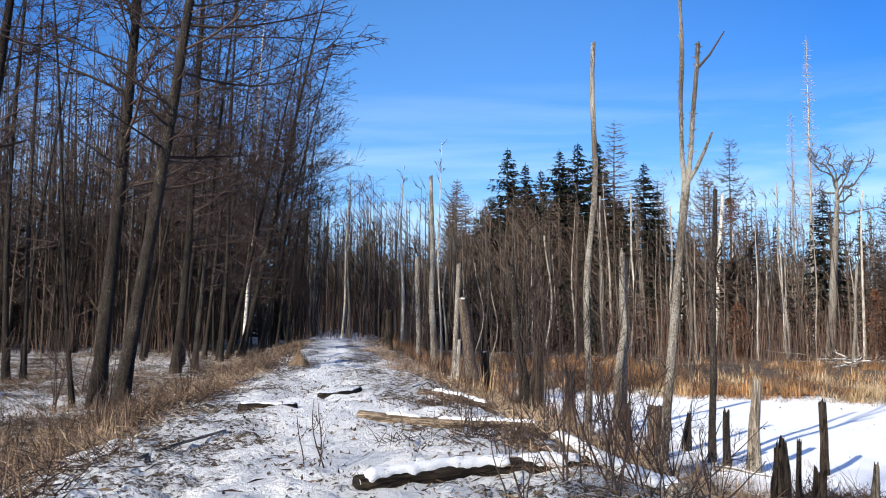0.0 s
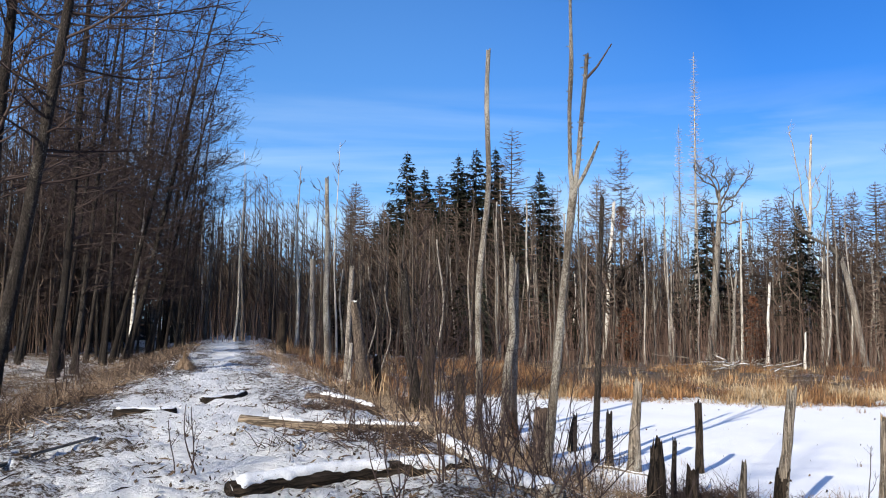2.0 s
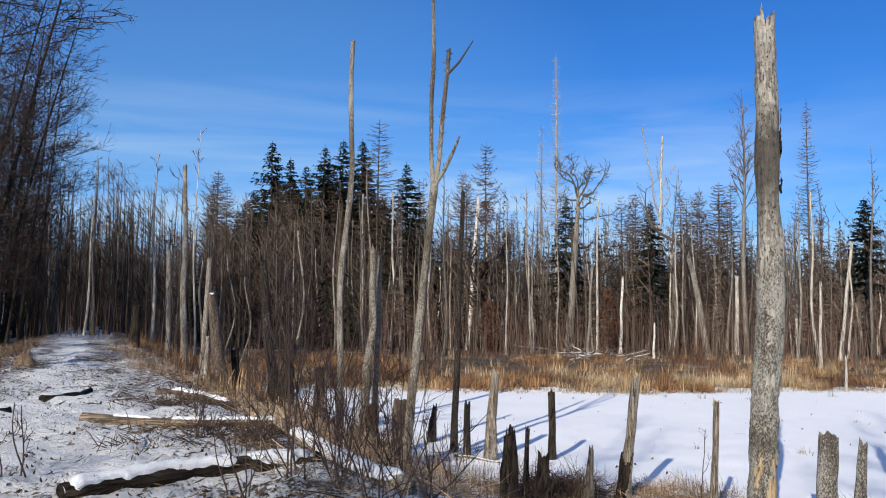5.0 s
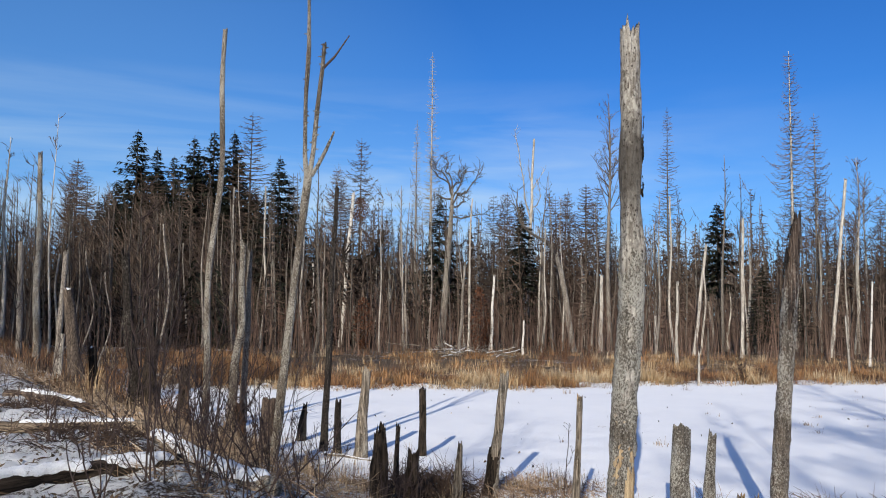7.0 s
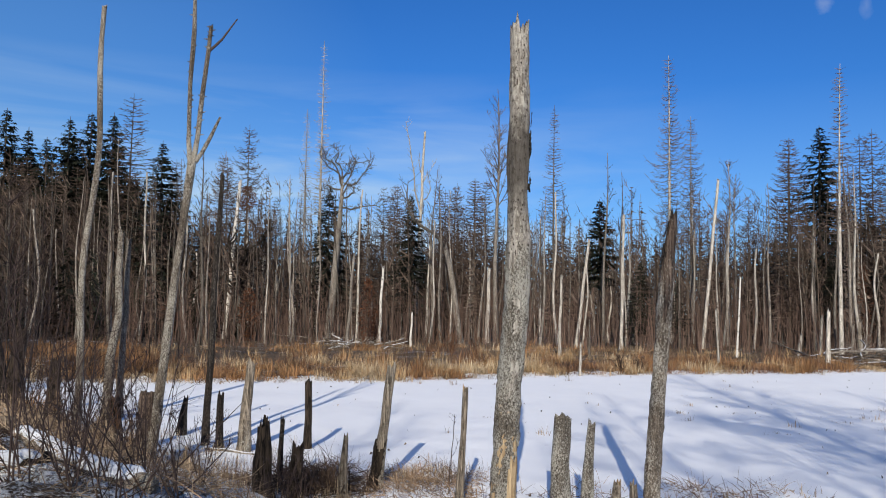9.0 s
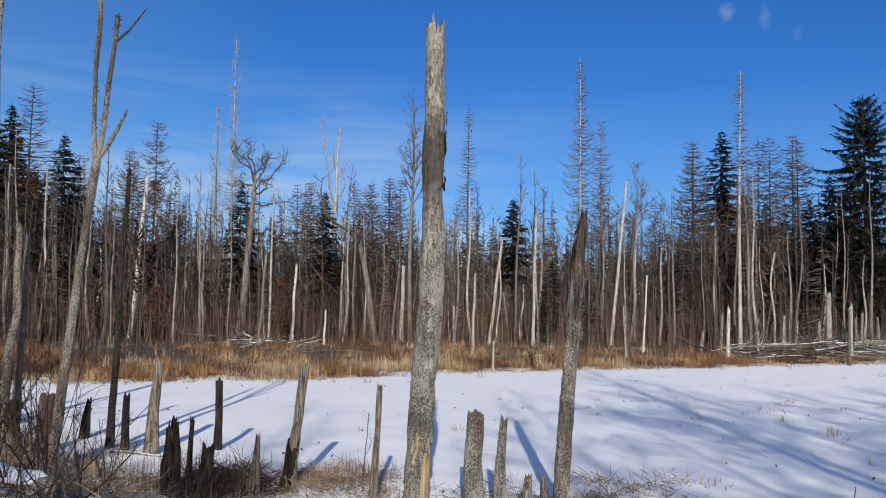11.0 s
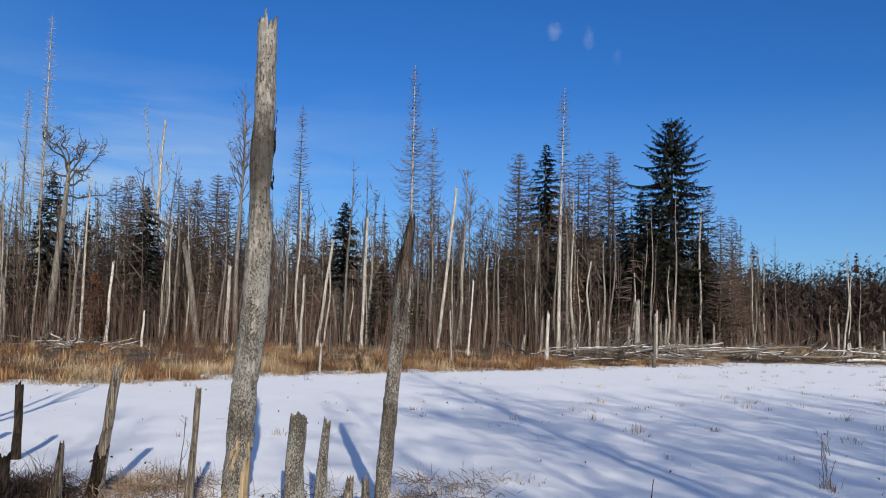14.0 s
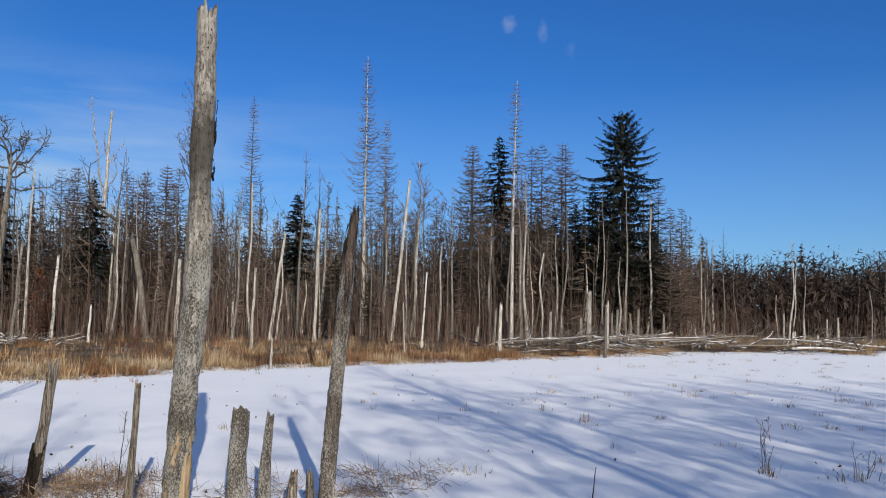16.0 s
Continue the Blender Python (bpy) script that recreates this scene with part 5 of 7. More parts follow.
# alders on the dam behind the camera, whose shadows cross the pond
for x, y, k, size in ((-2.0, -14.0, 0, 1.15), (-5.9, -13.4, 3, 1.0), (-0.2, -16.5, 2, 1.1), (2.6, -17.0, 3, 1.0), (4.6, -21.7, 1, 1.0), (7.5, -22.0, 2, 1.1), (9.5, -25.0, 1, 1.0), (1.0, -24.0, 2, 1.1), (12.0, -24.0, 2, 1.0), (-9.0, -15.8, 3, 1.0), (-13.6, -11.6, 4, 1.1), (-6.6, -18.5, 4, 1.1),
                      (3.5, -24.5, 2, 1.0), (6.0, -26.5, 0, 1.0), (10.4, -21.0, 2, 1.0), (-1.5, -21.0, 2, 1.0), (14.5, -27.0, 2, 1.0), (17.0, -24.0, 0, 0.9), (1.6, -19.4, 1, 0.95), (5.4, -18.6, 2, 0.9), (8.6, -18.2, 3, 1.0), (13.4, -20.6, 1, 0.9), (19.6, -21.6, 2, 0.9), (-3.6, -17.6, 1, 1.0), (-4.4, -15.4, 3, 1.0), (-16.5, -15.4, 4, 1.0), (-15.4, -13.0, 3, 1.0)):
    again(alder_kinds[k], x, y, 90 * k + 10 * x, size)


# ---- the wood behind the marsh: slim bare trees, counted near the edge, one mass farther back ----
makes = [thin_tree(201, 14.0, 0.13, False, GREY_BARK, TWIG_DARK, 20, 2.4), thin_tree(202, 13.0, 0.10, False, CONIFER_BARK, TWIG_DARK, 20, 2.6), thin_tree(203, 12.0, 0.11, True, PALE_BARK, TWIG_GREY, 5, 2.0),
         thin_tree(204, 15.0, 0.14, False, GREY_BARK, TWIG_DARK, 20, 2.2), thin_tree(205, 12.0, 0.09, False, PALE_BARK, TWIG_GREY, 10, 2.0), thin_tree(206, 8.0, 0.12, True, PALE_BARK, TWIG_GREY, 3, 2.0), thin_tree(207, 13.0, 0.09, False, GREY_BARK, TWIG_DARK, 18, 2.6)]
for ob in makes:
    tagged(ob, "slim grey bare tree of the marsh wood", "tree", "slim trees of the marsh wood")


def wood_edge(az):
    """Distance at which the wood begins, by bearing."""
    pts = [(-9, 62), (-3, 58), (2, 58), (8, 60), (14, 58), (20, 60), (30, 66), (45, 66), (55, 68), (65, 66), (72, 88), (78, 112), (90, 118), (110, 118)]
    for (a0, r0), (a1, r1) in zip(pts, pts[1:]):
        if az <= a1:
            return r0 + (r1 - r0) * max(az - a0, 0) / (a1 - a0)
    return 118


placed = []
rng = random.Random(17)
used = set()
while len(placed) < 290:
    az = rng.uniform(-7, 92)
    r = wood_edge(az) + 34 * rng.random() ** 1.3
    x, y = r * math.sin(radians(az)), r * math.cos(radians(az))
    if any((x - a) ** 2 + (y - b) ** 2 < 1.0 for a, b in placed):
        continue
    placed.append((x, y))
    k = rng.choice((0, 0, 1, 1, 2, 3, 3, 4, 4, 5, 6, 6) if az > 13 else (0, 1, 1, 2, 4, 5, 6, 6))
    low = 0.62 if az > 72 else 1.0
    size = rng.uniform(0.7, 1.12) * (1.0 if az > 12 else 0.85) * (low + (1 - low) * 0.5)
    if k in used:
        again(makes[k], x, y, rng.uniform(0, 360), size, (rng.gauss(0, 1.6), rng.gauss(0, 1.6)))
    else:
        used.add(k)
        place(makes[k], x, y, 0, size)


saplings = [thin_tree(211, 5.0, 0.022, False, ALDER, TWIG_DARK, 16, 3.0, "sapling", 0.2, 0.28, 0.005), thin_tree(212, 6.5, 0.03, False, ALDER, TWIG_DARK, 14, 2.4, "sapling", 0.3, 0.22, 0.006), thin_tree(213, 4.0, 0.03, True, GREY_BARK, TWIG_DARK, 5, 2.0, "sapling", 0.3, 0.2, 0.006)]
for ob in saplings:
    tagged(ob, "thin bare sapling in the marsh beside the track", "tree", "saplings in the marsh")
rng = random.Random(19)
count = 0
while count < 30:
    y = rng.uniform(17, 52)
    x = axis_x(y) + rng.uniform(3.3, 4.5 + 0.34 * y) * (1 if rng.random() < 0.9 else 0.9)
    if y < shore_y(x) + 0.5 and x - axis_x(y) > 6.0:
        continue
    put = place if count < 3 else again
    put(saplings[count % 3], x, y, rng.uniform(0, 360), rng.uniform(0.6, 1.25), (rng.gauss(0, 3), rng.gauss(0, 3)))
    count += 1


def far_wood():
    """The mass of the wood farther back: stems, sprays of fine twigs and a few shaded young conifers."""
    rng = random.Random(23)
    stems, dim, sprays, dark = Shape(), Shape(), Shape(), Shape()
    for i in range(3650):
        az = rng.uniform(-48, 104) if i < 2750 else rng.uniform(-44, -8) if i < 3250 else rng.uniform(-8, 10)
        r = rng.uniform(52, 120) if az < -8 else wood_edge(az) + 6 + 84 * rng.random()
        x, y = r * math.sin(radians(az)), r * math.cos(radians(az))
        if az < -8 and x - axis_x(y) > -9 or az > 74 and i % 5 < 3:
            continue
        z, h = ground_z(x, y) - 0.1, rng.uniform(8.5, 14.0) * (0.8 if az > 74 else 1.55 if az < -8 else 1.0)
        bx, by = rng.gauss(0, 0.5), rng.gauss(0, 0.5)
        # dark bark left of the track; elsewhere two in five stems darkened as shade
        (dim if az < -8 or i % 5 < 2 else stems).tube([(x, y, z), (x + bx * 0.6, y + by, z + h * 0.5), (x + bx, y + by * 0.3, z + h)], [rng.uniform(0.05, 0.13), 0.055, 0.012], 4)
        if i % 4 == 0 and az > 16:                     # a bare conifer
            for j in range(72):
                t = rng.uniform(0.12, 1.0)
                a, k = rng.uniform(0, 6.28), (0.25 + (1.0 - t) * 2.6) * rng.uniform(0.5, 1.1)
                q = (x + bx * t, y + by * t * 0.6, z + h * t)
                sprays.tri((q[0] - math.sin(a) * 0.035, q[1] + math.cos(a) * 0.035, q[2] - 0.05), (q[0] + math.sin(a) * 0.035, q[1] - math.cos(a) * 0.035, q[2] + 0.06), (q[0] + math.cos(a) * k, q[1] + math.sin(a) * k, q[2] + rng.uniform(-0.35, 0.15) * k))
            continue
        for j in range(13):
            t = rng.uniform(0.1, 1.0)
            a, e = rng.uniform(0, 6.28), rng.uniform(0.4, 1.9)
            s = rng.uniform(0.7, 2.0) * (1.2 - 0.7 * t)
            q = (x + bx * t, y + by * t * 0.6, z + h * t)
            tip = (q[0] + math.cos(a) * s, q[1] + math.sin(a) * s, q[2] + e * s)
            w = rng.uniform(0.04, 0.10) * (1.0 if t < 0.65 else 0.5)
            sprays.tri(q, (q[0] + w, q[1] - w, q[2] + w), tip)
            for k in range(4):
                u = rng.uniform(0.2, 0.95)
                b = tuple(q[c] + (tip[c] - q[c]) * u for c in range(3))
                sprays.tri(b, (b[0] + 0.03, b[1] - 0.03, b[2] + 0.04), (b[0] + rng.uniform(-0.7, 0.7), b[1] + rng.uniform(-0.7, 0.7), b[2] + rng.uniform(0.2, 1.0)))
    for i in range(560):
        az = rng.uniform(-48, 104) if i < 330 else rng.uniform(2, 22) if i < 420 else rng.uniform(-46, -9)
        r = rng.uniform(62, 140) if az < -8 else wood_edge(az) + (rng.uniform(16, 90) if i < 330 or i >= 420 else rng.uniform(9, 34))
        x, y = r * math.sin(radians(az)), r * math.cos(radians(az))
        if az < -8 and x - axis_x(y) > -10:
            continue
        if az > 74 and i % 5:
            continue
        z, h = ground_z(x, y), rng.uniform(4.0, 8.0) if az > -8 else rng.uniform(9.0, 17.0)
        for j in range(110):
            t = rng.random() ** 1.2
            a, s = rng.uniform(0, 6.28), (1.05 - t) * rng.uniform(0.5, 1.2) * h * 0.24
            q = (x, y, z + h * t)
            tip = (x + math.cos(a) * s, y + math.sin(a) * s, z + h * t - 0.3 * s)
            dark.tri((q[0], q[1], q[2] + 0.05), (tip[0] - math.sin(a) * 0.09 * s, tip[1] + math.cos(a) * 0.09 * s, tip[2]), (tip[0] + math.sin(a) * 0.09 * s, tip[1] - math.cos(a) * 0.09 * s, tip[2] - 0.15))
    holder = thing("far_wood", "dense mass of bare grey-brown trees deep in the wood", "woods", kind="stuff")
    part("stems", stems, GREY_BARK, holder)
    part("dark_stems", dim, CONIFER_BARK, holder, "dark-barked stems, some only darkened for the wood's shade")
    part("twigs", sprays, WOOD_DEPTH, holder, smooth=False)
    part("young_spruce", dark, NEEDLES, holder, smooth=False)


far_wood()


def distant_forest():
    """The closed forest beyond: bare crowns and thin conifers out to where nothing shows between them."""
    rng = random.Random(25)
    s = Shape()
    for i in range(1700):
        az = rng.uniform(-62, 125) if i < 1300 else rng.uniform(66, 104)
        r = rng.uniform(118, 205)
        x, y = r * math.sin(radians(az)), r * math.cos(radians(az))
        z, h = ground_z(x, y) - 0.2, rng.uniform(12, 17) * (0.92 if az > 70 else 1.3 if az < -6 else 1.2) * (0.75 + r / 640)
        conifer = rng.random() < (0.18 if az < 66 else 0.05)
        s.tube([(x, y, z), (x, y, z + h * (0.95 if conifer else 0.72))], [0.16, 0.03], 3)
        for j in range(30):
            t = 0.62 * rng.random()
            a, w = rng.uniform(0, 6.28), rng.uniform(0.3, 1.7)
            q = (x + math.cos(a) * w, y + math.sin(a) * w, z + h * t)
            c, d = rng.uniform(0.12, 0.42), rng.uniform(0, 6.28)
            s.tri((q[0] - math.cos(d) * c, q[1] - math.sin(d) * c, q[2] - rng.uniform(0.2, 0.8)), (q[0] + math.cos(d) * c, q[1] + math.sin(d) * c, q[2] - rng.uniform(0.1, 0.6)), (q[0] + rng.gauss(0, 0.5), q[1] + rng.gauss(0, 0.5), q[2] + rng.uniform(0.3, 0.9)))
        for j in range(76):
            t = rng.uniform(0.4, 1.0) if conifer else rng.uniform(0.35, 0.9)
            a = rng.uniform(0, 6.28)
            k = (0.15 + (1.0 - t) * 3.6) * rng.uniform(0.5, 1.1) if conifer else 1.9 * math.sin(math.pi * (0.15 + 0.8 * t)) * rng.uniform(0.3, 1.0)
            rise = rng.uniform(-0.45, 0.0) if conifer else rng.uniform(0.0, 1.1)
            q = (x, y, z + h * t * (1.0 if conifer else 0.9))
            if not conifer:
                q = (x + rng.gauss(0, 1.1), y + rng.gauss(0, 1.1), q[2])
            w = 0.13 if conifer else 0.07
            s.tri((q[0] - math.sin(a) * w, q[1] + math.cos(a) * w, q[2] - w), (q[0] + math.sin(a) * w, q[1] - math.cos(a) * w, q[2] + w), (q[0] + math.cos(a) * k, q[1] + math.sin(a) * k, min(q[2] + rise * k, z + h)))
    tagged(part("distant_forest", s, SHADE_WOOD, None, "", False), "closed forest far behind the marsh, darkened for its inner shade", "woods", kind="stuff")


distant_forest()


def undergrowth():
    """Brown shoots and saplings under the trees and along the marsh."""
    rng = random.Random(29)
    s = Shape()
    for i in range(19000):
        az = rng.uniform(-46, 100)
        if az < -7:
            r = rng.uniform(50, 120)
            x, y = r * math.sin(radians(az)), r * math.cos(radians(az))
            if x - axis_x(y) > -8:
                continue
        else:
            if az < 14 and rng.random() < 0.4:
                continue
            r = wood_edge(az) - 4 + 75 * rng.random() ** 1.2
            x, y = r * math.sin(radians(az)), r * math.cos(radians(az))
        z, h = ground_z(x, y) - 0.05, rng.uniform(1.0, 5.0) * (1.2 if az > 12 else 1.0)
        a, b = rng.gauss(0, 0.09) * h, rng.gauss(0, 0.09) * h
        w = rng.uniform(0.007, 0.018)
        s.tri((x - w, y + w, z), (x + w, y - w, z), (x + a, y + b, z + h))
        for k in range(4):
            t = rng.uniform(0.2, 0.9)
            q = (x + a * t, y + b * t, z + h * t)
            s.tri(q, (q[0] + 0.011, q[1] - 0.011, q[2] + 0.03), (q[0] + rng.gauss(0, 0.07) * h, q[1] + rng.gauss(0, 0.07) * h, q[2] + rng.uniform(0.1, 0.35) * h))
    ob = part("undergrowth", s, UNDER, None, "", False)
    tagged(ob, "bare brown saplings and brushwood under the trees", "undergrowth", kind="stuff")


undergrowth()


# ---- grass and brush ----
def tufts(name, label, spots, mat, blades, width, seed, spread=0.3, lean=0.35, category="grass"):
    """Clumps of blades; spots: x, y, height and size of the clump."""
    rng = random.Random(seed)
    s = Shape()
    for x, y, high, size in spots:
        tilt = rng.uniform(0, 6.28)
        for i in range(max(3, int(blades * size))):
            gx, gy = rng.gauss(0, 1), rng.gauss(0, 1)
            bx, by = x + gx * spread * size, y + gy * spread * size
            z = ground_z(bx, by) - 0.03
            out = math.hypot(gx, gy)
            a = math.atan2(gy, gx) + rng.gauss(0, 0.7) if rng.random() < 0.6 else rng.gauss(tilt, 1.0)
            k = min(abs(rng.gauss(0, lean)) * 0.6 + 0.28 * lean * out, 0.97)
            h = high * rng.uniform(0.45, 1.15) * (1.15 - 0.2 * min(out, 2.5))
            w = width * rng.uniform(0.6, 1.4)
            ca, sa = math.cos(a), math.sin(a)
            up = h * math.sqrt(1 - k * k)
            mid = (bx + ca * h * k * 0.35, by + sa * h * k * 0.35, z + up * 0.6)
            tip = (bx + ca * h * k, by + sa * h * k, z + up)
            p, q = (bx - sa * w, by + ca * w, z), (bx + sa * w, by - ca * w, z)
            m0, m1 = (mid[0] - sa * w * 0.8, mid[1] + ca * w * 0.8, mid[2]), (mid[0] + sa * w * 0.8, mid[1] - ca * w * 0.8, mid[2])
            o = len(s.v)
            s.v += [p, q, m1, m0, tip]
            s.f += [(o, o + 1, o + 2, o + 3), (o + 3, o + 2, o + 4)]
    return tagged(part(name, s, mat, None, "", False), label, category, kind="stuff")


rng = random.Random(37)
tawny, orange, red, brown, blond = [], [], [], [], []


def sward(x, y, high, size):
    """One clump, of the kind that grows in that patch of the marsh."""
    w = 1.15 * wave(x * 0.42, y * 0.14, 1.0, 21) + 0.4 * wave(x, y, 0.95, 71) + 0.05 * rng.gauss(0, 1)
    high *= 0.95 + 1.1 * wave(x, y, 0.45, 5)
    if w > 0.29:
        blond.append((x, y, high, size))
    elif w > 0.15:
        tawny.append((x, y, high, size))
    elif w > -0.20:
        orange.append((x, y, 0.9 * high, size))
    elif w > -0.33:
        red.append((x, y, 1.3 * high, size))
    else:
        brown.append((x, y, 0.6 * high, size))


for i in range(2000):
    x = rng.uniform(1, 92)
    d = 26 * rng.random() ** 1.35
    y = shore_y(x) + 0.1 + d
    if math.degrees(math.atan2(x, y)) < 1 or (x > 47 and rng.random() < 0.45):
        continue
    if d > 10 and rng.random() < 0.35 or wave(x, y, 0.22, 57) < -0.18 and d > 1.5 and rng.random() < 0.7:
        continue
    sward(x, y, rng.uniform(0.35, 0.85) * (0.55 if x > 50 else 1.0), rng.uniform(0.8, 1.6))
for i in range(700):                                  # the thick fringe along the water
    x = rng.uniform(7, 62)
    y = shore_y(x) + 0.15 + 5.0 * rng.random() ** 1.2 + 0.5 * wave(x, 0, 0.8, 3)
    sward(x, y, rng.uniform(0.35, 0.7) * (0.6 if x > 50 else 1.0), rng.uniform(0.8, 1.5))
for i in range(800):                                  # wet meadow between the track and the pond
    y = rng.uniform(19, 58)
    x = axis_x(y) + rng.uniform(3.0, 4 + 0.28 * y)
    if y < shore_y(x) + 0.3 and x - axis_x(y) > 6.2:
        continue
    (tawny, orange, orange, red, brown)[int(2.5 + 3.2 * wave(x, y, 0.2, 27) + rng.gauss(0, 0.7)) % 5].append((x, y, rng.uniform(0.4, 0.85), rng.uniform(0.5, 1.1)))
for i in range(110):                                  # taller bleached tussocks
    x = rng.uniform(8, 60)
    tawny.append((x, shore_y(x) + 18 * rng.random() ** 1.6, rng.uniform(0.55, 0.8), rng.uniform(0.9, 1.6)))
for i in range(170):                                  # open grass behind the fallen trunks
    az, r = radians(rng.uniform(70, 90)), rng.uniform(74, 104)
    tawny.append((r * math.sin(az), r * math.cos(az), rng.uniform(0.5, 0.9), rng.uniform(1.0, 1.8)))
tufts("marsh_grass", "pale tawny dry grass along the far shore", tawny, MARSH_GRASS, 60, 0.0105, 41, 0.30, 1.3)
tufts("bleached_grass", "clumps of bleached straw-pale grass in the marsh", blond, PALE_GRASS, 60, 0.0105, 39, 0.30, 1.3)
tufts("sedge", "orange-brown dry sedge along the far shore", orange, SEDGE, 60, 0.0115, 42, 0.34, 1.3)
tufts("willow_shoots", "red-brown willow shoots in the marsh", red, TWIG_RED, 60, 0.008, 43, 0.38, 0.9, "shrub")
tufts("marsh_brush", "dark brown dead herbs in the marsh", brown, BRUSH, 30, 0.010, 44, 0.5, 0.8, "shrub")

def tangle(name, label, spots, mat, count, seed, length=0.3, width=0.0022, spread=0.25, category="shrub"):
    """Dead stalks lying and leaning every way."""
    rng = random.Random(seed)
    s = Shape()
    for x, y, size in spots:
        for i in range(count):
            bx, by = x + rng.gauss(0, spread) * size, y + rng.gauss(0, spread) * size
            z = ground_z(bx, by)
            a, e = rng.uniform(0, 6.28), abs(rng.gauss(0, 0.55))
            k, w = length * rng.uniform(0.35, 1.3) * size, width * rng.uniform(0.6, 1.6)
            z += rng.uniform(0, 0.10) * size
            ca, sa, ce, se = math.cos(a), math.sin(a), math.cos(e), math.sin(e)
            m = (bx + ca * ce * k * 0.55, by + sa * ce * k * 0.55, z + se * k * 0.62)
            t = (bx + ca * ce * k, by + sa * ce * k, z + se * k * 0.95)
            o = len(s.v)
            s.v += [(bx - sa * w, by + ca * w, z - 0.01), (bx + sa * w, by - ca * w, z), (m[0] + sa * w, m[1] - ca * w, m[2] + w), (m[0] - sa * w, m[1] + ca * w, m[2] - w), t]
            s.f += [(o, o + 1, o + 2, o + 3), (o + 3, o + 2, o + 4)]
    return tagged(part(name, s, mat, None, "", False), label, category, kind="stuff")


pale, dull, herbs, tall = [], [], [], []
for i in range(6400):
    y = -5 + 58 * rng.random() ** 1.7
    right = rng.random() < 0.26
    off = 2.0 + abs(rng.gauss(0, 1.9)) if right else -2.1 - abs(rng.gauss(0, 1.9))
    if not right and rng.random() < 0.55:
        off = -rng.uniform(3, 14)
    off -= math.copysign(1.7 - half_width(y), off) if abs(off) < 4 else 0.0
    if right and off > 6.8:
        continue
    x = axis_x(y) + off
    w = wave(x, y, 0.45, 33) + 0.22 * rng.gauss(0, 1)
    row = (x, y, rng.uniform(0.6, 1.4) * (0.7 + 0.3 * min(abs(off) - 1.5, 1.5)))
    if right and w < 0.02 and rng.random() < (0.9 if y < 16 else 0.55):
        continue
    (pale if w > 0.30 else dull if w > 0.02 else herbs).append(row)
    if w > 0.05 and rng.random() < 0.22 and abs(off) > 2.6:
        tall.append((x, y, rng.uniform(0.18, 0.45), rng.uniform(0.4, 0.9)))
tangle("bank_straw", "bleached straw lying along the banks of the track", pale, STRAW, 16, 45, 0.26, 0.002, 0.2, "grass")
tangle("bank_sedge", "brown dry grass lying along the banks of the track", dull, GRASS, 11, 46, 0.28, 0.002, 0.22, "grass")
tangle("bank_herbs", "tangle of dark dead herbs and brambles on the banks", herbs, BRUSH, 10, 47, 0.42, 0.0030, 0.26)
tufts("bank_grass", "bleached dry grass tufts along the banks of the track", tall, STRAW, 16, 0.0025, 48, 0.14, 0.6)
reeds = []
for i in range(330):
    y = 8.5 + 32 * rng.random() ** 1.3
    off = -2.5 - abs(rng.gauss(0, 1.6)) + (1.7 - half_width(y))
    if wave(axis_x(y) + off, y, 0.5, 61) > -0.12:
        reeds.append((axis_x(y) + off, y, rng.uniform(0.25, 0.55), rng.uniform(0.6, 1.3)))
for i in range(60):
    reeds.append((rng.gauss(-5.9, 0.9), rng.gauss(17.6, 1.4), rng.uniform(0.3, 0.6), rng.uniform(0.7, 1.2)))
for i in range(70):
    y = rng.uniform(20, 40)
    reeds.append((axis_x(y) + half_width(y) + 0.6 + abs(rng.gauss(0, 0.7)), y, rng.uniform(0.25, 0.5), rng.uniform(0.6, 1.2)))
tufts("bank_reeds", "tan sunlit grass and sedge on the slopes of the dam", reeds, GRASS_TAN, 34, 0.0042, 49, 0.2, 0.75)


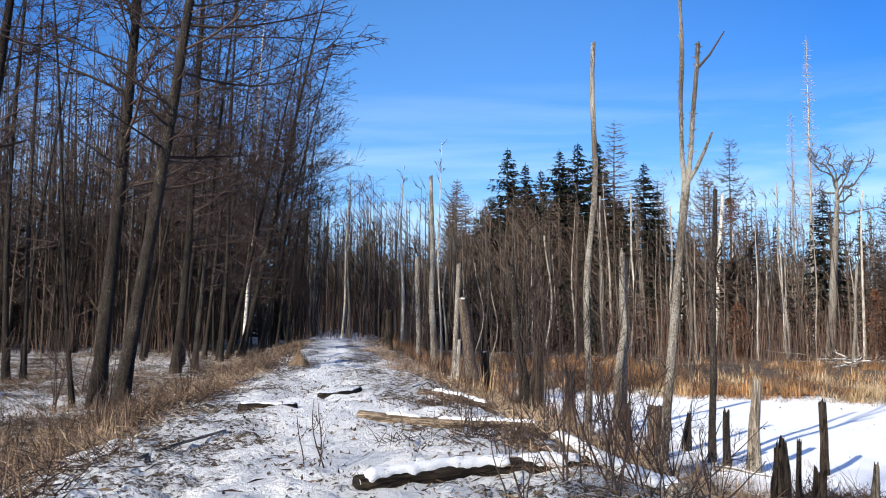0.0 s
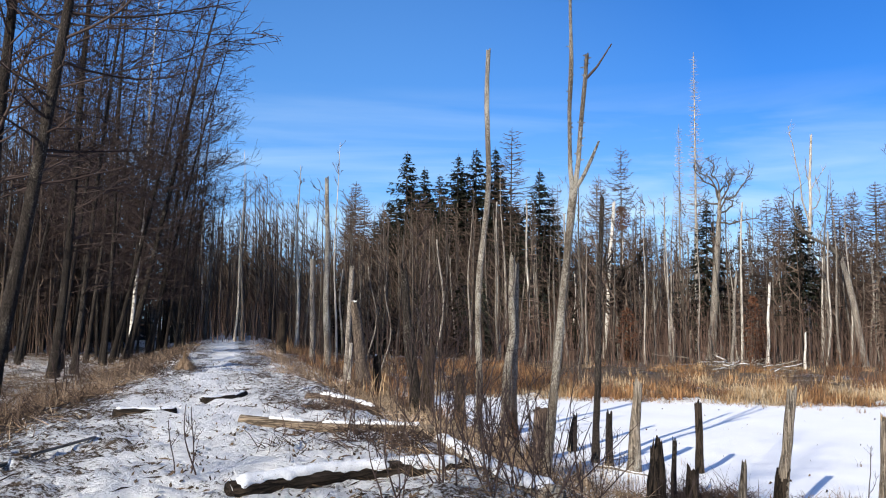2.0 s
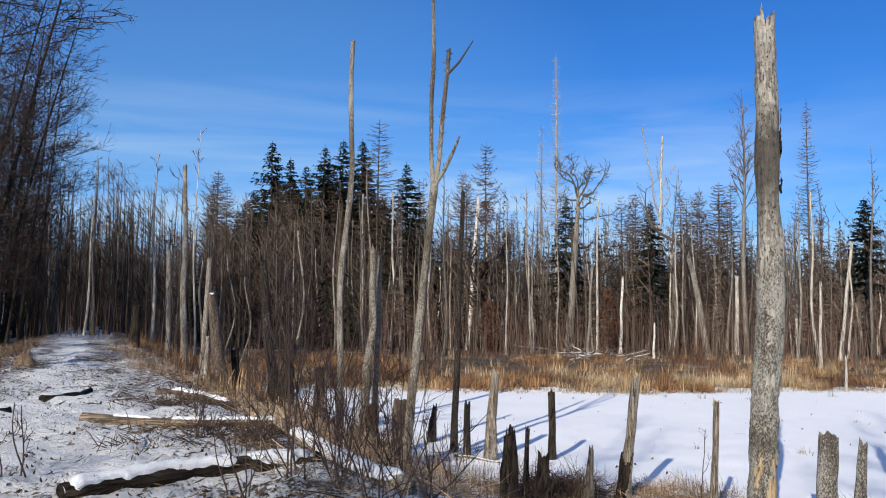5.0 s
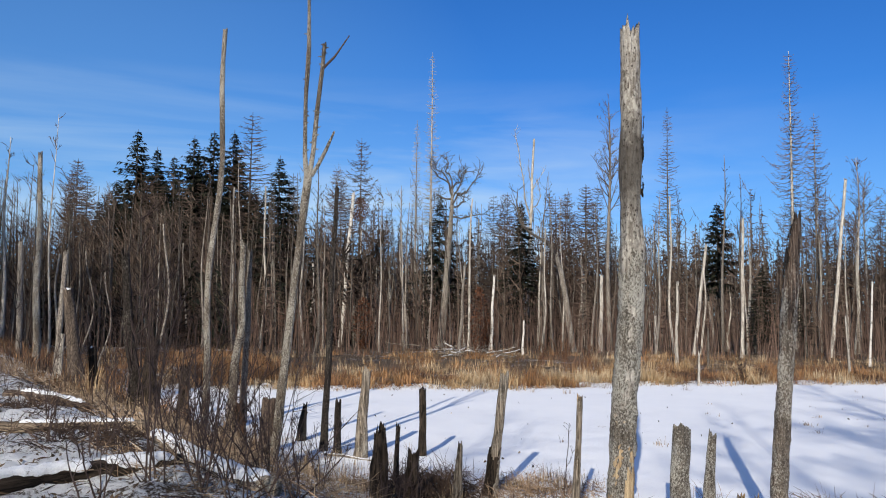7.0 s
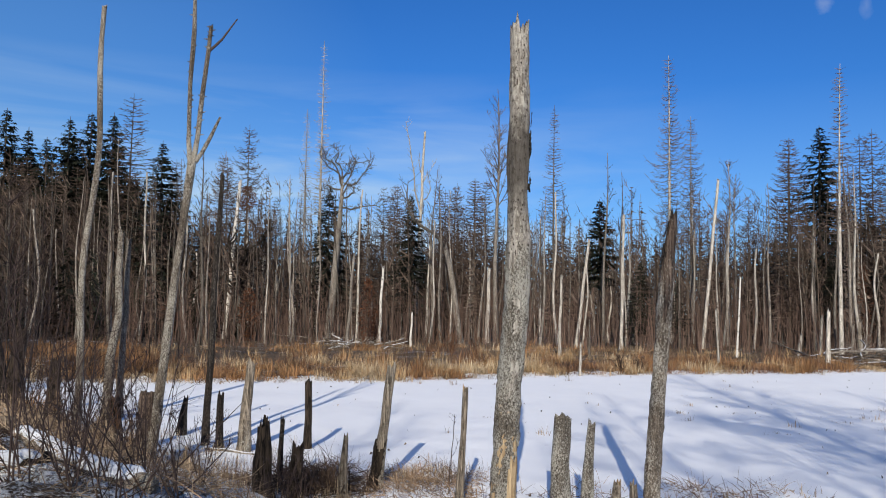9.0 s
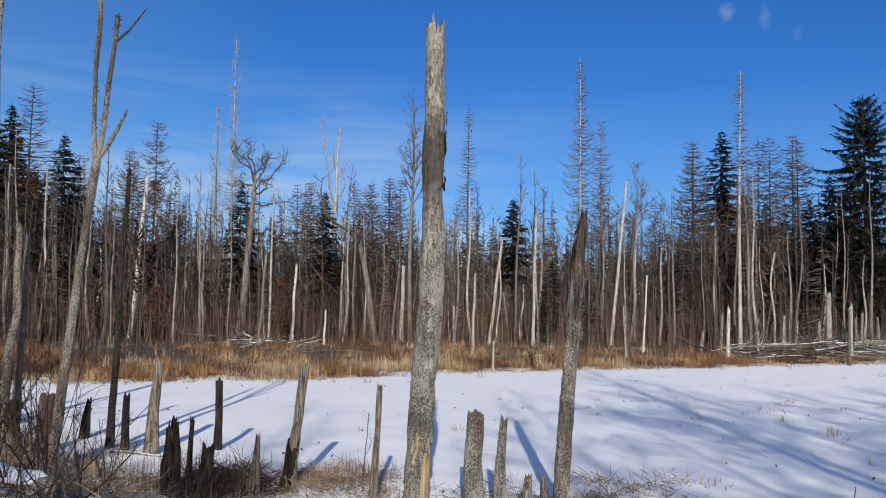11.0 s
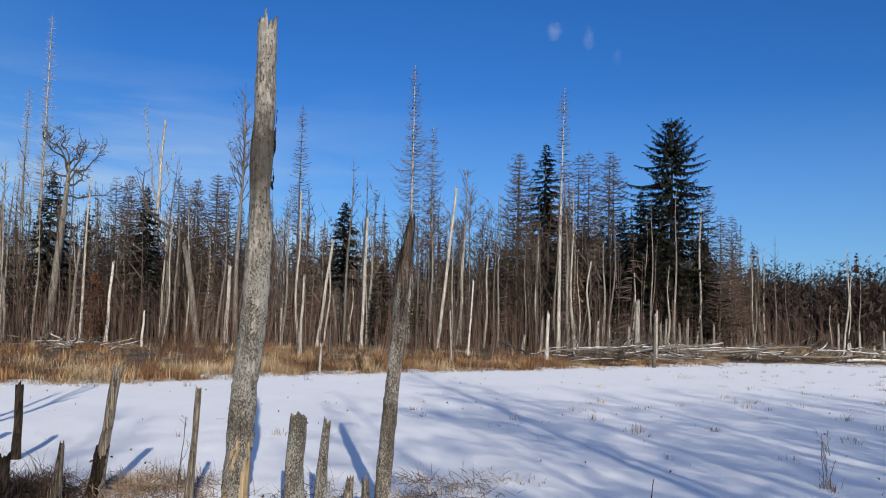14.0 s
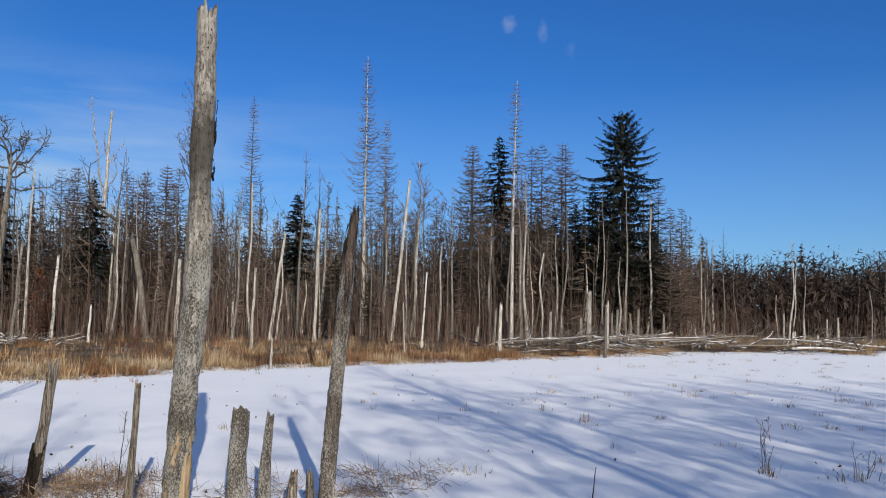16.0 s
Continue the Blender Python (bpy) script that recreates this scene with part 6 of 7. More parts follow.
# ---- fallen logs ----
def log(x0, y0, x1, y1, r0, r1, mat, label, lift=(0.0, 0.0), snow=True, group="", n=14, bend=0.06, branches=0, cap_snow=0.0):
    """A fallen stem between two places on the ground, with a bumpy cap of snow."""
    a, b = (x0, y0, ground_z(x0, y0) + r0 * 0.35 + lift[0]), (x1, y1, ground_z(x1, y1) + r1 * 0.35 + lift[1])
    length = math.dist(a, b)
    steps = max(3, int(length / 0.5))
    pts, radii = [], []
    seed = x0 * 5.1 + y0
    for i in range(steps + 1):
        t = i / steps
        w = bend * math.sin(t * 5 + seed)
        pts.append((a[0] + (b[0] - a[0]) * t - w * (b[1] - a[1]) / length - a[0], a[1] + (b[1] - a[1]) * t + w * (b[0] - a[0]) / length - a[1], a[2] + (b[2] - a[2]) * t + 0.3 * w - a[2]))
        radii.append(r0 + (r1 - r0) * t)
    holder = thing("fallen_log", label, "log", group)
    holder.location = a
    body = Shape()
    stem(body, pts, radii, n, 0.2, seed, 0.0, freq=4.0)
    body.f.append(tuple(reversed(range(n))))
    turn = Vector((b[0] - a[0], b[1] - a[1], b[2] - a[2])).to_track_quat("Z", "Y").to_matrix()
    back = turn.transposed()
    body.v = [tuple(back @ Vector(v)) for v in body.v]
    part("trunk", body, mat, holder).matrix_basis = turn.to_4x4()
    if branches:
        rng = random.Random(int(seed * 100))
        for i in range(branches):
            limbs = Shape()
            t = rng.uniform(0.25, 1.0)
            d = sideways(rng, norm((b[0] - a[0], b[1] - a[1], b[2] - a[2])), rng.uniform(30, 75))
            arm, ar, ad = grow(limbs, rng, along(pts, t), norm((d[0], d[1], abs(d[2]) * 0.8)), length * rng.uniform(0.12, 0.4), r1 * 0.55, 0.008, 4, 4, 0.3, 0.0)
            for k in range(3):
                grow(limbs, rng, along(arm, rng.uniform(0.3, 1)), sideways(rng, ad[-1], 45), length * rng.uniform(0.05, 0.16), 0.012, 0.005, 2, 3, 0.3, 0.0)
            part("branch", limbs, mat, holder)
    if snow:
        cap, rows, m = Shape(), [], 11 if n > 10 else 7
        count = max(12, int(length / 0.035)) if n > 10 else steps * 6
        dense = [along(pts, i / count) for i in range(count + 1)]
        side = norm((-(b[1] - a[1]), b[0] - a[0], 0))
        for i, p in enumerate(dense):
            t = i / count
            r = (r0 + (r1 - r0) * t)
            d = t * length
            row = []
            ends = ease(0.0, 0.05, t) * ease(1.0, 0.94, t) * ease(-0.34 - 0.3 * max(cap_snow, 0), -0.10 - 0.3 * max(cap_snow, 0), noise.noise(Vector((d * 2.6 + seed, 9.1, 0))))
            for j in range(m):
                u = -1 + 2 * j / (m - 1)
                edge = (0.80 + 0.45 * cap_snow) * (1 + 0.45 * noise.noise(Vector((d * 3.1 + seed, u > 0, 0.5))) + 0.35 * noise.noise(Vector((d * 11 + seed, u > 0, 4.5))))
                lump = 0.16 + 0.10 * cap_snow + 0.16 * noise.noise(Vector((d * 2.2 + seed, 0.3, u))) + 0.22 * noise.noise(Vector((d * 9 + seed, 2.3, u * 2.0))) + 0.20 * noise.noise(Vector((d * 26 + seed, 7.3, u * 4)))
                q = r * (1.11 + (lump * (1 - u * u) - 0.22 * u ** 6) * ends - 0.4 * (1 - ends))
                row.append(len(cap.v))
                cap.v.append((p[0] + side[0] * q * math.sin(u * edge), p[1] + side[1] * q * math.sin(u * edge), p[2] + q * math.cos(u * edge)))
            rows.append(row)
        for p, q in zip(rows, rows[1:]):
            for j in range(m - 1):
                cap.f.append((p[j], p[j + 1], q[j + 1], q[j]))
        part("snow_cap", cap, CRUST, holder, "bumpy cap of snow")
    return holder


log(-0.35, 7.12, 1.80, 8.17, 0.085, 0.090, DARK_STUMP, "dark rotten log under lumpy snow at the track edge", (0.02, 0.03), cap_snow=1.0)
log(-0.55, 11.68, 2.0, 11.15, 0.085, 0.10, BARE_LOG, "long barkless brown log with snow on top", (-0.02, 0.05), cap_snow=-0.7)
log(0.45, 15.75, 1.55, 14.2, 0.10, 0.115, RUST_WOOD, "broken rust-brown log half buried in dead grass", (0.0, 0.03), cap_snow=-0.6)
log(1.88, 10.45, 2.36, 6.9, 0.085, 0.10, POST_WOOD, "fallen log with snow along the bank", (0.06, 0.04), cap_snow=0.9)
log(-2.85, 7.25, -2.1, 10.2, 0.022, 0.016, GREY_WOOD, "thin fallen pole beside the track", (-0.015, 0.0), False)
log(-2.36, 12.75, -1.6, 13.2, 0.085, 0.06, DARK_STUMP, "short dark rotten log beside the track", (0.0, 0.0), cap_snow=-0.5)
log(-1.95, 14.4, -1.42, 15.0, 0.045, 0.035, POST_WOOD, "short dark branch lying in the snow", (-0.02, -0.03))
log(-1.35, 15.0, -0.71, 15.9, 0.08, 0.06, DARK_STUMP, "short dark log lying on the track", (0.0, 0.0), cap_snow=-0.5)
log(-1.0, 14.2, 0.5, 14.6, 0.03, 0.02, POST_WOOD, "thin stick frozen into the track", (0, 0), False)
log(0.2, 16.9, 0.7, 18.2, 0.05, 0.05, DARK_STUMP, "dark branch lying at the track edge")
log(6.55, 17.3, 7.35, 16.1, 0.03, 0.025, GREY_BARK, "thin stick lying on the pond ice", (0, 0), True)
log(2.3, 24.8, 3.4, 24.4, 0.07, 0.06, GREY_BARK, "fallen stem with snow in the marsh")

rng = random.Random(60)
for i in range(26):                                    # long trunks lying across one another on the far shore
    x = rng.uniform(50, 78)
    y = shore_y(x) + rng.uniform(2.0, 7.0)
    a, h = rng.gauss(-0.8, 0.55), rng.uniform(4.0, 9.5)
    r = rng.uniform(0.06, 0.11)
    log(x, y, x + h * math.cos(a) * 0.8, max(y + h * math.sin(a), shore_y(x + h * math.cos(a) * 0.8) + 0.6), r, r * 0.5, rng.choice((GREY_BARK, GREY_WOOD, PALE_BARK)), "long grey trunk fallen on the far shore",
        (rng.uniform(0.2, 0.9), rng.uniform(0.1, 1.5)), rng.random() < 0.6, "fallen trunks on the far shore", 8, 0.2, 4)
rng = random.Random(61)
for i in range(84):                                    # the tangle at the far end of the pond
    x = rng.uniform(46, 76)
    y = shore_y(x) + rng.uniform(0.8, 7.5)
    a, h = rng.gauss(-0.35, 0.7), rng.uniform(1.5, 6.5)
    r = rng.uniform(0.025, 0.075)
    log(x, y, x + h * math.cos(a), y + h * math.sin(a) + 1.5 * rng.random(), r, r * 0.55, rng.choice((GREY_BARK, GREY_WOOD, CONIFER_BARK, GREY_BARK)), "fallen grey trunk in the tangle on the far shore",
        (rng.uniform(0.0, 0.7), rng.choice((0.0, 0.2, 0.5, 1.1, 1.5))), rng.random() < 0.35, "fallen trunks on the far shore", 7, 0.25, 4)
for i in range(15):
    x, y = rng.gauss(28.5, 1.8), rng.gauss(49, 3.0)
    a, h = rng.uniform(0, 6.28), rng.uniform(0.8, 3.0)
    log(x, y, x + h * math.cos(a), y + h * math.sin(a), rng.uniform(0.03, 0.055), 0.02, rng.choice((PALE_BARK, GREY_WOOD)), "pale fallen branch in the marsh", (rng.uniform(0.2, 0.5), rng.uniform(0.2, 1.0)), rng.random() < 0.6, "pale branches fallen in the marsh", 7, 0.2, 5)
for i in range(16):                                    # low pale stubs at the wood's foot
    x, y = rng.uniform(56, 70), rng.uniform(24, 36)
    if y - shore_y(x) < 2:
        continue
    dead_stem(x, y, rng.gauss(0, 0.1), rng.gauss(0, 0.1), rng.uniform(-0.4, 1.8), rng.uniform(0.10, 0.2), 0.09, rng.choice((PALE_BARK, GREY_WOOD, GREY_BARK)), "low pale broken stub at the foot of the wood", "snag", "dead tree", 0.3, 9, 0.15, 0, "low stubs at the foot of the wood")
for i in range(9):
    x, y = rng.uniform(84, 100), rng.uniform(12, 20)
    dead_stem(x, y, rng.gauss(0, 0.2), 0, rng.uniform(-0.7, 1.3), 0.16, 0.1, rng.choice((DARK_STUMP, PALE_BARK)), "broken dark stub on the distant shore", "snag", "dead tree", 0.3, 9, 0.15, 0, "stubs on the distant shore")


# ---- bare shrubs ----
def shrub(x, y, height, stems, seed, mat, label, spread=0.5, density=4.0, thick=0.004, r=0.012):
    rng = random.Random(seed)
    holder = thing("bare_shrub", label, "shrub")
    holder.location = (x, y, ground_z(x, y) - 0.05)
    for i in range(stems):
        s = Shape()
        a = rng.uniform(0, 6.28)
        d = norm((math.cos(a) * spread * rng.random(), math.sin(a) * spread * rng.random(), 1))
        h = height * rng.uniform(0.6, 1.05)
        pts, radii, dirs = grow(s, rng, (rng.gauss(0, 0.06), rng.gauss(0, 0.06), 0), d, h, r * h / height, thick, 7, 5, 0.13, 0.03)
        for j in range(int(density * h)):
            t = rng.uniform(0.2, 0.98)
            e = sideways(rng, dirs[int(t * 7)], rng.uniform(30, 65))
            sub, sr, sd = grow(s, rng, along(pts, t), e, h * rng.uniform(0.15, 0.45) * (1.2 - 0.7 * t), thick * 1.2, thick * 0.5, 4, 3, 0.26, 0.08)
            for k in range(4):
                grow(s, rng, along(sub, rng.uniform(0.3, 1)), sideways(rng, sd[-1], 45), h * rng.uniform(0.05, 0.14), thick * 0.7, thick * 0.35, 2, 3, 0.2, 0.08)
        part("stem", s, mat, holder)
    return holder


SHRUBS = [(1.44, 6.78, 1.75, 3, 0.25), (1.75, 6.6, 1.15, 6, 0.8), (1.95, 7.6, 1.0, 6, 0.8), (2.2, 8.8, 1.3, 4, 0.6), (2.6, 10.4, 1.5, 5, 0.6), (2.3, 12.3, 1.6, 5, 0.6), 
          (1.6, 14.5, 0.9, 4, 0.7), (2.4, 18.5, 1.5, 4, 0.6), (3.9, 15.0, 1.6, 4, 0.6), (0.9, 11.8, 0.6, 3, 0.6), (-0.75, 7.9, 0.75, 3, 0.5), (0.75, 9.6, 0.55, 3, 0.6)]
SHRUBS += [(3.0, 9.2, 1.5, 5, 0.8), (2.7, 8.0, 1.2, 5, 0.9), (4.3, 11.2, 1.2, 5, 0.8)]
SHRUBS += [(2.1, 7.2, 1.5, 3, 0.5), (2.0, 11.4, 1.4, 3, 0.6), (1.5, 7.4, 1.1, 5, 0.9), (2.0, 6.2, 0.9, 6, 0.9), (2.6, 6.9, 0.8, 6, 0.9), (1.1, 8.6, 0.6, 5, 0.9),
           (0.9, 10.5, 0.5, 5, 0.9), (1.4, 10.2, 0.55, 5, 0.9), (0.8, 14.2, 0.6, 5, 0.9), (0.5, 13.2, 0.5, 4, 0.9)]
SHRUBS += [(2.05, 9.0, 2.1, 1, 0.2), (2.45, 10.7, 2.4, 2, 0.25), (1.9, 12.2, 2.3, 1, 0.2), (2.6, 14.3, 2.5, 2, 0.25), (1.35, 9.9, 1.5, 1, 0.3), (3.1, 9.6, 2.0, 2, 0.3), (0.95, 12.9, 1.2, 1, 0.3), (1.75, 7.9, 1.5, 2, 0.4), (3.9, 13.2, 2.2, 2, 0.25), (1.0, 6.9, 0.7, 5, 0.9), (1.9, 15.8, 1.6, 2, 0.4)]
rng = random.Random(63)
for i in range(8):
    y = rng.uniform(12, 24)
    SHRUBS.append((axis_x(y) + rng.uniform(2.6, 6.2), y, rng.uniform(0.7, 1.7), 4, 0.7))
for i, (x, y, h, k, w) in enumerate(SHRUBS):
    shrub(x, y, h, k, 300 + i, TWIG_DARK, "bare dark shrub on the bank beside the track" if x > 1 else "small bare sapling on the snowy track", w, 4.6, 0.0036, 0.0095)
for i, (x, y, h) in enumerate(((-5.6, 10.5, 1.9), (-6.4, 13.0, 2.2), (-7.5, 15.0, 2.4), (-5.0, 14.5, 1.4), (-7.9, 19.8, 3.0), (-8.8, 24.0, 2.6), (-5.2, 21.0, 1.3), (-6.5, 28.0, 1.8))):
    shrub(x, y, h, 5, 330 + i, TWIG_DARK, "bare alder shoots at the edge of the wet wood", 0.7, 3.5, 0.005, 0.018)
for i, (x, y, h) in enumerate(((-4.3, 12.4, 0.7), (-5.0, 13.0, 0.8), (-3.7, 11.6, 0.55), (-5.6, 12.2, 0.7), (-4.5, 14.4, 0.8), (-6.0, 13.6, 0.9), (-4.0, 10.2, 0.5), (-5.2, 10.6, 0.6), (-6.6, 11.2, 0.7), (-3.9, 15.6, 0.7))):
    shrub(x, y, h, 8, 380 + i, BRUSH, "low brown dead brush at the foot of the alders", 0.9, 6.0, 0.004, 0.006)
for i, (x, y, h) in enumerate(((5.75, 11.75, 0.85), (6.0, 12.0, 0.8), (6.1, 11.7, 0.6), (5.4, 11.5, 0.5), (7.0, 12.2, 0.5))):
    shrub(x, y, h, 8, 350 + i, TWIG_DARK, "dense low brush round a black stump", 0.7, 7.0, 0.004, 0.008)
for i, (x, y, h) in enumerate(((4.5, 16.4, 1.1), (3.7, 17.3, 1.0))):
    shrub(x, y, h, 8, 340 + i, TWIG_RED, "dense red-brown brush round the old stumps", 0.6, 6.0, 0.004, 0.008)
for i, (x, y, h) in enumerate(((29.0, 40.9, 1.5), (30.4, 41.6, 1.7), (32.0, 41.2, 1.4), (33.6, 40.0, 1.2), (26.5, 38.5, 1.0))):
    shrub(x, y, h, 11, 390 + i, TWIG_RED, "red-brown willow bush in the marsh", 0.8, 5.0, 0.011, 0.014)
for i, (x, y, h) in enumerate(((31.9, 29.0, 0.9), (33.0, 28.9, 0.75))):
    shrub(x, y, h, 12, 397 + i, BRUSH, "dark brown brush at the edge of the pond", 0.9, 6.0, 0.010, 0.012)
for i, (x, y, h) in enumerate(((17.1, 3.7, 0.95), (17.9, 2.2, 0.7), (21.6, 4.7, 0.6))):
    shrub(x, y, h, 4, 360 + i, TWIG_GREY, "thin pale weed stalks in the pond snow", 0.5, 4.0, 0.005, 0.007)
shrub(12.1, 4.85, 0.85, 1, 370, TWIG_DARK, "single bare stalk standing in the snow", 0.1, 1.0, 0.006, 0.014)
shrub(8.45, 11.3, 1.3, 1, 371, TWIG_DARK, "thin bare stalk beside a dead stub", 0.1, 1.5, 0.005, 0.010)


# ---- tufts on the pond and its near shore ----
rng = random.Random(67)
bent = [(30.9, 9.4, 0.22, 1.2), (27.7, 14.0, 0.2, 1.2), (21.6, 9.5, 0.3, 1.0), (44.5, 16.9, 0.3, 1.6), (23.7, 8.1, 0.2, 0.5), (37.4, 5.9, 0.22, 1.5), (17.6, 2.3, 0.35, 1.3), (17.0, 3.6, 0.3, 1.0), (13.5, 8.0, 0.3, 0.9), (11.9, 8.5, 0.3, 1.0), (14.4, 15.5, 0.25, 0.7)]
for i in range(120):
    x, y = rng.uniform(18, 66), rng.uniform(-2, 18)
    bent.append((x, y, rng.uniform(0.10, 0.30), rng.uniform(0.25, 1.1)))
for i in range(30):
    x, y = rng.uniform(12, 34), rng.uniform(8, 24)
    bent.append((x, y, rng.uniform(0.06, 0.2), rng.uniform(0.15, 0.45)))
for i in range(70):
    x = rng.uniform(10, 75)
    bent.append((x, shore_y(x) - abs(rng.gauss(0, 0.9)), rng.uniform(0.1, 0.35), rng.uniform(0.4, 1.0)))
tufts("pond_grass", "small dry grass tufts poking through the pond snow", bent, STRAW, 26, 0.009, 71, 0.2, 0.7)
edge = []
for i in range(560):
    y = rng.uniform(0.5, 22)
    x = axis_x(y) + rng.gauss(7.0, 0.9)
    edge.append((x, y, rng.uniform(0.12, 0.5), rng.uniform(0.3, 1.0)))
for i in range(60):
    edge.append((rng.gauss(8.9, 0.5), rng.gauss(12.6, 0.4), rng.uniform(0.15, 0.4), rng.uniform(0.4, 1.0)))
tufts("shore_weeds", "dry weeds standing in the snow along the near shore", edge, PALE_GRASS, 14, 0.003, 72, 0.2, 0.75)
tufts("shore_herbs", "dark dead herbs along the near shore", [(x + 0.2, y - 0.1, h * 1.1, k) for x, y, h, k in edge], BRUSH, 11, 0.0035, 73, 0.22, 0.7, "shrub")

rng = random.Random(69)
thick, dry, bank, low = [], [], [], []
for i in range(150):                                   # straw and dead herbs between the logs and shrubs of the bank
    y = rng.uniform(8.5, 21)
    bank.append((axis_x(y) + rng.uniform(2.6, 5.6), y, rng.uniform(0.7, 1.3)))
for i in range(46):
    low.append((rng.gauss(1.5, 0.6), rng.uniform(8.8, 11.0), rng.uniform(0.6, 1.1)))
for i in range(26):
    low.append((rng.gauss(0.9, 0.5), rng.uniform(12.4, 15.4), rng.uniform(0.5, 1.0)))
for i in range(46):                                    # weeds crowded round the stumps of the near shore
    thick.append((rng.gauss(6.75, 0.35), rng.gauss(12.7, 0.5), rng.uniform(0.9, 1.5)))
for x, y, spread, count in ((5.7, 13.6, 0.6, 34), (7.5, 13.6, 0.5, 30), (8.7, 12.2, 0.35, 30), (7.9, 12.0, 0.5, 22), (12.3, 8.6, 0.5, 16), (8.3, 10.9, 0.5, 16), (11.0, 8.4, 0.35, 12), (9.9, 9.6, 0.4, 8)):
    dry += [(rng.gauss(x, spread), rng.gauss(y, spread), rng.uniform(0.6, 1.2)) for i in range(count)]
tangle("slope_straw", "pale straw and dead sedge on the slope to the pond", bank, STRAW, 26, 76, 0.42, 0.0026, 0.22, "grass")
tangle("slope_herbs", "low dark dead herbs between fallen logs", low, BRUSH, 26, 77, 0.30, 0.003, 0.2)
tangle("shore_thicket", "thicket of dark dead weeds round the black stump", thick, BRUSH, 26, 74, 0.5, 0.0035, 0.16)
tangle("shore_straw", "tangle of tawny dead weeds along the near shore", dry, GRASS, 22, 75, 0.34, 0.0028, 0.18, "grass")


def tussock(x, y, high, wide, seed, mat, label):
    """A mound of old sedge: blades that rise from the middle and arch over on all sides."""
    rng = random.Random(seed)
    holder = thing("sedge_tussock", label, "grass")
    holder.location = (x, y, ground_z(x, y))
    s = Shape()
    for i in range(620):
        a, k, h = rng.uniform(0, 6.28), rng.random() ** 0.6, high * rng.uniform(0.45, 1.1)
        ca, sa, w = math.cos(a), math.sin(a), rng.uniform(0.0025, 0.005)
        pts = [(ca * wide * k * u * rng.uniform(0.8, 1.2), sa * wide * k * u * rng.uniform(0.8, 1.2), h * (u * (1.55 - 0.55 * k) - u * u * (0.55 + 0.75 * k)) * 1.2 - 0.04 * (u == 0.1)) for u in (0.1, 0.45, 0.8, 1.1)]
        o = len(s.v)
        for p in pts:
            s.v += [(p[0] - sa * w, p[1] + ca * w, p[2]), (p[0] + sa * w, p[1] - ca * w, p[2])]
        s.f += [(o + 2 * j, o + 2 * j + 1, o + 2 * j + 3, o + 2 * j + 2) for j in range(3)]
    part("clump", s, mat, holder, smooth=False)
    return holder


for i, (x, y, high, wide) in enumerate(((4.08, 15.7, 0.95, 0.42), (4.45, 15.2, 0.55, 0.35), (3.6, 17.2, 0.7, 0.4), (2.2, 18.6, 0.6, 0.4), (2.9, 16.8, 0.5, 0.4), (1.5, 19.6, 0.55, 0.4), (5.1, 14.2, 0.4, 0.35), (3.3, 12.6, 0.4, 0.35), (-2.9, 24.5, 0.6, 0.4))):
    tussock(x, y, high, wide, 500 + i, GRASS if i % 3 else STRAW, "arching mound of old tan sedge on the bank")


def specks():
    """Bark crumbs, cones and twigs scattered on the pond snow."""
    rng = random.Random(81)
    s = Shape()
    for i in range(130):
        x, y = 9 + 45 * rng.random() ** 1.5, rng.uniform(-2, 30)
        if y > shore_y(x) - 0.3 or x - axis_x(y) < 8:
            continue
        z, k = ground_z(x, y) + 0.005, rng.uniform(0.012, 0.045)
        a = rng.uniform(0, 6.28)
        ca, sa = math.cos(a) * k, math.sin(a) * k
        s.quad((x - ca, y - sa, z), (x + sa * 0.4, y - ca * 0.4, z), (x + ca, y + sa, z + 0.03), (x - sa * 0.4, y + ca * 0.4, z + 0.05))
    tagged(part("debris", s, LITTER, None, "", False), "bark crumbs and twigs scattered on the pond snow", "debris", kind="stuff")


specks()


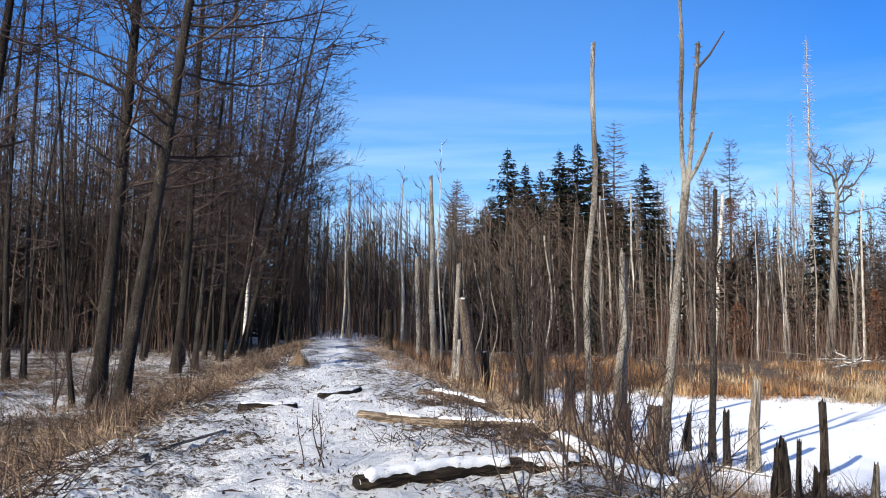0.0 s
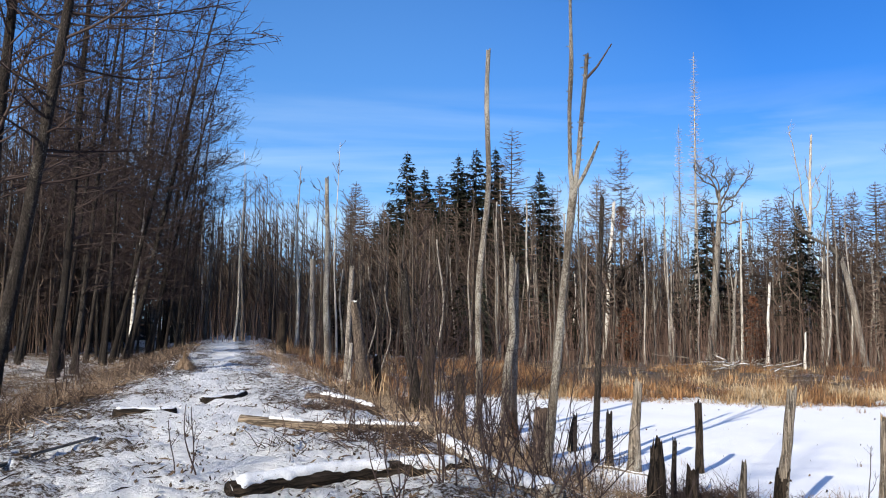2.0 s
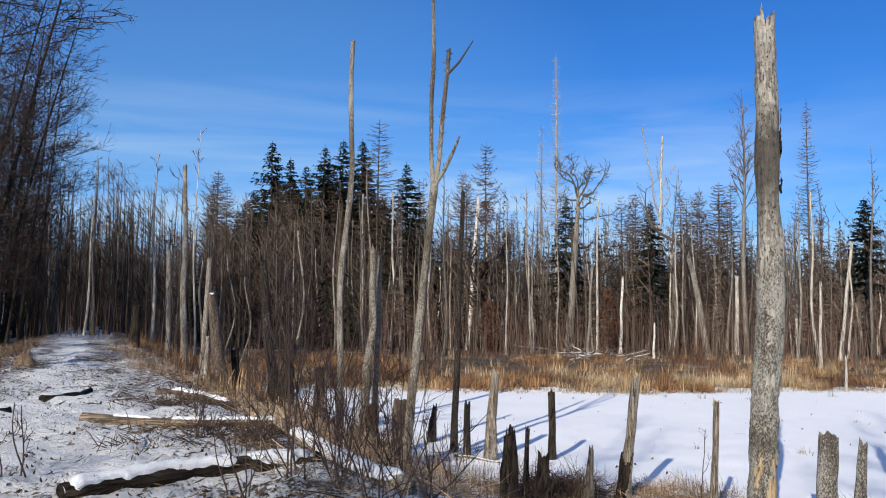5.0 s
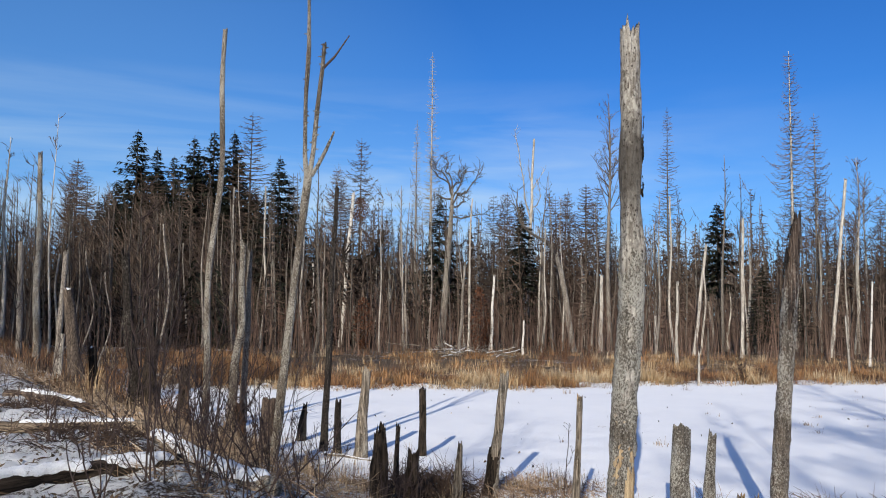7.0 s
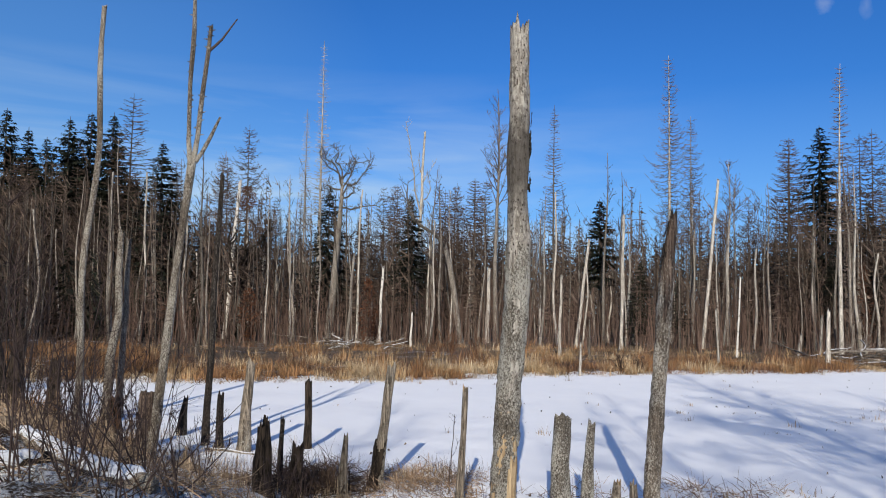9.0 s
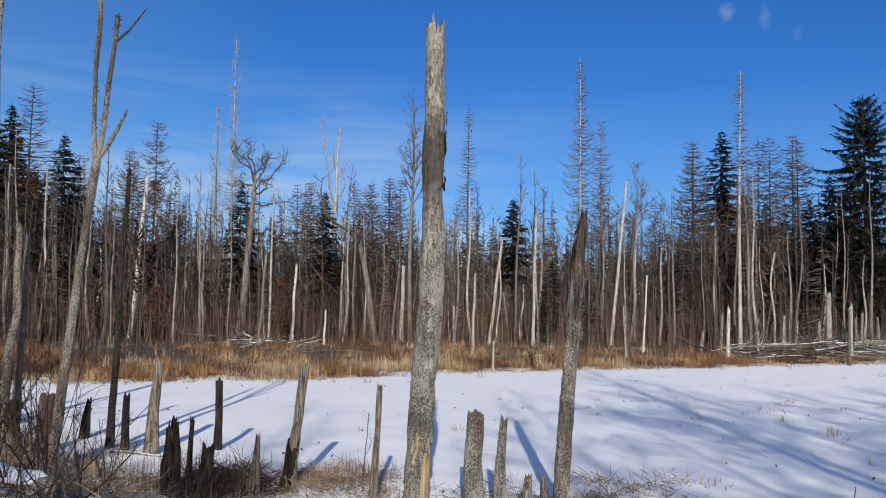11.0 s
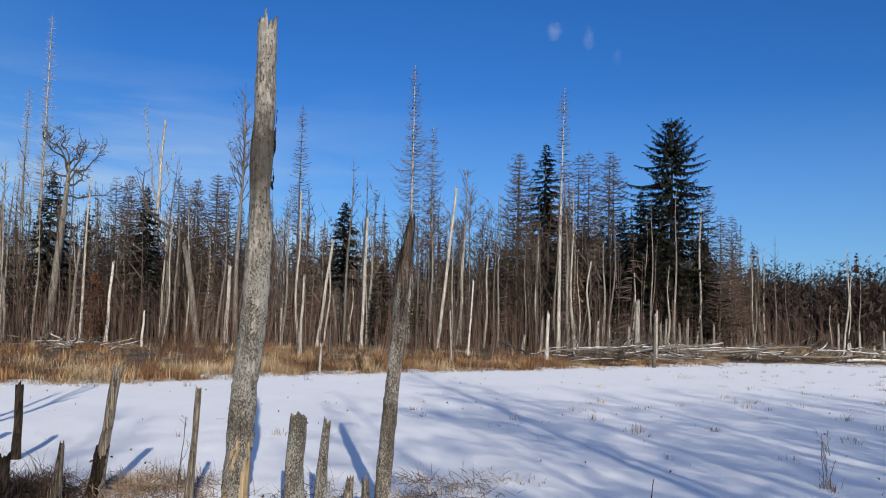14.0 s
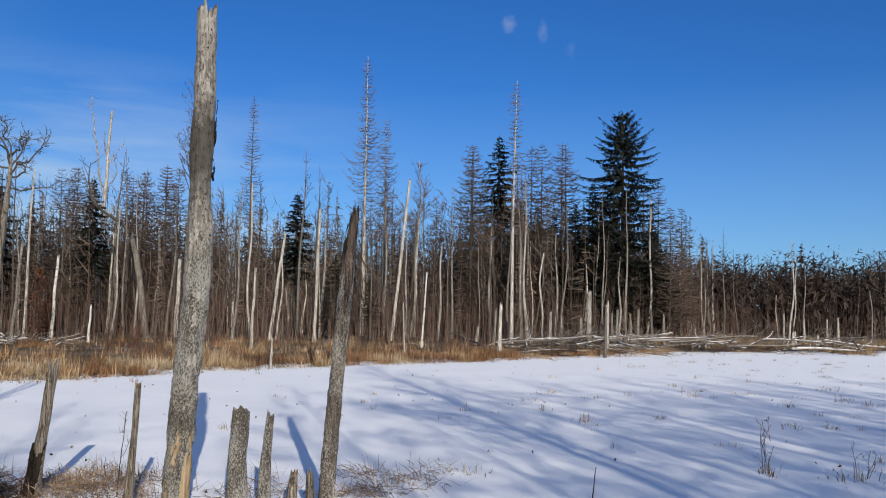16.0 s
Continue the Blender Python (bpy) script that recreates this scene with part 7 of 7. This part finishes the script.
def litter():
    """Fallen leaves, twigs and straw lying on the track."""
    rng = random.Random(83)
    s = Shape()
    for i in range(12000):
        y = 3.0 + 26 * rng.random() ** 1.6
        off = rng.gauss(0, 1.9)
        x = axis_x(y) + off
        if wave(x, y, 0.8, 51) + 0.25 * rng.gauss(0, 1) < 0.05:
            continue
        z = ground_z(x, y) + 0.012
        a, k = rng.uniform(0, 6.28), rng.uniform(0.010, 0.034)
        if rng.random() < 0.22:
            long, w = rng.uniform(0.04, 0.14), 0.0025
        else:
            long, w = k, k * 0.6
        ca, sa = math.cos(a), math.sin(a)
        s.quad((x - ca * long, y - sa * long, z - 0.01), (x - sa * w, y + ca * w, z + rng.uniform(0, 0.02)), (x + ca * long, y + sa * long, z + rng.uniform(0, 0.04)), (x + sa * w, y - ca * w, z))
    tagged(part("leaf_litter", s, LITTER, None, "", False), "fallen brown leaves and straw on the snowy track", "leaf litter", kind="stuff")


litter()


# ---- rust-leaved saplings and the brown clump in the dead spruce ----
def leafy(name, label, x, y, z0, height, width, count, seed, stem_too=True):
    rng = random.Random(seed)
    holder = thing(name, label, "tree" if stem_too else "witches broom")
    holder.location = (x, y, z0)
    if stem_too:
        s = Shape()
        s.tube([(0, 0, -0.1), (0.05, 0, height * 0.5), (0, 0.05, height)], [0.05, 0.03, 0.01], 5)
        part("trunk", s, CONIFER_BARK, holder)
    leaves = Shape()
    for i in range(count):
        a, t = rng.uniform(0, 6.28), rng.random()
        w = width * rng.random() ** 0.5 * (math.sin(math.pi * (0.12 + 0.8 * t)))
        p = (math.cos(a) * w, math.sin(a) * w, height * t)
        d, k = sideways(rng, (0, 0, 1), rng.uniform(20, 120)), rng.uniform(0.06, 0.13)
        e = sideways(rng, d, 90)
        leaves.quad((p[0] - d[0] * k, p[1] - d[1] * k, p[2] - d[2] * k), (p[0] - e[0] * k * 0.5, p[1] - e[1] * k * 0.5, p[2] - e[2] * k * 0.5), (p[0] + d[0] * k, p[1] + d[1] * k, p[2] + d[2] * k), (p[0] + e[0] * k * 0.5, p[1] + e[1] * k * 0.5, p[2] + e[2] * k * 0.5))
    part("foliage", leaves, RUST_LEAF, holder, smooth=False)


for i, (x, y, h, w) in enumerate(((33.4, 57.0, 5.0, 0.8), (25.2, 61.0, 4.0, 0.9), (69.0, 36.5, 7.0, 0.9), (22.0, 70.0, 3.5, 1.0), (36.0, 60.0, 3.0, 0.7))):
    leafy("young_beech", "young beech holding its rust-brown dead leaves", x, y, ground_z(x, y), h, w, 700, 400 + i)
leafy("witches_broom", "dense rust-brown clump in a dead spruce", 31.3, 77.4, 10.9, 2.2, 1.1, 900, 420, False)
